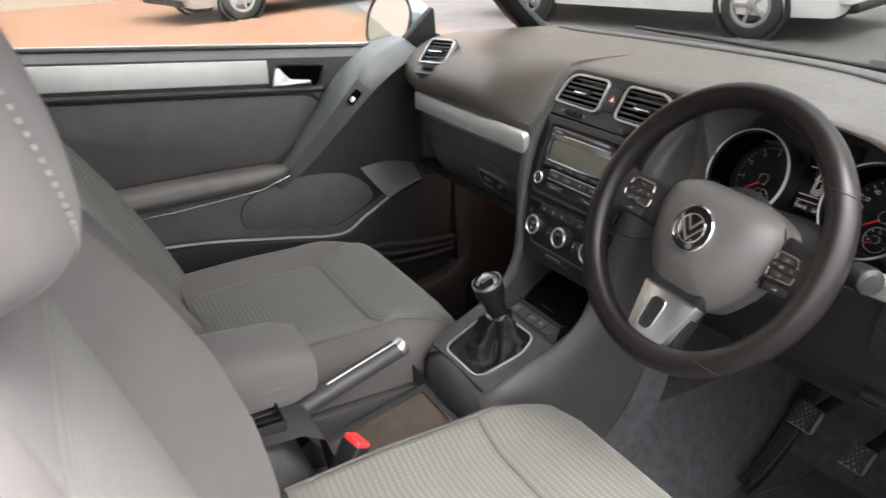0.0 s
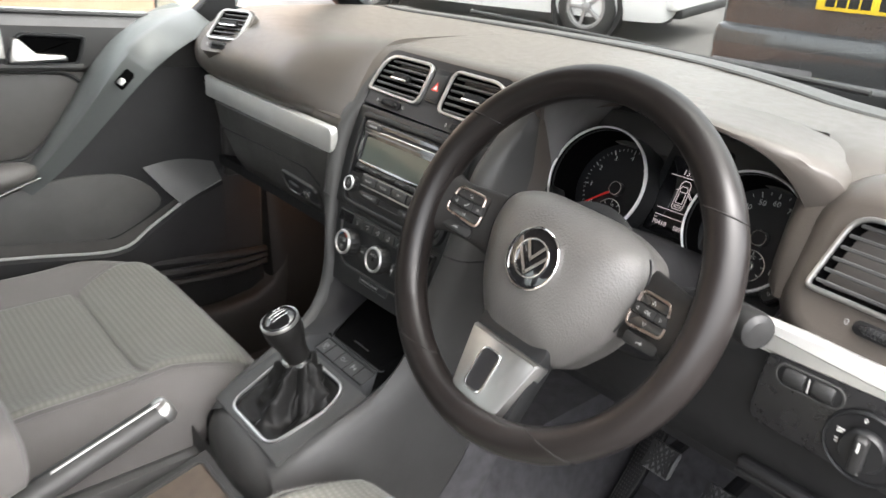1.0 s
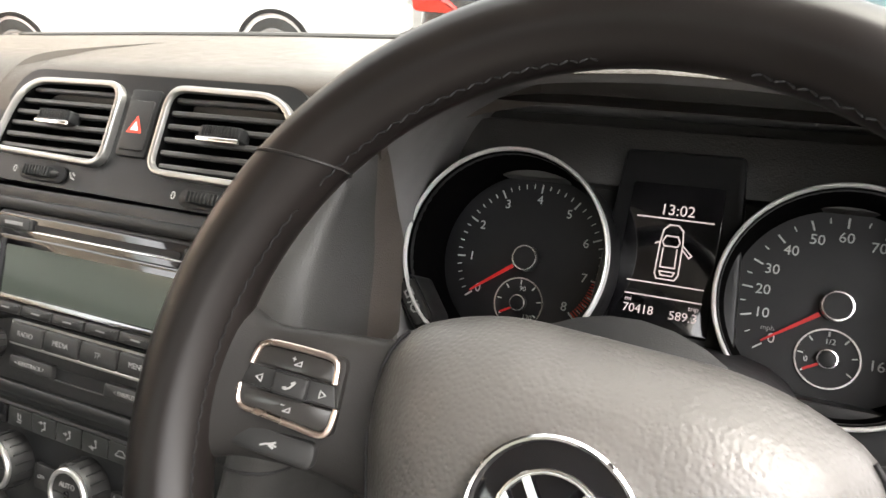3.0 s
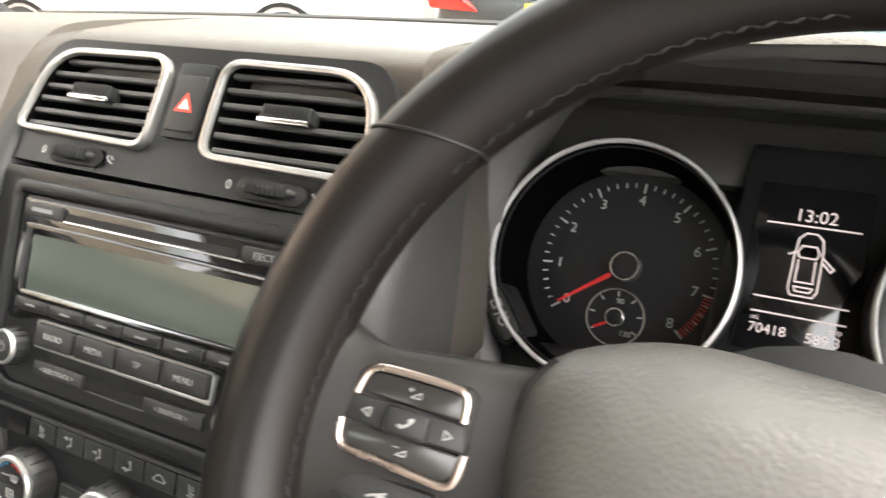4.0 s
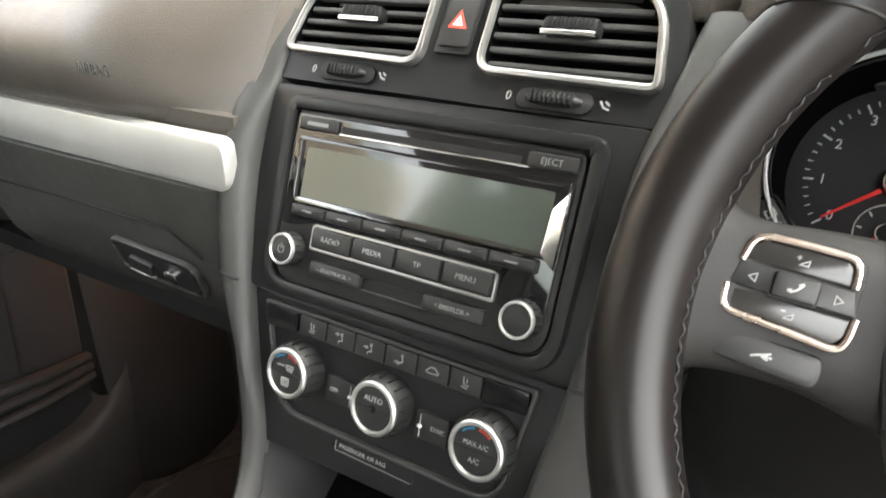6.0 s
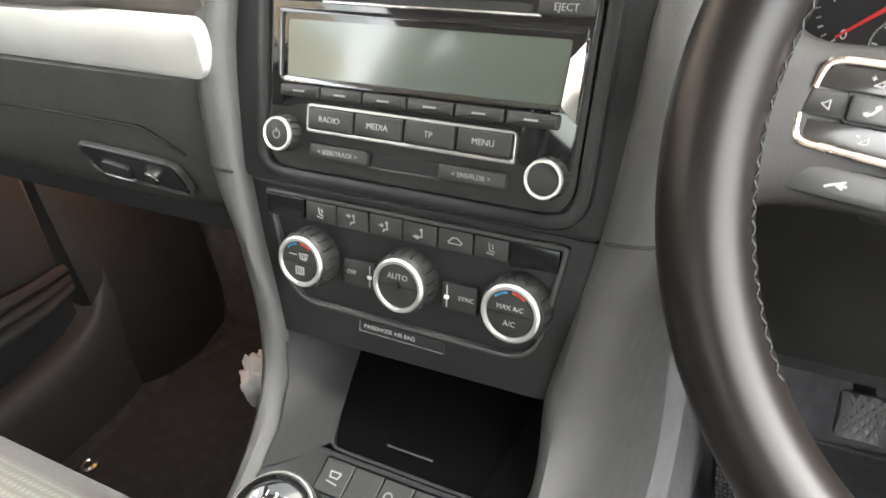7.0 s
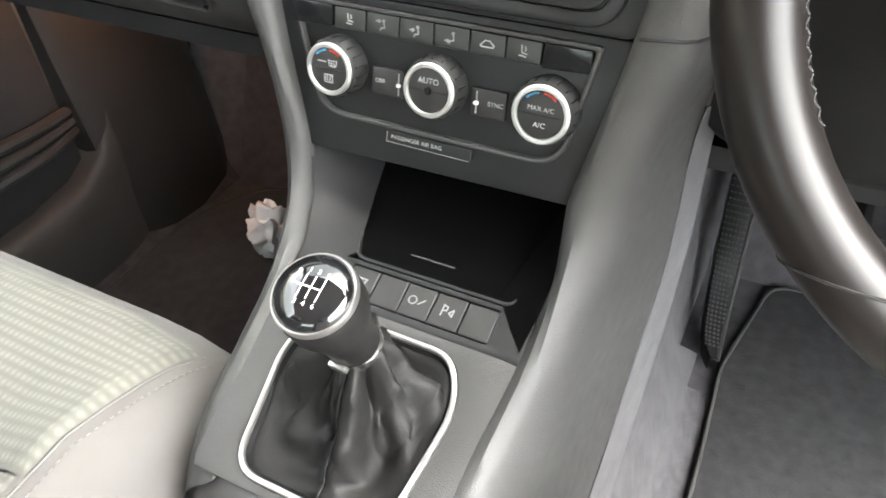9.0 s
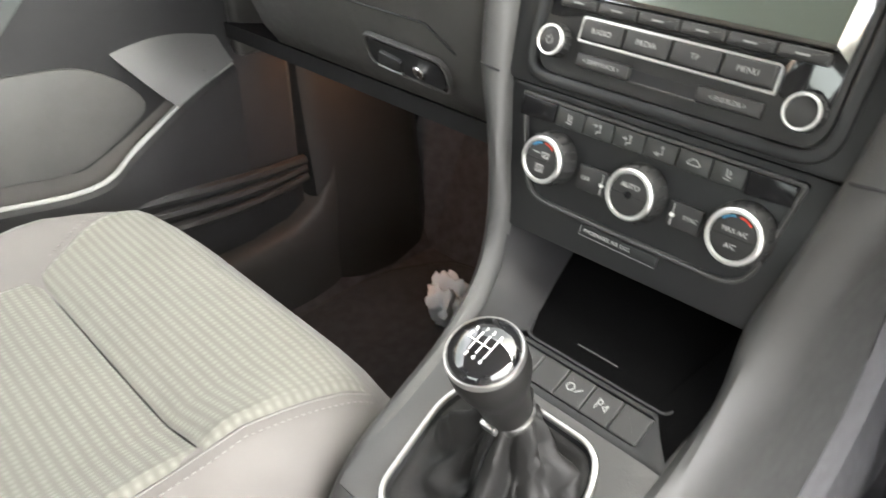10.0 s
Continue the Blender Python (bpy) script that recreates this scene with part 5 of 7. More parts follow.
part("spoke_plate", prism(fr, -0.014, 0.0040, 0.004), PLATEMETAL, sw, "brushed silver spoke plate", at=LSP)
part("plate_slot", prism(rrect(0.0210, 0.040, 0.006, -0.006, 0.000), -0.004, 0.0045), DARK, sw, at=LSP)
part("slot_edge", band(rrect(0.0245, 0.0435, 0.0075, -0.006, 0.000), rrect(0.0205, 0.0395, 0.006, -0.006, 0.000), -0.002, 0.0058, 0.0009), BRIGHT, sw, at=LSP)
part("hub", lathe([(0.050, -0.110), (0.058, -0.075), (0.066, -0.055), (0.05, -0.035), (0, -0.035)], 32), DARK, sw)

# ---- column shroud and stalks ----
col = thing("steering_column", "black plastic steering column shroud", "steering column")
cpath = [Vector((0.341, -0.005, 0.915)), Vector((0.341, 0.05, 0.892)), Vector((0.341, 0.12, 0.855)), Vector((0.341, 0.20, 0.82))]
rows = []
for p, w, h in zip(cpath, (0.062, 0.074, 0.078, 0.078), (0.050, 0.066, 0.074, 0.074)):
    rows.append([(p.x + w * math.copysign(abs(math.cos(b)) ** 0.6, math.cos(b)), p.y, p.z + h * math.copysign(abs(math.sin(b)) ** 0.6, math.sin(b))) for b in [2 * math.pi * k / 24 for k in range(24)]])
part("shroud", loft(rows, wrap=True, cap=True), DARK, col)
for s in (-1, 1):
    st = thing("column_stalk", "black column stalk with white symbols" if s > 0 else "black plastic indicator stalk beside the wheel", "stalk")
    if s > 0:
        pth = smooth_path([(0.396, 0.020, 0.910), (0.430, 0.040, 0.913), (0.463, 0.046, 0.917), (0.492, 0.036, 0.923)], 5)
        rr = [0.010 + 0.006 * min(1, i / 6) for i in range(len(pth))]
        part("lever", tube(pth, rr, n=16, flat=0.85), DARK, st)
        part("tip", tube([(0.486, 0.030, 0.924), (0.490, 0.028, 0.925), (0.508, 0.017, 0.929), (0.514, 0.013, 0.930), (0.516, 0.012, 0.930)], [0.013, 0.015, 0.016, 0.0145, 0.010], n=16), BUTTON, st, "black stalk end")
        fs = frame_at((0.4635, 0.0290, 0.9215), 24)
        part("plate", moved(prism(rrect(0.054, 0.026, 0.008), -0.014, -0.0004, 0.003), fs), DARK, st)
        for i, body in enumerate(("HIGH", "LOW", "INT", "OFF", "1x")):
            lettering(body, 0.0027, 0, 0, 0, KEYPRINT, st).matrix_local = fs @ Matrix.Translation((-0.0072, 0.0058 - i * 0.0028, -0.0003))
        for i in range(4):
            part("position_mark", moved(strokes([([(-0.0024, 0.0050 - i * 0.0028), (-0.0024, 0.0036 - i * 0.0028)], -0.0003)], 0.0006), fs), GREYPRINT, st)
        part("arrow", moved(strokes([([(-0.0036, 0.0056), (-0.0024, 0.0076), (-0.0012, 0.0056), (-0.0036, 0.0056)], -0.0003)], 0.0003), fs), GREYPRINT, st)
        part("symbol", moved(strokes([([(0.0030, 0.0016), (0.0062, 0.0030), (0.0094, 0.0016), (0.0082, -0.0016), (0.0044, -0.0016), (0.0030, 0.0016)], -0.0003), ([(0.0050, -0.0034), (0.0066, 0.0012)], -0.0003)], 0.0004), fs), GREYPRINT, st)
    else:
        pth = smooth_path([(0.286, 0.005, 0.9055), (0.273, 0.008, 0.900), (0.245, 0.018, 0.905)], 4)
        part("lever", tube(pth, [0.010 + 0.005 * min(1, i / 6) for i in range(len(pth))], n=12, flat=0.8), DARK, st)
        part("tip", box(0.228, 0.256, 0.004, 0.032, 0.889, 0.919, 0.006), BUTTON, st, "black stalk end")

# ---- driver's side of the dash ----
KNEE = material("knee_panel_plastic", (0.0125, 0.0125, 0.0128), 0.55, grain=0.25, grain_scale=1200, mottle=0.15, spec=0.2)
drv = thing("driver_lower_dash", "dark lower dash panel around the steering column", "dash panel")
rows = []
for x in (0.15, 0.19, 0.26, 0.42, 0.50, 0.60, 0.68):
    e = 0.03 if x == 0.15 else 0.0
    rows.append([(x, y + e, z) for y, z in ((0.075, 0.96 if x > 0.5 else 0.885), (0.066, 0.93 if x > 0.5 else 0.875), (0.066, 0.89 if x > 0.5 else 0.86), (0.070, 0.84), (0.074, 0.79), (0.090, 0.745), (0.13, 0.715), (0.20, 0.70))])
slab(rows, 0.02, KNEE, "knee_panel", drv, direction=(0, -1, 0))
rows = [[(x, y, z) for x in (0.15, 0.4, 0.70)] for y, z in ((0.14, 0.715), (0.3, 0.69), (0.55, 0.70), (0.80, 0.75))]
slab(rows, 0.02, DARK, "underside", drv)
part("end_cheek", box(0.69, 0.715, 0.08, 0.80, 0.70, 0.98, 0.01), DASH, drv)
part("storage_slot", box(0.50, 0.59, 0.071, 0.085, 0.757, 0.768, 0.003), DARK, drv)
part("slot_lip", box(0.50, 0.59, 0.071, 0.084, 0.752, 0.7555, 0.0015), KNEE, drv)
GLOSSY_PANEL = material("smooth_black_panel", (0.011, 0.011, 0.012), 0.28, mottle=0.1, rough_var=0.04)
LSW = Matrix.Translation((0.575, 0.060, 0.865)) @ frame_at((0, 0, 0), -3)
ls = thing("light_switch_panel", "black headlamp switch panel with dimmer wheel and rotary switch", "switch panel", LSW)
part("panel", prism(rpoly([(-0.072, -0.040), (0.085, -0.048), (0.085, 0.040), (-0.064, 0.040)], [0.016, 0.012, 0.01, 0.014], 6), -0.012, 0.006, 0.003), GLOSSY_PANEL, ls)
part("dimmer_well", prism(rrect(0.056, 0.020, 0.009, -0.026, 0.018), 0.004, 0.0066, 0.0004), DARK, ls)
part("dimmer_rim", band(rrect(0.058, 0.022, 0.010, -0.026, 0.018), rrect(0.054, 0.018, 0.008, -0.026, 0.018), 0.004, 0.0078, 0.0006), SIDE, ls)
for u in (-0.038, -0.014):
    part("dimmer_wheel", moved(lathe([(0.0085, -0.0085), (0.0095, -0.005), (0.0095, 0.005), (0.0085, 0.0085), (0, 0.0085)], 20), Matrix.Translation((u, 0.018, 0.003)) @ Matrix.Rotation(radians(90), 4, "Y")), BUTTON, ls, "ribbed dimmer wheel")
part("symbol", strokes([([(-0.026, 0.024), (-0.026, 0.012)], 0.0082)], 0.0006), WHITE, ls)
rot = Matrix.Translation((0.026, -0.012, 0))
part("dial_ring", lathe([(0.033, 0.003), (0.033, 0.010), (0.0315, 0.0115), (0.030, 0.010), (0.030, 0.004)], 40), TRIM, ls, at=rot)
part("dial_face", lathe([(0.0305, 0.002), (0.0305, 0.0085), (0.0, 0.0090)], 36), DARK, ls, at=rot)
knob = part("rotary_knob", lathe([(0.0185, 0.006), (0.0185, 0.014), (0.0165, 0.017), (0, 0.0175)], 36), TRIM, ls, "round headlamp switch", at=rot)
part("grip", box(-0.005, 0.005, -0.0165, 0.0165, 0.014, 0.026, 0.003), BUTTON, knob)
part("pointer", strokes([([(0, 0.006), (0, 0.014)], 0.0262)], 0.0008), WHITE, knob)
for body, a in (("0", 100), ("o", 270)):
    lettering(body, 0.006, 0.026 + 0.025 * math.cos(radians(a)), -0.012 + 0.025 * math.sin(radians(a)), 0.0092, WHITE, ls)
for mark in ([(0.004, -0.004), (0.009, -0.004)], [(0.004, -0.007), (0.009, -0.006)], [(0.004, -0.014), (0.009, -0.014)], [(0.004, -0.017), (0.009, -0.016)], [(0.050, 0.002), (0.054, -0.002)]):
    part("printed_mark", strokes([(mark, 0.0092)], 0.0008), WHITE, ls)

# ---- centre console ----
CON = frame_at((0, -0.13, 0.637), 70)
con = thing("centre_console", "grey plastic centre console with gear lever surround and open tray", "centre console")


def leg(s):
    """Side cheek that flows from the stack down along the console."""
    st = [((0.1425, 0.101, 1.024), (0.1310, 0.107, 1.022), (0.168, 0.13, 1.026)),
          ((0.1440, 0.083, 1.000), (0.1325, 0.089, 0.998), (0.172, 0.11, 1.000)),
          ((0.1450, 0.069, 0.978), (0.1335, 0.075, 0.976), (0.175, 0.10, 0.975)),
          ((0.1480, 0.046, 0.950), (0.1365, 0.058, 0.950), (0.178, 0.12, 0.950)),
          ((0.1480, 0.030, 0.910), (0.1355, 0.042, 0.908), (0.178, 0.12, 0.905)),
          ((0.1420, 0.016, 0.850), (0.1275, 0.024, 0.846), (0.175, 0.13, 0.830)),
          ((0.1250, 0.005, 0.795), (0.1160, 0.012, 0.792), (0.160, 0.14, 0.720)),
          ((0.1150, -0.006, 0.740), (0.1030, 0.004, 0.738), (0.155, 0.13, 0.560)),
          ((0.1080, -0.028, 0.698), (0.0960, -0.012, 0.686), (0.150, 0.08, 0.440)),
          ((0.1040, -0.068, 0.664), (0.0900, -0.060, 0.660), (0.148, 0.00, 0.360)),
          ((0.1000, -0.122, 0.640), (0.0860, -0.118, 0.640), (0.146, -0.10, 0.330)),
          ((0.0960, -0.172, 0.616), (0.0800, -0.168, 0.620), (0.140, -0.16, 0.320)),
          ((0.0860, -0.205, 0.592), (0.0680, -0.198, 0.604), (0.130, -0.19, 0.320))]
    if s > 0:                                  # the driver's side runs up beside the vents to the hood
        edge = [(0.1840, 1.032), (0.1865, 1.022), (0.1815, 1.000), (0.1765, 0.978), (0.1758, 0.950), (0.1815, 0.905)]
        e6 = [(x + 0.0058, mouth_y(z) + 0.003, z) for x, z in edge]
        st[0:5] = [((0.1600, 0.112, 1.032), (0.1530, 0.116, 1.030), e6[0]), ((0.1590, 0.101, 1.022), (0.1505, 0.106, 1.020), e6[1]), ((0.1560, 0.083, 1.000), (0.1470, 0.089, 0.998), e6[2]),
                   ((0.1520, 0.066, 0.978), (0.1420, 0.074, 0.976), e6[3]), ((0.1495, 0.046, 0.950), (0.1380, 0.058, 0.950), e6[4]), ((0.1480, 0.030, 0.910), (0.1355, 0.042, 0.908), e6[5])]
    rows = []
    for r, i, e in st:
        r, i, e = Vector(r), Vector(i), Vector(e)
        back = Vector((0, 0.03, -0.004))
        m1, m2, m3 = r.lerp(e, 0.12) + Vector((0.010, -0.003, 0.0)), r.lerp(e, 0.35) + Vector((0.008, 0, 0)), r.lerp(e, 0.7) + Vector((0.004, 0, 0))
        sec = smooth_path([i + back, i, r, m1, m2, m3, e], 3)
        rows.append([tuple(v) for v in sec])
    rows = [[(s * x, y, z) for x, y, z in row] for row in rows]
    cols = [smooth_path([row[j] for row in rows], 4) for j in range(len(rows[0]))]      # smooth along the length
    return [list(r) for r in zip(*cols)]


for s in (-1, 1):
    skin = leg(s)
    if s > 0:
        skin = [[(x - 0.010 * min(1, max(0, (z - 0.66) / 0.08)) * (1 if k < 7 else 0.5 + 0.5 * max(0, (10 - k) / 4)), y, z) for k, (x, y, z) in enumerate(r)] for r in skin]
    part("side_cheek", loft([r[:16] for r in skin]), SIDE, con, "smooth grey side cheek")
    near = min(skin, key=lambda r: abs(r[6][2] - 0.846))
    part("cheek_seam", tube(near[4:17], 0.0011, n=6), DARK, con)
    cut = min(k for k, r in enumerate(skin) if r[6][2] < 0.815)
    part("upper_cheek", loft([r[15:] for r in skin[:cut + 1]]), DASH, con)
    part("tunnel_carpet", loft([[(x + s * 0.001, y, z) for x, y, z in r[15:]] for r in skin[cut:]]), CARPET2, con, "grey carpet along the tunnel")

# tail end of the console, rounded down behind the gear lever
rows = []
for k in range(9):
    a = k / 8
    ang = radians(95 * a)
    y = -0.190 - 0.034 * math.sin(ang)
    z = 0.612 - 0.055 * (1 - math.cos(ang)) - 0.10 * max(0, a - 0.75)
    w = 0.092 + 0.02 * a
    rows.append([(w * q, y + 0.028 * abs(q) ** 3 * (0.4 + 0.6 * a), z - 0.018 * abs(q) ** 3) for q in (-1, -0.8, -0.5, -0.2, 0.2, 0.5, 0.8, 1)])
part("tail", loft(rows), SIDE, con)
rows = [[(x, y, z) for x in (-0.118, -0.06, 0, 0.06, 0.118)] for y, z in ((-0.222, 0.560), (-0.224, 0.48), (-0.20, 0.40))]
part("tail_skirt", loft(rows), SIDE, con)
# top plates: round the gear lever, and under tray and keys
gear_o = rpoly([(-0.0560, -0.0650), (0.0570, -0.0650), (0.0680, 0.0250), (0.0520, 0.0585), (-0.0520, 0.0585), (-0.0680, 0.0250)], [0.022, 0.022, 0.02, 0.02, 0.02, 0.02], 6)
ring_out = []
for (x, y) in gear_o:
    a = math.atan2(y, x)
    c, s_ = math.cos(a), math.sin(a)
    t = min((0.0915 if s_ > 0 else 0.086) / max(abs(c), 1e-6), (0.0665 if s_ > 0 else 0.0715) / max(abs(s_), 1e-6))
    ring_out.append((c * t, s_ * t))
part("lever_surround", moved(band(ring_out, gear_o, -0.02, 0.0, 0.001), CON), SIDE, con, "grey surround of the gear lever")
part("chrome_frame", moved(band(gear_o, offset(gear_o, 0.0042), -0.004, 0.0028, 0.0016), CON), VRING, con, "satin chrome frame")
part("well_wall", moved(loft([at_z(offset(gear_o, 0.0045), 0.0), at_z(offset(gear_o, 0.010), -0.012)], wrap=True), CON), TRIM, con)
# key row
part("key_bank", moved(band(rrect(0.19, 0.0365, 0.003, 0.0, 0.08275), rrect(0.116, 0.0255, 0.003, 0.0095, 0.0845), -0.012, 0.0, 0.001), CON), TRIM, con)
part("key_floor", moved(prism(rrect(0.118, 0.028, 0.003, 0.0095, 0.0845), -0.012, -0.006), CON), DARK, con)
for i in range(5):
    u = -0.0368 + i * 0.0232
    kk = part("console_key", moved(prism(rrect(0.0226, 0.0240, 0.0012, u, 0.0845), -0.008, -0.0004, 0.0012), CON), BUTTON, con, "flat black console key", angle=15)
    sym = {0: [[(u - 0.004, 0.088), (u + 0.004, 0.088), (u + 0.003, 0.084), (u - 0.003, 0.084), (u - 0.004, 0.088)], [(u - 0.004, 0.081), (u + 0.004, 0.080)]], 2: [[(u - 0.004 + 0.003 * math.cos(b), 0.085 + 0.003 * math.sin(b)) for b in [q * 0.7 for q in range(10)]], [(u + 0.001, 0.083), (u + 0.005, 0.087)]], 3: [[(u - 0.004, 0.081), (u - 0.004, 0.089), (u - 0.001, 0.088), (u - 0.001, 0.085), (u - 0.004, 0.085)], [(u + 0.001, 0.084), (u + 0.004, 0.087), (u + 0.004, 0.082), (u + 0.001, 0.084)]]}.get(i)
    if sym:
        part("symbol", moved(strokes([(q, -0.0004) for q in sym], 0.0005), CON), KEYPRINT, kk)
# open tray; floor, back and roof coloured near-black for the shade inside
tray_o = rpoly([(-0.050, 0.1015), (0.074, 0.1015), (0.092, 0.20), (-0.088, 0.20)], [0.008, 0.008, 0.004, 0.004], 4)
part("tray_floor", moved(prism(rpoly([(-0.092, 0.1012), (0.092, 0.1012), (0.100, 0.26), (-0.100, 0.26)], 0.003, 2), -0.014, -0.003), CON), RECESS_SHADE, con)
part("tray_lip", moved(band(tray_o, offset(tray_o, 0.0025), -0.004, 0.0008, 0.0006), CON), DARK, con)
part("tray_mark", moved(strokes([([(-0.012, 0.118), (0.022, 0.118)], -0.003)], 0.0006), CON), SIDE, con)
part("tray_back", box(-0.105, 0.105, 0.105, 0.125, 0.66, 0.84, 0.004), RECESS_SHADE, con)
part("tray_roof", box(-0.108, 0.105, 0.012, 0.12, 0.735, 0.750, 0.003), RECESS_SHADE, con)
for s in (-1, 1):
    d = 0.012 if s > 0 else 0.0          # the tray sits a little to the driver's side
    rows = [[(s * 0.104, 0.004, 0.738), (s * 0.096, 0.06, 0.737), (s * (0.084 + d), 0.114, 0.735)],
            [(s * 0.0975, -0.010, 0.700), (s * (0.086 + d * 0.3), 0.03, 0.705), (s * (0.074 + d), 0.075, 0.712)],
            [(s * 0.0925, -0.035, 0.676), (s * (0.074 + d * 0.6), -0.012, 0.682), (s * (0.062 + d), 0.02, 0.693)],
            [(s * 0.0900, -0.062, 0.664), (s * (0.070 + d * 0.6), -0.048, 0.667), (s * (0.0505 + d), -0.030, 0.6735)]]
    # Wall colours hold the tray's shade, deeper on the driver's side.
    part("tray_wall", loft(rows), RECESS_SHADE if s > 0 else DARK, con, "sloping tray side with shade in its colour")


# gear lever
gear = thing("gear_lever", "black gear lever with a glossy shift-pattern cap and leather gaiter", "gear lever")
KN = Vector((0.005, -0.139, 0.748))
tip = Vector((0.0, -0.35, 0.94)).normalized()
GL = Matrix.Translation(KN) @ Vector((0, 0, 1)).rotation_difference(tip).to_matrix().to_4x4()
part("knob", lathe([(0.0165, -0.062), (0.0170, -0.050), (0.0185, -0.034), (0.0220, -0.022), (0.0248, -0.010), (0.0252, 0.0), (0.0240, 0.008), (0.0230, 0.0105), (0.0, 0.011)], 36), KNOB, gear, "black leather knob", at=GL)
part("cap_ring", lathe([(0.0247, 0.0060), (0.0246, 0.0090), (0.0239, 0.0106), (0.0230, 0.0104), (0.0230, 0.0060)], 40), VRING, gear, "chrome ring", at=GL)
cap = part("cap", lathe([(0.0232, 0.007), (0.0230, 0.0102), (0.0212, 0.0126), (0.018, 0.0148), (0.012, 0.0170), (0.006, 0.0182), (0, 0.0186)], 40), GLOSS, gear, "glossy black shift-pattern cap", at=GL)
lines = [([(-0.0095, 0.004), (-0.0095, 0.0)], 0.0178), ([(-0.0095, 0.0), (0.0080, 0.0)], 0.0184), ([(-0.0035, 0.0065), (-0.0035, -0.0065)], 0.0182), ([(0.0022, 0.0065), (0.0022, -0.0065)], 0.0184), ([(0.0080, 0.0065), (0.0080, -0.0065)], 0.0178)]
part("shift_pattern", strokes(lines, 0.00030), WHITE, cap)
for body, x, y in (("R", -0.0095, 0.0075), ("1", -0.0035, 0.0100), ("3", 0.0022, 0.0102), ("5", 0.0080, 0.0096), ("2", -0.0035, -0.0098), ("4", 0.0022, -0.0100), ("6", 0.0080, -0.0096)):
    lettering(body, 0.0042, x * 0.94, y * 0.94, 0.0190 - 12.0 * (x * x + y * y), WHITE, cap)
part("collar", lathe([(0.0175, -0.064), (0.0180, -0.060), (0.0172, -0.056), (0.015, -0.058)], 32), CHROME, gear, "chrome collar", at=GL)
part("collar_tag", box(-0.006, 0.006, -0.020, -0.016, -0.060, -0.052, 0.0015), VRING, gear, at=GL)
# gaiter: pleated skirt from the collar to the frame
rows, N = [], 96
low = offset(gear_o, 0.0060)
foot = []
for i in range(N):
    a = 2 * math.pi * i / N
    # radius of the outline in this direction
    rad = 0.0
    for (x0, y0), (x1, y1) in zip(low, low[1:] + low[:1]):
        d = (math.cos(a) * (y1 - y0) - math.sin(a) * (x1 - x0))
        if abs(d) < 1e-12:
            continue
        t = (x0 * (y1 - y0) - y0 * (x1 - x0)) / d
        q = ((t * math.cos(a) - x0) * (x1 - x0) + (t * math.sin(a) - y0) * (y1 - y0)) / max((x1 - x0) ** 2 + (y1 - y0) ** 2, 1e-12)
        if t > 0 and -1e-6 <= q <= 1 + 1e-6:
            rad = max(rad, t)
    foot.append(CON @ Vector((rad * math.cos(a), rad * math.sin(a), -0.004)))
topring = [GL @ Vector((0.0150 * math.cos(2 * math.pi * i / N), 0.0150 * math.sin(2 * math.pi * i / N), -0.060)) for i in range(N)]
L = 22
for j in range(L + 1):
    t = j / L
    row = []
    for i in range(N):
        a = 2 * math.pi * i / N
        p = topring[i].lerp(foot[i], t ** 1.45)
        sag = -0.032 * math.sin(math.pi * min(1, t * 1.02)) * (0.4 + 0.6 * t)
        wob = (math.sin(4 * a + 0.6) * 0.006 + math.sin(7 * a + 2.1 + 3 * t) * 0.0035 + math.sin(11 * a + 5 * t) * 0.0016) * math.sin(math.pi * t) * 1.3
        wob += (noise.noise(Vector((math.cos(a) * 2.6, math.sin(a) * 2.6, t * 4.2))) * 0.007 + abs(noise.noise(Vector((math.cos(a) * 4.4, math.sin(a) * 4.4, 7 + t * 6.5)))) * 0.006) * math.sin(math.pi * t)
        out = Vector((math.cos(a), math.sin(a), 0))
        p = p + out * wob + Vector((0, 0, sag + wob * 0.9 + 0.003 * math.sin(9 * t * 2 + 2 * a) * math.sin(math.pi * t)))
        row.append(tuple(p))
    rows.append(row)
part("gaiter", loft(rows, wrap=True), LEATHER, gear, "creased black leather gaiter", angle=80)
part("gaiter_seam", tube([tuple(Vector(rows[j][74]) + Vector((0, -0.0005, 0.001))) for j in range(L + 1)], 0.0009, n=6), TRIM, gear)

# ---- rear console with handbrake, tray and buckles ----
TRAYMAT = material("brown_felt", (0.066, 0.050, 0.038), 0.95, grain=0.8, grain_scale=600, mottle=0.2, mottle_scale=30)
rc = thing("rear_console", "low grey console between the seats with an open tray", "rear console")
part("body", loft([[(x * w, y, z + dz) for x, dz in ((-1, -0.20), (-1, -0.012), (-0.9, 0), (-0.3, 0.0), (0.3, 0.0), (0.9, 0), (1, -0.012), (1, -0.20))] for y, w, z in ((-0.205, 0.075, 0.552), (-0.24, 0.078, 0.540), (-0.42, 0.080, 0.496), (-0.455, 0.082, 0.505), (-0.47, 0.084, 0.545), (-0.52, 0.088, 0.622), (-0.56, 0.09, 0.636), (-0.80, 0.09, 0.64))]), SIDE, rc)
part("side_tray", moved(band(rrect(0.108, 0.192, 0.010, 0, 0), rrect(0.098, 0.182, 0.007, 0, 0), -0.006, 0.006, 0.002), Matrix.Translation((0.0, -0.325, 0.521)) @ Matrix.Rotation(radians(14), 4, "X")), SIDE, rc, "raised tray edge")
part("tray_floor", moved(prism(rrect(0.099, 0.183, 0.007), -0.004, 0.002), Matrix.Translation((0.0, -0.325, 0.521)) @ Matrix.Rotation(radians(14), 4, "X")), TRAYMAT, rc, "brown felt tray floor")
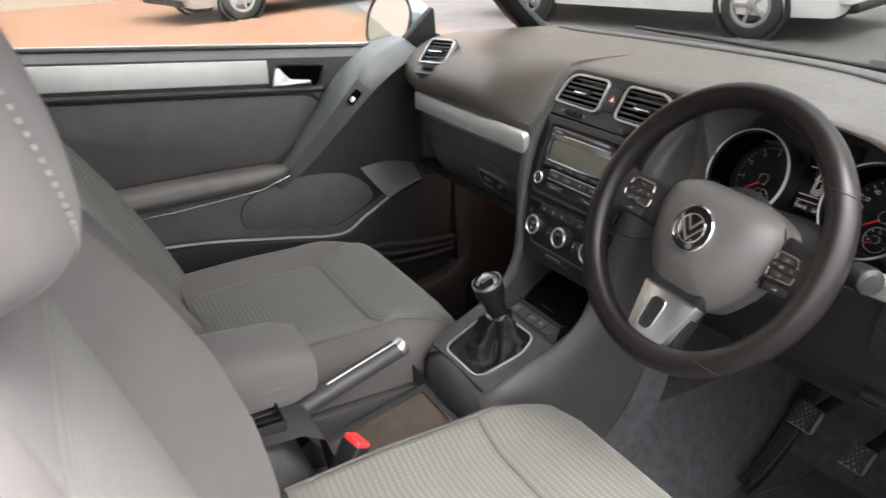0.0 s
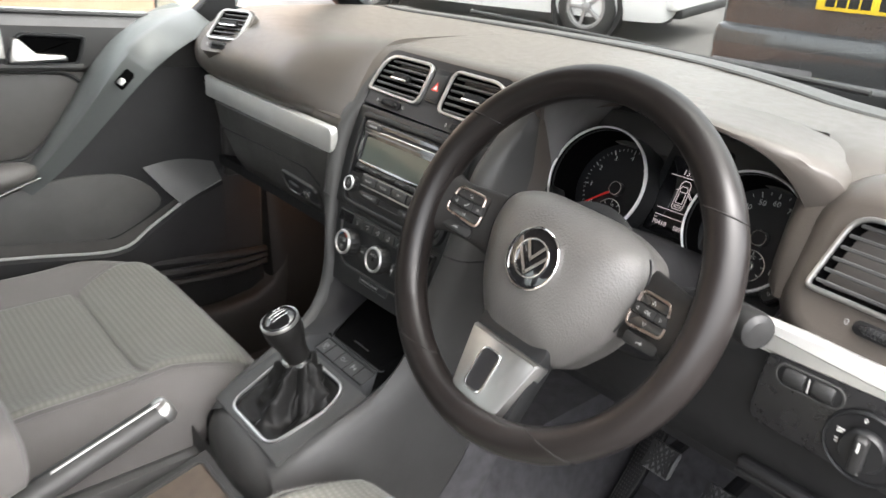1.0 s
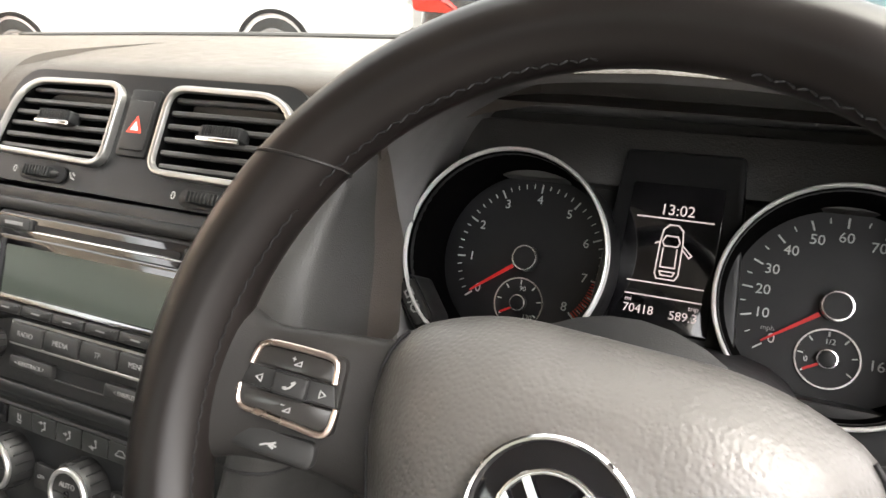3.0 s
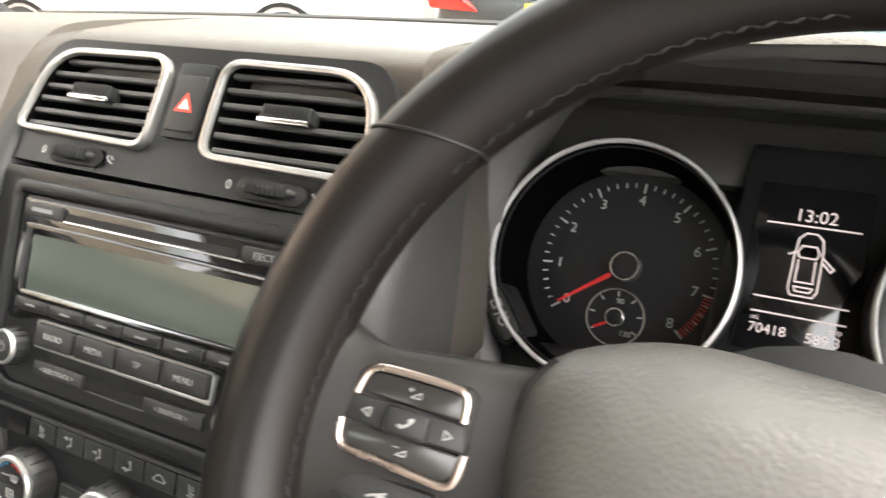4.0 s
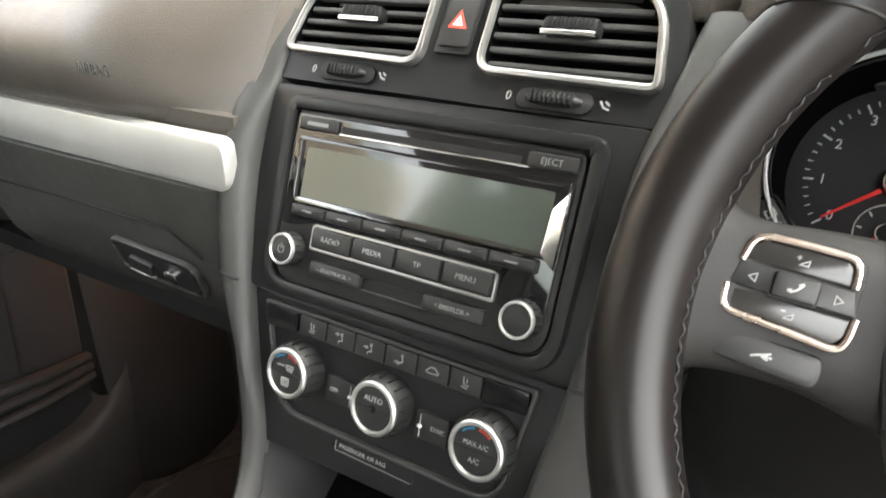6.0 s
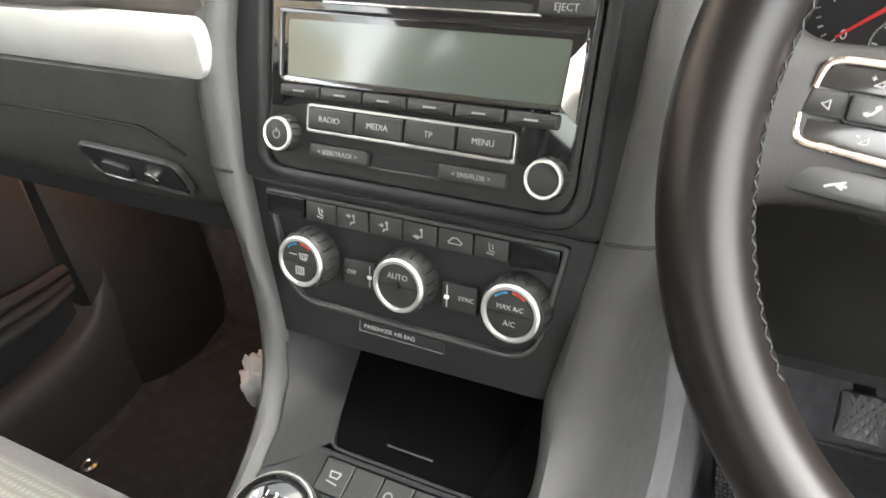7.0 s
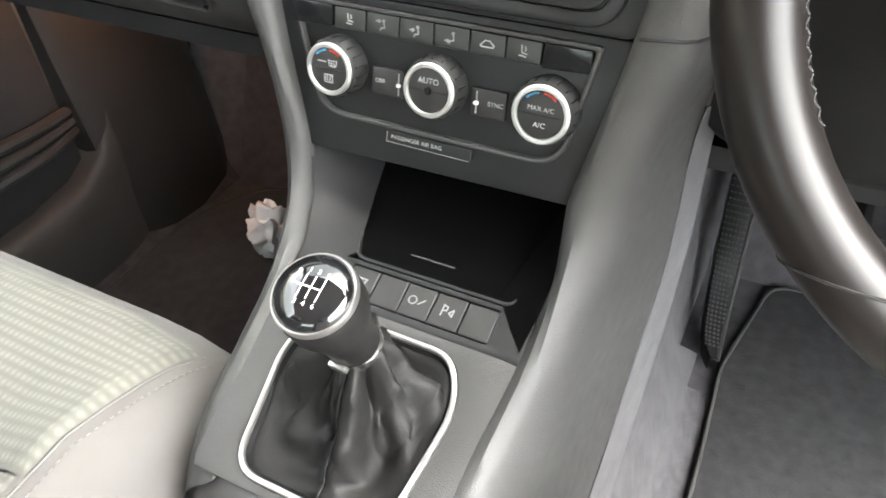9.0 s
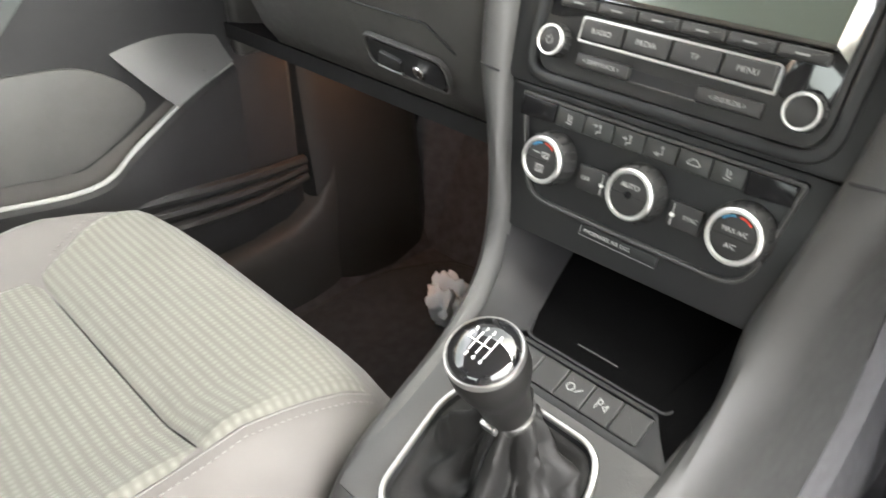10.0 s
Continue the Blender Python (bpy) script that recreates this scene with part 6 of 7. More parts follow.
part("hump", loft([[(x, y, z) for x in (0.0, 0.02, 0.06, 0.085, 0.092)] for y, z in ((-0.432, 0.49), (-0.444, 0.575), (-0.460, 0.626), (-0.49, 0.645), (-0.62, 0.650))]), SIDE, rc)
part("slot_frame", band(rrect(0.062, 0.050, 0.004, 0.039, -0.530), rrect(0.054, 0.042, 0.003, 0.039, -0.530), 0.640, 0.662, 0.002), TRIM, rc, "black framed slot")
part("slot_floor", prism(rrect(0.055, 0.043, 0.003, 0.039, -0.530), 0.645, 0.6515), DARK, rc)
for k in range(3):
    part("slot_bar", box(0.013 + k * 0.018, 0.020 + k * 0.018, -0.551, -0.509, 0.6505, 0.659, 0.002), GLOSS, rc)
hb = thing("handbrake", "dark grey handbrake lever with a bright top strip", "handbrake")
hp = smooth_path([(-0.020, -0.560, 0.575), (-0.024, -0.46, 0.606), (-0.028, -0.38, 0.630), (-0.034, -0.31, 0.648), (-0.037, -0.282, 0.655)], 5)
part("grip", tube(hp, [0.013 + 0.004 * min(1, i / 8) for i in range(len(hp))], n=16, flat=0.9), SIDE, hb)
part("end_cap", moved(lathe([(0.0172, -0.006), (0.0172, 0.002), (0.0145, 0.007), (0.008, 0.009), (0, 0.009)], 24), Matrix.Translation((-0.037, -0.280, 0.656)) @ Vector((0, 0, 1)).rotation_difference(Vector((-0.1, 0.86, 0.45)).normalized()).to_matrix().to_4x4()), VRING, hb, "satin end cap")
part("top_strip", tube([tuple(Vector(p) + Vector((0.004, -0.004, 0.0155))) for p in hp[8:]], 0.0019, n=8), VRING, hb, "bright top strip")
part("boot", loft([[(-0.026 + w * math.cos(b), -0.50 + l_ * math.sin(b), z) for b in [2 * math.pi * k / 20 for k in range(20)]] for w, l_, z in ((0.034, 0.085, 0.500), (0.028, 0.07, 0.520), (0.020, 0.05, 0.545))], wrap=True), LEATHER, hb)
rows = []
for y, w, z0, z1 in ((-0.436, 0.046, 0.664, 0.702), (-0.442, 0.058, 0.648, 0.722), (-0.475, 0.064, 0.638, 0.735), (-0.58, 0.066, 0.636, 0.742), (-0.72, 0.066, 0.63, 0.742), (-0.80, 0.060, 0.63, 0.73)):
    rows.append([(-0.042 + w * math.copysign(abs(math.cos(b)) ** 0.45, math.cos(b)), y, (z0 + z1) / 2 + (z1 - z0) / 2 * math.copysign(abs(math.sin(b)) ** 0.5, math.sin(b))) for b in [2 * math.pi * k / 28 for k in range(28)]])
arm = part("armrest", loft(rows, wrap=True, cap=True), CLOTH, rc, "pale grey cloth armrest pad")
part("seam", tube([(-0.106, -0.485, 0.684), (-0.092, -0.4425, 0.684), (0.008, -0.4425, 0.684), (0.0220, -0.485, 0.684), (0.0245, -0.78, 0.686)], 0.0018, n=6), CLOTH, arm)


def buckle(p, turn_):
    b = thing("seat_belt_buckle", "black seat belt buckle with a red release button", "seat belt buckle", Matrix.Translation(p) @ Matrix.Rotation(radians(turn_), 4, "Z") @ Matrix.Rotation(radians(-28), 4, "X"), group="seat belt buckles")
    part("housing", box(-0.020, 0.020, -0.013, 0.013, -0.085, 0.0, 0.005), DARK, b)
    part("button", box(-0.0175, 0.0175, -0.011, 0.011, -0.004, 0.006, 0.003), RED, b, "red release button")
    part("slot", box(-0.016, 0.016, 0.0112, 0.0128, -0.001, 0.002, 0.0005), CHROME, b)
    part("stem", tube([(0, 0, -0.08), (0, -0.005, -0.16)], 0.012, n=8, flat=0.6), DARK, b)


buckle((0.118, -0.425, 0.628), 12)
buckle((-0.140, -0.450, 0.572), -6)

# ---- pedals, mats and footwell things ----
def pedal(name, x, y, z, w, h, label):
    p = thing(name, label, "pedal", Matrix.Translation((x, y, z)) @ Matrix.Rotation(radians(-38), 4, "X"), group="pedals")
    part("pad", box(-w / 2, w / 2, -0.012, 0.0, -h / 2, h / 2, 0.008), METALPAD, p, "grey rubber pad with a criss-cross tread")
    bm = bmesh.new()
    for i in range(-3, 4):
        for d in (-1, 1):
            c = i * w / 4.2
            pts = []
            for t in (-0.5, 0.5):
                xx, zz = c + d * t * h * 0.7, t * h * 0.86
                pts.append((max(-w * 0.44, min(w * 0.44, xx)), zz))
            strokes([(pts, 0.0)], 0.0016, bm=bm)
    m = Matrix(((1, 0, 0, 0), (0, 0, -1, -0.0118), (0, 1, 0, 0), (0, 0, 0, 1)))
    part("tread", moved(bm, m @ Matrix.Diagonal((1, 1, 8, 1))), RUBBER, p)
    part("arm", tube([(0, 0.0, 0), (0, 0.05, 0.05), (0, 0.10, 0.20)], 0.011, n=8), DARK, p)


pedal("brake_pedal", 0.388, 0.335, 0.478, 0.047, 0.046, "brake pedal with a criss-cross rubber pad")
pedal("clutch_pedal", 0.300, 0.320, 0.506, 0.047, 0.046, "clutch pedal with a criss-cross rubber pad")
acc = thing("accelerator_pedal", "long black accelerator pedal", "pedal", Matrix.Translation((0.47, 0.42, 0.40)) @ Matrix.Rotation(radians(-35), 4, "X"), group="pedals")
part("pad", box(-0.024, 0.024, -0.01, 0.006, -0.10, 0.07, 0.008), METALPAD, acc)
fr_ = thing("footrest", "black plastic clutch footrest with a fine dotted tread", "footrest")


def rest_point(t, q, up=0.0):
    """On the footrest: t from its toe to its top, q across it."""
    left, right = 0.196 - 0.050 * math.sqrt(max(t, 0.0)), 0.206 - 0.018 * t
    return Vector((left + (right - left) * q, 0.335 + 0.30 * t, 0.266 + 0.05 * t + 0.26 * t * t + up))


rows = []
for k in range(17):
    t = k / 16
    rows.append([tuple(rest_point(t, 0.0, -0.012)), tuple(rest_point(t, 0.02, 0.008)), tuple(rest_point(t, 0.12, 0.012)), tuple(rest_point(t, 0.88, 0.012)), tuple(rest_point(t, 0.98, 0.009)), tuple(rest_point(t, 1.0, -0.014))])
part("plate", loft(rows), DARK, fr_)
dots = bmesh.new()
for i in range(40):
    t = 0.06 + 0.72 * i / 39
    wide = (rest_point(t, 1) - rest_point(t, 0)).x
    for q in [0.12 + 0.0052 / wide * j for j in range(int(0.76 * wide / 0.0052) + 1)]:
        p = rest_point(t, q, 0.0115)
        h_ = [dots.verts.new(p + Vector(d)) for d in ((-0.0017, -0.0020, 0), (0.0017, -0.0020, 0), (0.0017, 0.0020, 0.001), (-0.0017, 0.0020, 0.001))]
        tip_ = dots.verts.new(p + Vector((0, -0.0006, 0.0022)))
        for j in range(4):
            dots.faces.new((h_[j], h_[(j + 1) % 4], tip_))
part("tread", dots, LOWER, fr_, "rows of small raised dots")
part("edge", tube([tuple(rest_point(q / 14, 1.0, 0.010)) for q in range(15)], 0.0026, n=8), SIDE, fr_, "raised outer edge")


def mat_(name, outline, label):
    ob = thing(name, label, "floor mat")
    bm = prism(outline, 0.2505, 0.2615, 0.003)
    part("carpet_mat", bm, CARPET, ob)
    part("binding", tube([(x, y, 0.2615) for x, y in offset(outline, 0.002)], 0.0026, closed=True, n=6), BINDING, ob, "stitched edge binding")
    return ob


mat_("floor_mat", rpoly([(0.222, -0.20), (0.63, -0.20), (0.63, 0.45), (0.56, 0.525), (0.246, 0.525), (0.210, 0.34), (0.216, 0.20)], [0.04, 0.04, 0.05, 0.05, 0.035, 0.02, 0.05], 5), "black carpet driver's mat with bound edge")
pm = mat_("floor_mat", rpoly([(-0.655, -0.20), (-0.215, -0.20), (-0.215, 0.40), (-0.30, 0.425), (-0.58, 0.425), (-0.655, 0.30)], 0.05, 5), "black carpet passenger mat with bound edge")
part("clip", lathe([(0.014, 0.262), (0.014, 0.266), (0.009, 0.268), (0.006, 0.266), (0.006, 0.262)], 20), CHROME, pm, "round metal fixing", at=Matrix.Translation((-0.630, 0.075, 0)))
# small courtesy lamp under the glovebox
lamp = thing("footwell_lamp", "small warm footwell lamp under the glovebox", "lamp", Matrix.Translation((-0.605, 0.250, 0.700)))
part("lens", box(-0.02, 0.02, -0.011, 0.011, -0.006, 0.004, 0.003), glow("warm_lamp_lens", (1.0, 0.46, 0.20), 4.6), lamp, "lit amber lens")
part("bezel", band(rrect(0.050, 0.032, 0.005), rrect(0.041, 0.023, 0.004), -0.004, 0.006, 0.001), DARK, lamp)
# crumpled tissue
rnd = random.Random(4)
bm = bmesh.new()
bmesh.ops.create_icosphere(bm, subdivisions=4, radius=1)
for v in bm.verts:
    n_ = noise.noise(v.co * 2.3) * 0.5 + noise.noise(v.co * 4.6) * 0.16
    v.co = Vector((v.co.x * 0.038, v.co.y * 0.028, v.co.z * 0.048)) * (1 + n_)
solo("crumpled_tissue", bm, PAPER, "crumpled white paper tissue on the passenger floor", "tissue", Matrix.Translation((-0.464, 0.285, 0.304)), angle=50)

# ---- front seats ----
def seat(cx, fwd, lift, lean, back_shift, label, headrest, outer, swells, ahead=0.020):
    st = thing("front_seat", label, "car seat", Matrix.Translation((cx, fwd, lift)), group="front seats")
    HW = 0.247

    def top(x, y):
        """Height of the cushion's upper skin."""
        q = abs(x) / HW
        z = 0.605
        z += 0.022 * math.exp(-((q - 0.83) / 0.15) ** 2) * min(1, max(0.0, (-0.13 - y) / 0.12))
        z -= 0.055 * max(0.0, (q - 0.55) / 0.45) ** 2 * min(1, max(0.0, (y + 0.25) / 0.13))
        f = max(0.0, (y + 0.160) / 0.078)
        z += 0.010 * math.exp(-((y + 0.19) / 0.07) ** 2) - 0.075 * f ** 2.2
        z -= 0.07 * max(0, (-y - 0.42)) - 0.0
        z -= 0.035 * max(0.0, (q - 0.86) / 0.14) ** 2
        return z

    def half(y, s):
        """Half width of the ribbed panel; it flares towards the front on the door side."""
        if s != outer:
            return 0.206
        t = min(1, max(0, (y + 0.30) / 0.14))
        return 0.132 + 0.054 * t * t * (3 - 2 * t)

    ys = [-0.080, -0.082, -0.088, -0.098, -0.112, -0.13, -0.15, -0.18, -0.21, -0.24, -0.265, -0.28, -0.295, -0.32, -0.36, -0.40, -0.44, -0.48, -0.52, -0.56]
    rows = []
    for i, y in enumerate(ys):
        shrink = 1 - 0.12 * max(0, (y + 0.15) / 0.07) ** 2
        xs_ = [HW * q * shrink for q in (-1, -0.97, -0.9, -0.82, -0.74, -0.66, -0.5, -0.25, 0, 0.25, 0.5, 0.66, 0.74, 0.82, 0.9, 0.97, 1)]
        up = [(x, y, top(x / shrink, y) - (0.005 if abs(x) < half(y, math.copysign(1, x)) * shrink - 0.02 else 0.0)) for x in xs_]
        low = [(HW * shrink * 1.01, y, 0.50), (HW * shrink * 0.97, y, 0.42), (-HW * shrink * 0.97, y, 0.42), (-HW * shrink * 1.01, y, 0.50)]
        rows.append(up + low)
    part("cushion", loft(rows, wrap=True, cap=True), CLOTH, st, "plain grey cloth cushion sides", angle=70)

    def insert(y0, y1, n, name):
        rr = []
        for j in range(n + 1):
            y = y0 + (y1 - y0) * j / n
            shrink = 1 - 0.12 * max(0, (y + 0.15) / 0.07) ** 2
            e = 0.004 * min(1, min(j, n - j) / 2.0)
            rr.append([(half(y, math.copysign(1, q)) * q * shrink, y, top(half(y, math.copysign(1, q)) * q, y) + (-0.001 if abs(q) == 1 or j in (0, n) else 0.001 + e)) for q in (-1, -0.975, -0.94, -0.7, -0.35, 0, 0.35, 0.7, 0.94, 0.975, 1)])
        return part(name, loft(rr), RIB, st, "ribbed pale grey-green cloth insert", angle=70)

    insert(-0.128, -0.279, 14, "front_insert")
    insert(-0.281, -0.55, 14, "rear_insert")
    # thread along the bolsters
    for s in (-1, 1):
        pts = []
        for j in range(15):
            y = -0.132 - 0.40 * j / 14
            w = half(y, s) + 0.003
            shrink = 1 - 0.12 * max(0, (y + 0.15) / 0.07) ** 2
            pts.append((s * w * shrink, y, top(w, y) + 0.0004))
        part("seam_thread", tube(pts, 0.0007, n=6), STITCH, st)
        dash_me = mesh_of("stitch", box(-0.0005, 0.0005, -0.0016, 0.0016, -0.0004, 0.0005, 0.0002), STITCH)
        for j in range(62):
            y = -0.136 - 0.0060 * j
            w = half(y, s) + 0.011
            shrink = 1 - 0.12 * max(0, (y + 0.15) / 0.07) ** 2
            share("stitch", dash_me, st, Matrix.Translation((s * w * shrink, y, top(w, y) + 0.0006)) @ Matrix.Rotation(math.atan2(top(w, y + 0.004) - top(w, y - 0.004), 0.008), 4, "X"))
    part("base", box(-0.20, 0.20, -0.52, -0.16, 0.262, 0.43, 0.02), DARK, st, "dark seat base")
    part("side_valance", box(-0.272, -0.245, -0.55, -0.15, 0.36, 0.52, 0.012), SIDE, st)
    part("side_valance", box(0.245, 0.272, -0.55, -0.15, 0.36, 0.52, 0.012), SIDE, st)

    # backrest: local frame, v up the back, n forwards
    B = Matrix.Translation((0, -0.545 + back_shift, 0.545)) @ Matrix.Rotation(radians(lean), 4, "X")
    tab = ((0.0, 0.228, 0.022, 0.10), (0.06, 0.240, 0.030, 0.11), (0.16, 0.246, 0.036, 0.115), (0.28, 0.244, 0.036, 0.11), (0.38, 0.236, 0.030, 0.10), (0.46, 0.222, 0.022, 0.09), (0.52, 0.200, 0.015, 0.08), (0.555, 0.165, 0.006, 0.065), (0.572, 0.12, 0.0, 0.045))

    def at_v(v):
        for p, q in zip(tab, tab[1:]):
            if v <= q[0]:
                t = (v - p[0]) / (q[0] - p[0])
                return [p[k] + (q[k] - p[k]) * t for k in range(4)]
        return tab[-1]

    def front(q, v):
        """How far the back's skin stands forward at a signed share q of its half width."""
        a, far = abs(q), q * outer < 0
        bol = at_v(v)[2] * swells[0 if far else 1]
        swell = math.exp(-((a - 0.87) / (0.17 if far else 0.13)) ** 2)
        return bol * swell - 0.03 * max(0, (a - 0.9) / 0.1) ** 2 - (0.575 - v < 0.06) * 0.02 * (1 - (0.575 - v) / 0.06)

    rows = []
    for k in range(27):
        v = 0.572 * (1 - (1 - k / 26) ** 1.3)
        _, w, bol, th = at_v(v)
        fr_pts = [(w * q, front(q, v), v) for q in (-1, -0.96, -0.88, -0.78, -0.68, -0.5, -0.25, 0, 0.25, 0.5, 0.68, 0.78, 0.88, 0.96, 1)]
        bk = [(w * q, -th + 0.02 * abs(q) ** 3, v) for q in (1, 0.9, 0.5, 0, -0.5, -0.9, -1)]
        rows.append(fr_pts + bk)
    part("backrest", loft(rows, wrap=True, cap=True), CLOTH, st, "grey cloth backrest", at=B, angle=70)
    rr = []
    for j in range(24):
        v = 0.02 + 0.46 * j / 23
        w = at_v(v)[1]
        rr.append([(-w * (0.82 if q * outer > 0 else 0.64) * q, v, front((0.82 if q * outer > 0 else 0.64) * q, v) + (-0.002 if abs(q) == 1 or j in (0, 23) else 0.0022)) for q in (-1, -0.965, -0.9, -0.7, -0.35, 0, 0.35, 0.7, 0.9, 0.965, 1)])
    flip = Matrix(((-1, 0, 0, 0), (0, 0, 1, 0), (0, 1, 0, 0), (0, 0, 0, 1)))
    part("back_insert", loft(rr), RIB, st, "ribbed pale grey-green cloth insert", at=B @ flip, angle=70)
    for s in (-1, 1):
        part("headrest_post", tube([(s * 0.065, -0.02, 0.52), (s * 0.065, 0.01, 0.64)], 0.006, n=10), CHROME, st, at=B)
    # headrest
    rows = []
    for v, w, th in headrest:
        rows.append([(w * math.copysign(abs(math.cos(b)) ** 0.5, math.cos(b)), ahead + th * math.copysign(abs(math.sin(b)) ** 0.7, math.sin(b)), v) for b in [2 * math.pi * k / 32 for k in range(32)]])
    cols = [smooth_path([r[j] for r in rows], 4) for j in range(32)]
    hr = part("headrest", loft([list(r) for r in zip(*cols)], wrap=True, cap=True), CLOTH, st, "smooth grey cloth headrest", at=B, angle=70)
    edge = smooth_path([(r[0][0] * 0.76, ahead + headrest[k][2] * 0.892, r[0][2]) for k, r in enumerate(rows)], 9)
    stitch_me = mesh_of("stitch", tube([(0, 0, -0.0015), (0, 0, 0.0015)], 0.0009, n=5), PALETHREAD)
    for s in (-1, 1):
        for p, q in zip(edge, edge[1:]):
            d = Vector((s * (q[0] - p[0]), q[1] - p[1], q[2] - p[2]))
            share("stitch", stitch_me, hr, Matrix.Translation((s * p[0], p[1], p[2])) @ Vector((0, 0, 1)).rotation_difference(d.normalized()).to_matrix().to_4x4())
    return st


HR = ((0.575, 0.09, 0.030), (0.582, 0.115, 0.045), (0.600, 0.130, 0.056), (0.65, 0.138, 0.062), (0.71, 0.134, 0.060), (0.755, 0.115, 0.048), (0.772, 0.085, 0.028), (0.777, 0.05, 0.012))
HR_D = tuple((v - 0.018 + (v - 0.575) * 0.2, w + 0.014, th + 0.006) for v, w, th in HR)
seat(0.370, 0.02, 0.008, 18, -0.075, "driver's seat in grey cloth with ribbed centre panels", HR_D, 1, (2.5, 0.45), 0.020)
seat(-0.362, 0.02, 0.008, 28, 0.0, "passenger seat in grey cloth with ribbed centre panels", HR, -1, (1.25, 1.25))

# ---- passenger door, shut ----
GRIP = material("teal_grey_grip_plastic", (0.083, 0.090, 0.089), 0.40, grain=0.2, grain_scale=1300, mottle=0.1)
SPEAKER = material("speaker_mesh", (0.066, 0.065, 0.062), 0.55, grain=0.5, grain_scale=700, mottle=0.12)
# Pale base colour stands for light caught along the pocket's edge.
LIP = material("lit_pocket_lip", (0.26, 0.26, 0.25), 0.38, mottle=0.08)
POCKET = material("pocket_plastic", (0.024, 0.0238, 0.0245), 0.5, grain=0.25, grain_scale=1100, mottle=0.12, kind="leather", spec=0.3)
# Paler than the door plastic: light on this upward face is in the colour.
LEDGE = material("lit_ledge_plastic", (0.085, 0.085, 0.084), 0.32, grain=0.1, grain_scale=1300, mottle=0.08)
door = thing("passenger_door", "closed passenger door with silver strip, armrest and map pocket", "car door")
def belt(y):
    return 1.021 - 0.064 * (y - 0.03)
def door_row(y):
    b = belt(y)
    return [(-0.765, y, b + 0.002), (-0.742, y, b + 0.004), (-0.728, y, b - 0.004), (-0.716, y, b - 0.014), (-0.712, y, b - 0.060), (-0.716, y, b - 0.085), (-0.728, y, b - 0.095),
            (-0.732, y, b - 0.16), (-0.732, y, b - 0.24), (-0.722, y, 0.74), (-0.718, y, 0.66), (-0.722, y, 0.56), (-0.728, y, 0.46), (-0.735, y, 0.36)]
rows = [door_row(y) for y in (-1.0, -0.8, -0.6, -0.45, -0.3, -0.2, -0.1, 0.0, 0.08, 0.14, 0.20)]
slab(rows, 0.04, DOORSKIN, "panel", door, "dark grained door panel", (1, 0, 0))
rows = [[(x + 0.0012, y, z) for x, y, z in door_row(y)[1:7]] for y in (-1.0, -0.8, -0.6, -0.45, -0.3, -0.2, -0.1, 0.0, 0.08, 0.119)]
slab(rows, 0.006, SIDE, "upper_trim", door, "grey upper door trim", (1, 0, 0))
rows = []
for y in (-1.0, -0.7, -0.4, -0.27, -0.262):
    b = belt(y) - 0.018
    rows.append([(-0.716, y, b + 0.000), (-0.7085, y, b - 0.002), (-0.7070, y, b - 0.026), (-0.7085, y, b - 0.050), (-0.716, y, b - 0.053)])
part("trim_strip", loft(rows, cap=True), SILVER, door, "brushed silver strip")
part("window_seal", tube([(-0.742, y, belt(y) + 0.006) for y in (-1.0, -0.6, -0.2, 0.05)], 0.005, n=8), RUBBER, door)
part("bright_belt", tube([(-0.775, y, belt(y) + 0.006) for y in (-1.0, -0.6, -0.2, 0.08)], 0.004, n=8), CHROME, door, "bright outer belt strip")
DM = Matrix(((0, 0, 1, -0.712), (1, 0, 0, 0), (0, 1, 0, 0), (0, 0, 0, 1)))     # u along y, v up, n inwards
hand = rpoly([(-0.268, 0.960), (-0.145, 0.950), (-0.128, 1.003), (-0.238, 1.014)], [0.006, 0.016, 0.012, 0.014], 5)
part("handle_bezel", moved(band(hand, offset(hand, 0.006), -0.002, 0.006, 0.002), DM), TRIM, door, "dark bezel of the door handle")
# Plate coloured near-black in place of the shade in the handle well.
part("handle_well", moved(prism(offset(hand, 0.005), -0.004, 0.0022), DM), RECESS_SHADE, door)
part("door_handle", moved(prism(rpoly([(-0.258, 0.963), (-0.165, 0.961), (-0.168, 0.972), (-0.215, 0.978), (-0.238, 1.004), (-0.248, 1.004)], 0.004, 4), 0.0, 0.012, 0.004), DM), VRING, door, "satin chrome door handle")
# vinyl insert with a rounded front end and its dark surrounding groove
ins = rpoly([(-1.0, 0.775), (-0.25, 0.790), (-0.135, 0.905), (-0.165, 0.935), (-0.24, 0.942), (-1.0, 0.990)], [0.01, 0.03, 0.03, 0.02, 0.03, 0.01], 5)
part("insert", moved(prism(ins, -0.022, -0.012, 0.006), DM), DOORSKIN, door, "dark vinyl door insert")
part("groove", tube([tuple(DM @ Vector((x, y, -0.012))) for x, y in offset(ins, -0.003)], 0.0035, closed=True, n=6), RUBBER, door)
part("upper_lip", tube([(-0.7085, y, belt(y) - 0.083) for y in (-1.0, -0.7, -0.4, -0.2, -0.14)], 0.006, n=8), SIDE, door)
# armrest roll
rows = []
for y, z, r in ((-0.80, 0.760, 0.036), (-0.60, 0.770, 0.036), (-0.42, 0.776, 0.034), (-0.30, 0.780, 0.030), (-0.265, 0.784, 0.022), (-0.250, 0.786, 0.010)):
    rows.append([(-0.690 + r * 1.35 * math.cos(b), y, z - 0.008 + r * 0.75 * math.sin(b)) for b in [2 * math.pi * k / 18 for k in range(18)]])
part("armrest", loft(rows, wrap=True, cap=True), DOORSKIN, door, "padded dark armrest")
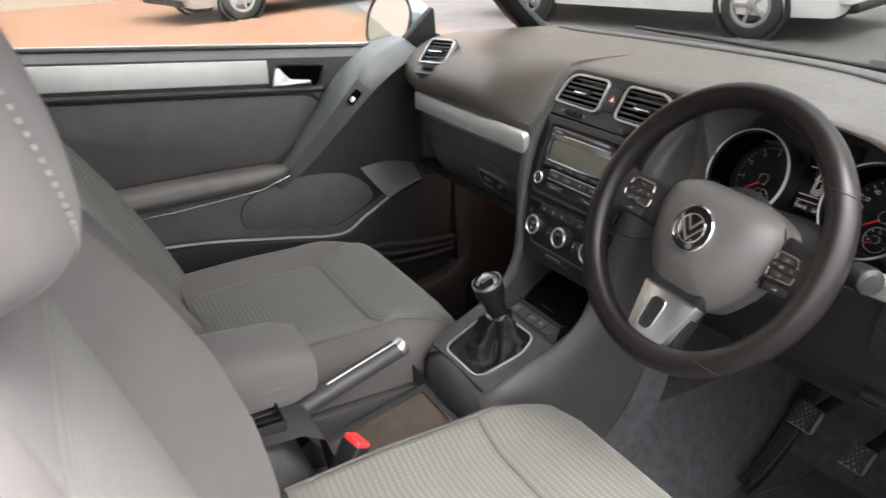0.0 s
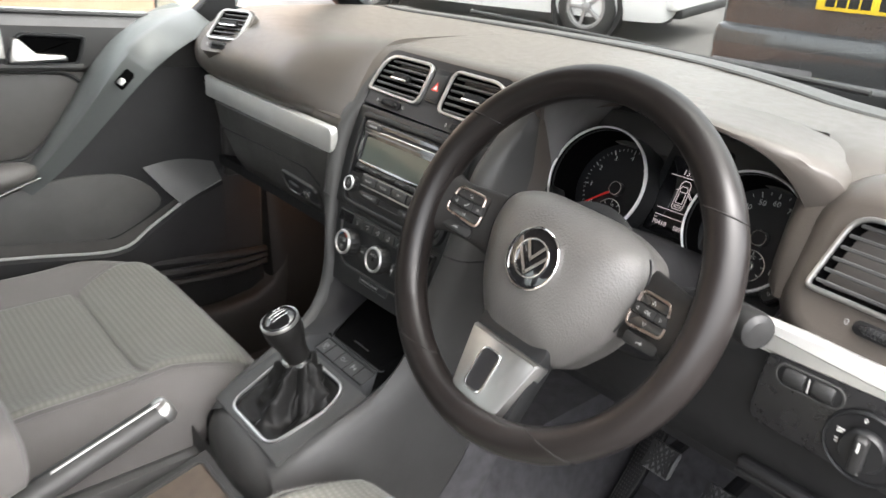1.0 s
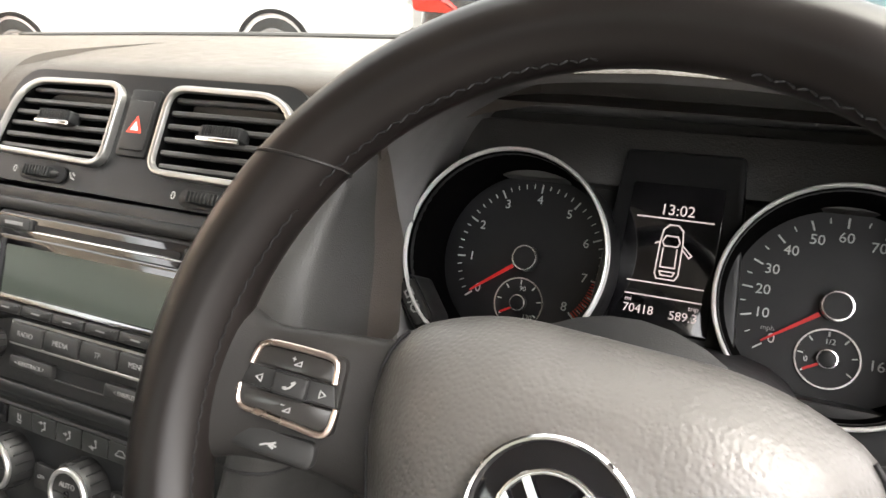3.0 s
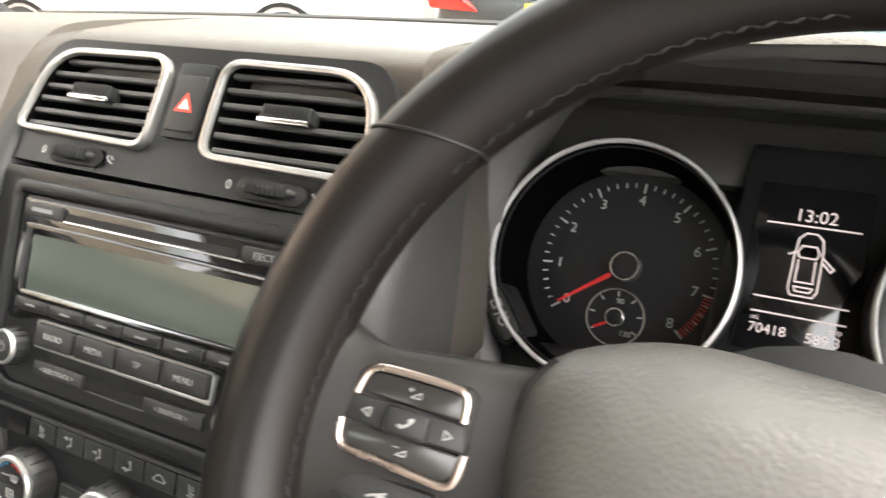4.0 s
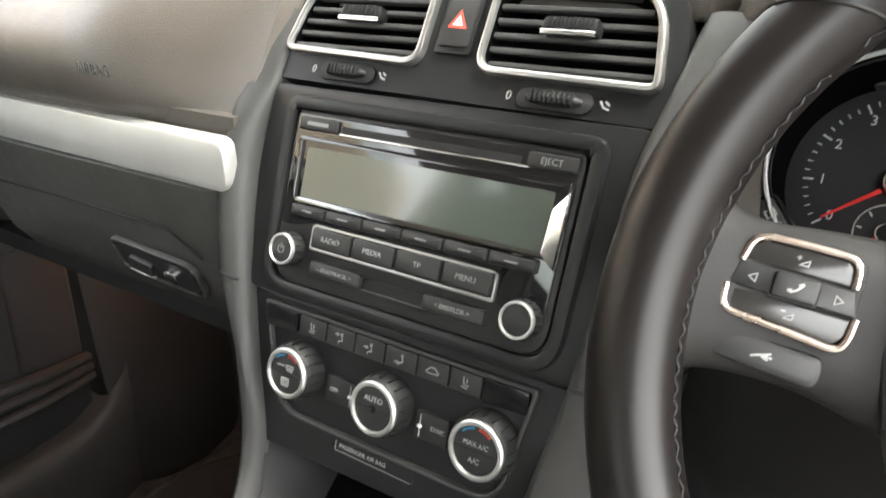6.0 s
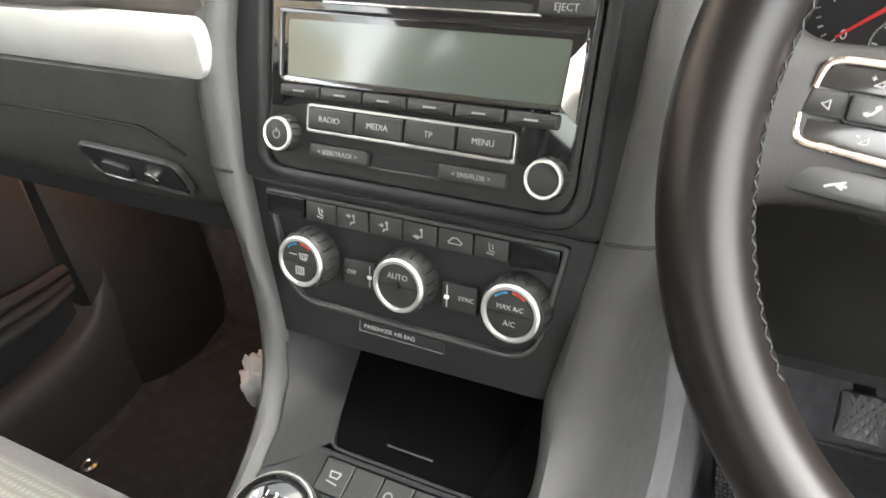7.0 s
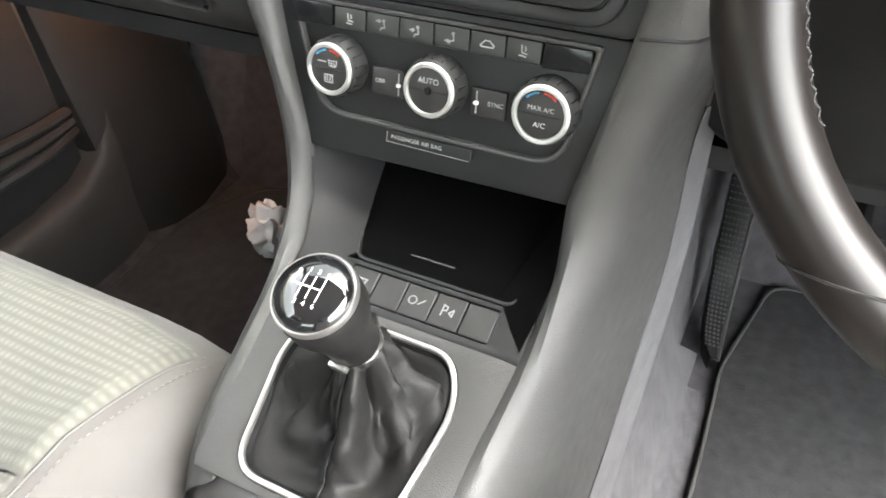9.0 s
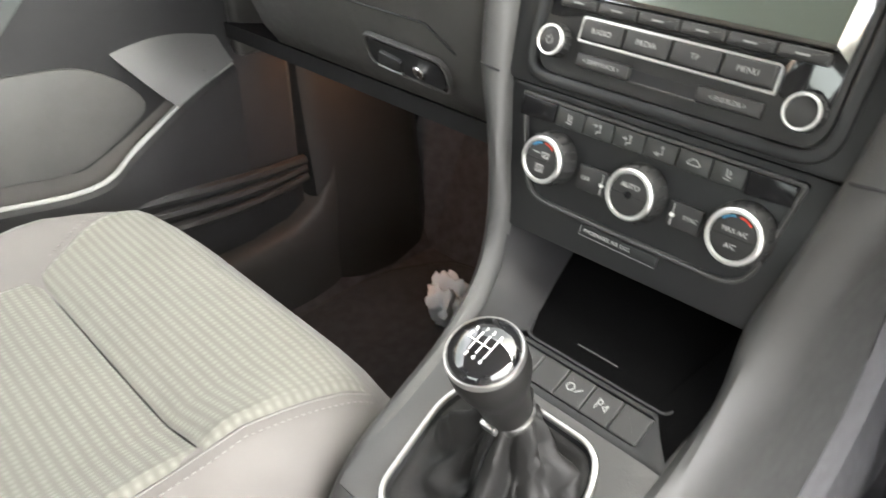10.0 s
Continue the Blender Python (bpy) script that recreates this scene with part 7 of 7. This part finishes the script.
part("armrest_line", tube([(-0.655, -0.80, 0.722), (-0.655, -0.50, 0.734), (-0.655, -0.32, 0.750), (-0.662, -0.25, 0.770)], 0.0018, n=6), CHROME, door)
# diagonal grip that carries the window switch
rows = []
gp = smooth_path([(-0.700, -0.270, 0.735), (-0.672, -0.215, 0.790), (-0.640, -0.150, 0.870), (-0.618, -0.095, 0.940), (-0.625, -0.040, 0.985), (-0.665, 0.030, 1.012), (-0.720, 0.10, 1.025)], 5)
wd = [0.016, 0.020, 0.024, 0.030, 0.034, 0.036, 0.03]
for i, p in enumerate(gp):
    t = i / (len(gp) - 1) * 6
    k = min(int(t), 5)
    w = wd[k] + (wd[k + 1] - wd[k]) * (t - k)
    p = Vector(p)
    d = Vector((0, -0.62, 0.5)).normalized()
    rows.append([tuple(p - d * w + Vector((-0.10, 0, 0))), tuple(p - d * w + Vector((-0.02, 0, 0))), tuple(p - d * w * 0.8), tuple(p + d * w * 0.8), tuple(p + d * w + Vector((-0.012, 0, 0))), tuple(p + d * w + Vector((-0.10, 0, 0)))])
part("grip", loft(rows, cap=True), GRIP, door, "grey diagonal grip with the window switch", angle=60)
sn = Vector((0.80, -0.25, 0.35)).normalized()
sv = Vector((0.010, 0.055, 0.060))
sv = (sv - sn * sv.dot(sn)).normalized()
sx = Matrix.Translation((-0.615, -0.100, 0.940)) @ Matrix((sv.cross(sn), sv, sn)).transposed().to_4x4()
# Near-black plate paints the shade of the switch recess.
part("switch_well", prism(rrect(0.017, 0.034, 0.004), -0.012, 0.0060, 0.001), RECESS_SHADE, door, "switch recess with its shade in the colour", at=sx)
part("window_switch", prism(rrect(0.011, 0.012, 0.003, 0, -0.008), 0.004, 0.0095, 0.002), VRING, door, "bright window switch", at=sx)
# pocket
pocket = [(-0.95, 0.655), (-0.52, 0.643), (-0.30, 0.615), (-0.131, 0.590), (-0.06, 0.625), (0.02, 0.670), (0.095, 0.700)]
pts = smooth_path([(-0.690, y, z) for y, z in pocket], 5)
part("pocket_line", tube(pts, 0.0036, n=8), LIP, door, "map pocket lip with its highlight painted pale")
rows = [[p, (p[0] + 0.012, p[1], p[2] - 0.006), (p[0] + 0.010, p[1], p[2] - 0.05), (-0.700, p[1], 0.45), (-0.72, p[1], 0.37)] for p in pts]
part("map_pocket", loft(rows), POCKET, door, "dark map pocket")
front = rpoly([(-0.235, 0.735), (-0.22, 0.640), (-0.13, 0.600), (-0.06, 0.630), (0.02, 0.672), (0.115, 0.715), (0.195, 0.730), (0.195, 0.93), (0.115, 0.995), (0.0, 0.990), (-0.10, 0.900)], 0.02, 4)
part("front_panel", moved(prism(front, -0.022, -0.0045, 0.003), DM), POCKET, door, "dark grained front of the door panel")
part("front_lower_panel", moved(prism(rpoly([(0.03, 0.375), (0.196, 0.375), (0.196, 0.728), (0.10, 0.712), (0.03, 0.672)], 0.008, 3), -0.02, -0.0038, 0.002), DM), POCKET, door)
part("speaker", moved(prism(rpoly([(-0.36, 0.640), (-0.24, 0.622), (-0.13, 0.604), (-0.06, 0.636), (-0.018, 0.664), (-0.045, 0.705), (-0.095, 0.738), (-0.19, 0.748), (-0.30, 0.735), (-0.36, 0.70)], 0.03, 5), -0.016, 0.0, 0.004), DM), SPEAKER, door, "dark mesh loudspeaker cover")
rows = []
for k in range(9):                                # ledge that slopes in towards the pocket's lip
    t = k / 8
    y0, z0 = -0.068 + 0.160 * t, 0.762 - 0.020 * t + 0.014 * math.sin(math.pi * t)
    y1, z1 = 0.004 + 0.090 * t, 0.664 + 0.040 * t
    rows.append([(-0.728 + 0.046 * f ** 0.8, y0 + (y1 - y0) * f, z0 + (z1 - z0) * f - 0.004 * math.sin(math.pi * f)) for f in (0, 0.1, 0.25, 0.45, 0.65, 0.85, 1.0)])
slab(rows, 0.012, LEDGE, "corner_ledge", door, "smooth ledge in the door's front corner, coloured as lit", (1, 0, 0))
for k in range(3):
    part("rib", tube(smooth_path([(-0.694, -0.14, 0.552 - 0.026 * k), (-0.688, 0.0, 0.534 - 0.024 * k), (-0.690, 0.12, 0.520 - 0.020 * k), (-0.700, 0.195, 0.512 - 0.014 * k)], 4), 0.009, n=8), RUBBER, door)
part("side_window", moved(prism([(-0.95, belt(-0.95)), (0.10, belt(0.10)), (-0.30, 1.36), (-0.90, 1.40)], 0, 0.004), Matrix(((0, 0, 1, -0.760), (1, 0, 0, 0), (0, 1, 0, 0), (0, 0, 0, 1)))), GLASS, door, "clear side window")
part("mirror_corner", moved(prism(rpoly([(0.06, 1.015), (0.18, 1.00), (0.17, 1.11)], 0.012, 3), -0.02, 0.0, 0.004), Matrix(((0, 0, 1, -0.735), (1, 0, 0, 0), (0, 1, 0, 0), (0, 0, 0, 1)))), DARK, door)

# ---- door mirror ----
mir = thing("door_mirror", "teal-grey door mirror housing with mirror glass", "door mirror", Matrix.Translation((-0.945, 0.150, 1.050)) @ Matrix.Rotation(radians(10), 4, "Z") @ Matrix.Rotation(radians(-13), 4, "X"))
o = rpoly([(-0.105, -0.060), (0.075, -0.066), (0.095, 0.03), (0.06, 0.075), (-0.08, 0.075), (-0.115, 0.02)], 0.04, 6)
TM = Matrix(((1, 0, 0, 0), (0, 0, -1, 0), (0, 1, 0, 0), (0, 0, 0, 1)))
part("housing", moved(loft([at_z(o, 0.0), at_z(offset(o, -0.006), -0.02), at_z(offset(o, 0.004), -0.06), at_z(offset(o, 0.03), -0.10)], wrap=True, cap=True), TM), BODYPAINT, mir, "teal-grey painted housing")
part("rim", moved(band(o, offset(o, 0.008), -0.004, 0.005, 0.002), TM), DARK, mir)
part("glass", moved(prism(offset(o, 0.007), 0.0, 0.002), TM), MIRROR, mir, "mirror glass")
part("arm", tube([(0.08, 0.02, -0.03), (0.16, 0.03, -0.035)], 0.03, n=10), BODYPAINT, mir)

# ---- parked cars outside ----
TYRE = RUBBER
CARWHITE = material("white_car_paint", (0.80, 0.80, 0.80), 0.25, coat=1.0, mottle=0.02)
CARDARK = material("dark_grey_car_paint", (0.035, 0.038, 0.042), 0.25, metal=0.3, coat=1.0, mottle=0.05)
CARSILVER = material("silver_car_paint", (0.42, 0.42, 0.42), 0.3, metal=0.6, coat=1.0, mottle=0.03)
ALLOY = material("dull_alloy", (0.30, 0.30, 0.305), 0.4, metal=0.6, mottle=0.1)
CARTEAL = material("pale_teal_car_paint", (0.22, 0.32, 0.34), 0.3, metal=0.3, coat=1.0, mottle=0.03)
TINT = material("dark_window_glass", (0.02, 0.025, 0.03), 0.06, coat=0.5, rough_var=0.02, mottle=0.1)
TAIL = material("red_lamp_lens", (0.62, 0.03, 0.02), 0.15, coat=1.0, mottle=0.1, mottle_scale=40)
PLATE = material("yellow_number_plate", (0.80, 0.58, 0.02), 0.4, mottle=0.03)


def parked_car(name, paint, label, x, y, heading, length=4.1, width=1.76, height=1.55, rear_plate=False):
    """Hatchback or small van; its nose points along +y before it is turned by heading."""
    c = thing(name, label, "car", YARD @ Matrix.Translation((x, y, 0)) @ Matrix.Rotation(radians(heading), 4, "Z"), group="parked cars")
    L, W, H = length / 2, width / 2, height
    sec = [(-L, 0.80, 0.42, 0.95), (-L * 0.97, 0.93, 0.25, 1.06), (-L * 0.85, 0.98, 0.22, 1.08), (-L * 0.4, 1.0, 0.22, 1.00), (0.0, 1.0, 0.22, 0.98), (L * 0.45, 1.0, 0.22, 0.98), (L * 0.72, 0.97, 0.22, 0.90), (L * 0.92, 0.90, 0.26, 0.80), (L, 0.70, 0.38, 0.66)]
    rows = []
    for yy, w, z0, z1 in sec:
        w *= W
        rows.append([(-w * 0.94, yy, z0), (-w, yy, z0 + 0.15), (-w, yy, z0 + (z1 - z0) * 0.6), (-w * 0.95, yy, z1 - 0.04), (-w * 0.82, yy, z1), (0, yy, z1 + 0.015), (w * 0.82, yy, z1), (w * 0.95, yy, z1 - 0.04), (w, yy, z0 + (z1 - z0) * 0.6), (w, yy, z0 + 0.15), (w * 0.94, yy, z0)])
    cols = [smooth_path([r[j] for r in rows], 3) for j in range(11)]
    body = part("body", loft([list(r) for r in zip(*cols)], wrap=True, cap=True), paint, c)
    cab = [(-L * 0.98, 0.86, 1.04, 1.05), (-L * 0.90, 0.88, 1.0, H * 0.86), (-L * 0.78, 0.86, 0.98, H * 0.965), (-L * 0.3, 0.86, 0.96, H), (0.05 * L, 0.85, 0.96, H * 0.985), (0.25 * L, 0.84, 0.96, H * 0.90), (0.62 * L, 0.80, 0.92, 0.96)]
    rows = []
    for yy, w, z0, z1 in cab:
        w *= W
        t = w * 0.80
        rows.append([(-w, yy, z0 - 0.05), (-w, yy, z0), (-w + (w - t) * 0.8, yy, z0 + (z1 - z0) * 0.85), (-t * 0.85, yy, z1), (0, yy, z1 + 0.02), (t * 0.85, yy, z1), (w - (w - t) * 0.8, yy, z0 + (z1 - z0) * 0.85), (w, yy, z0), (w, yy, z0 - 0.05)])
    part("cabin", loft(rows, wrap=True, cap=True), paint, c)
    # windows
    for s in (-1, 1):
        for y0, y1 in ((-L * 0.74, -L * 0.30), (-L * 0.27, L * 0.22)):
            w = W * 0.862
            q = [(s * w, y0, 1.0), (s * w, y1, 0.99), (s * (w - 0.10), y1 - 0.22 * (y1 > 0), H * 0.90), (s * (w - 0.11), y0 + 0.04, H * 0.91)]
            n_ = Vector((s, 0, 0.3)).normalized() * 0.012
            rows = [[tuple(Vector(p) + n_) for p in q], [tuple(Vector(p) - n_ * 3) for p in q]]
            part("side_window", loft(rows, wrap=True, cap=True), TINT, c)
    q = [(-W * 0.70, -L * 0.985, 1.06), (W * 0.70, -L * 0.985, 1.06), (W * 0.60, -L * 0.865, H * 0.90), (-W * 0.60, -L * 0.865, H * 0.90)]
    part("rear_window", loft([[tuple(Vector(p) + Vector((0, -0.03, 0.01))) for p in q], [tuple(Vector(p) + Vector((0, 0.06, -0.02))) for p in q]], wrap=True, cap=True), TINT, c)
    # wheels
    for s in (-1, 1):
        for yy in (-L * 0.62, L * 0.62):
            wm = Matrix.Translation((s * (W - 0.09), yy, 0.315)) @ Matrix.Rotation(radians(90 * s), 4, "Y")
            part("wheel_arch", moved(lathe([(0.385, -0.02), (0.385, 0.105), (0.345, 0.108), (0.345, -0.02)], 28), wm), DARK, c)
            wh = part("wheel", moved(lathe([(0.20, -0.10), (0.29, -0.10), (0.315, -0.08), (0.315, 0.075), (0.29, 0.095), (0.215, 0.10), (0.205, 0.08), (0.205, -0.1)], 28), wm), TYRE, c, "black tyre")
            part("rim", moved(band(circle(0.212, n=24), circle(0.175, n=24), 0.05, 0.095, 0.006), wm), ALLOY, wh, "dull alloy rim")
            for k in range(5):
                part("spoke", moved(box(-0.018, 0.018, 0.03, 0.185, 0.06, 0.088, 0.006), wm @ Matrix.Rotation(2 * math.pi * k / 5, 4, "Z")), ALLOY, wh)
            part("hub", moved(lathe([(0.05, 0.04), (0.05, 0.09), (0.03, 0.096), (0, 0.096)], 16), wm), ALLOY, wh)
    # lamps, bumper, plate
    for s in (-1, 1):
        lam = rpoly([(s * W * 0.60, 0.80), (s * W * 0.95, 0.82), (s * W * 0.97, 1.00), (s * W * 0.82, 0.98)][::s], 0.03, 4)
        m = Matrix(((1, 0, 0, 0), (0, 0, -1, -L + 0.02), (0, 1, 0, 0), (0, 0, 0, 1)))
        part("tail_lamp", moved(prism(lam, -0.14, 0.035, 0.012), m), TAIL, c, "red tail lamp")
        part("headlamp", box(min(s * W * 0.5, s * W * 0.85), max(s * W * 0.5, s * W * 0.85), L * 0.86, L * 0.955, 0.66, 0.80, 0.04), CARSILVER, c, "clear headlamp")
        part("reflector", box(min(s * W * 0.5, s * W * 0.86), max(s * W * 0.5, s * W * 0.86), -L - 0.03, -L + 0.05, 0.43, 0.47, 0.008), TAIL, c)
    part("rear_bumper", box(-W * 0.94, W * 0.94, -L - 0.045, -L + 0.12, 0.34, 0.62, 0.05), paint, c)
    part("lower_valance", box(-W * 0.80, W * 0.80, -L - 0.05, -L + 0.10, 0.26, 0.36, 0.03), DARK, c)
    part("front_bumper", box(-W * 0.90, W * 0.90, L - 0.12, L + 0.04, 0.28, 0.56, 0.05), paint, c)
    part("grille", box(-W * 0.55, W * 0.55, L - 0.02, L + 0.048, 0.40, 0.52, 0.02), DARK, c)
    if rear_plate:
        pl = part("number_plate", box(-0.26, 0.26, -L - 0.035, -L - 0.012, 0.745, 0.855, 0.003), PLATE, c, "yellow number plate")
        for k, (u0, u1) in enumerate(((-0.215, -0.165), (-0.155, -0.105), (-0.095, -0.045), (-0.035, 0.015), (0.055, 0.105), (0.115, 0.165), (0.175, 0.225))):
            part("bar", box(u0, u1, -L - 0.0375, -L - 0.034, 0.763, 0.837, 0.001), DARK, pl)
    part("badge", lathe([(0.045, 0), (0.045, 0.012), (0.03, 0.018), (0, 0.018)], 20), BRIGHT, c, at=Matrix.Translation((0, -L - 0.005, 0.925)) @ Matrix.Rotation(radians(90), 4, "X"))
    return c


parked_car("parked_hatchback", CARDARK, "dark grey hatchback seen from behind with a yellow plate", -0.98, 3.78 + 2.05, 3, rear_plate=True)
parked_car("parked_car", CARWHITE, "white car parked across the yard, side on", -5.75, 6.05, 103, length=4.6, height=1.7)
parked_car("parked_car", CARSILVER, "silver car parked on the orange paving", -11.6, 3.4, 12, length=4.5, height=1.65)
parked_car("parked_car", CARTEAL, "pale teal car seen from behind", 1.22, 7.7, -2)
parked_car("parked_car", CARSILVER, "silver car in the row behind", -0.05, 11.2, 4)

# ---- hedge far ahead ----
LEAF = material("hedge_leaves", (0.07, 0.11, 0.035), 0.7, mottle=0.4, mottle_scale=3)
rnd = random.Random(7)
verts, faces = [], []
for k in range(2600):
    c = Vector((rnd.uniform(-9, 9), 19 + rnd.uniform(-0.5, 0.5), 0.9 + rnd.uniform(0, 1.7) * (0.8 + 0.2 * math.sin(k))))
    d1 = Vector((rnd.uniform(-1, 1), rnd.uniform(-1, 1), rnd.uniform(-1, 1))).normalized() * 0.10
    d2 = d1.cross(Vector((rnd.uniform(-1, 1), rnd.uniform(-1, 1), rnd.uniform(-1, 1)))).normalized() * 0.06
    i = len(verts)
    verts += [tuple(c - d1), tuple(c + d2), tuple(c + d1), tuple(c - d2)]
    faces.append((i, i + 1, i + 2, i + 3))
me = bpy.data.meshes.new("hedge")
me.from_pydata(verts, [], faces)
me.materials.append(LEAF)
tagged(new("hedge", me), "leafy green hedge along the far edge", "hedge", kind="stuff")
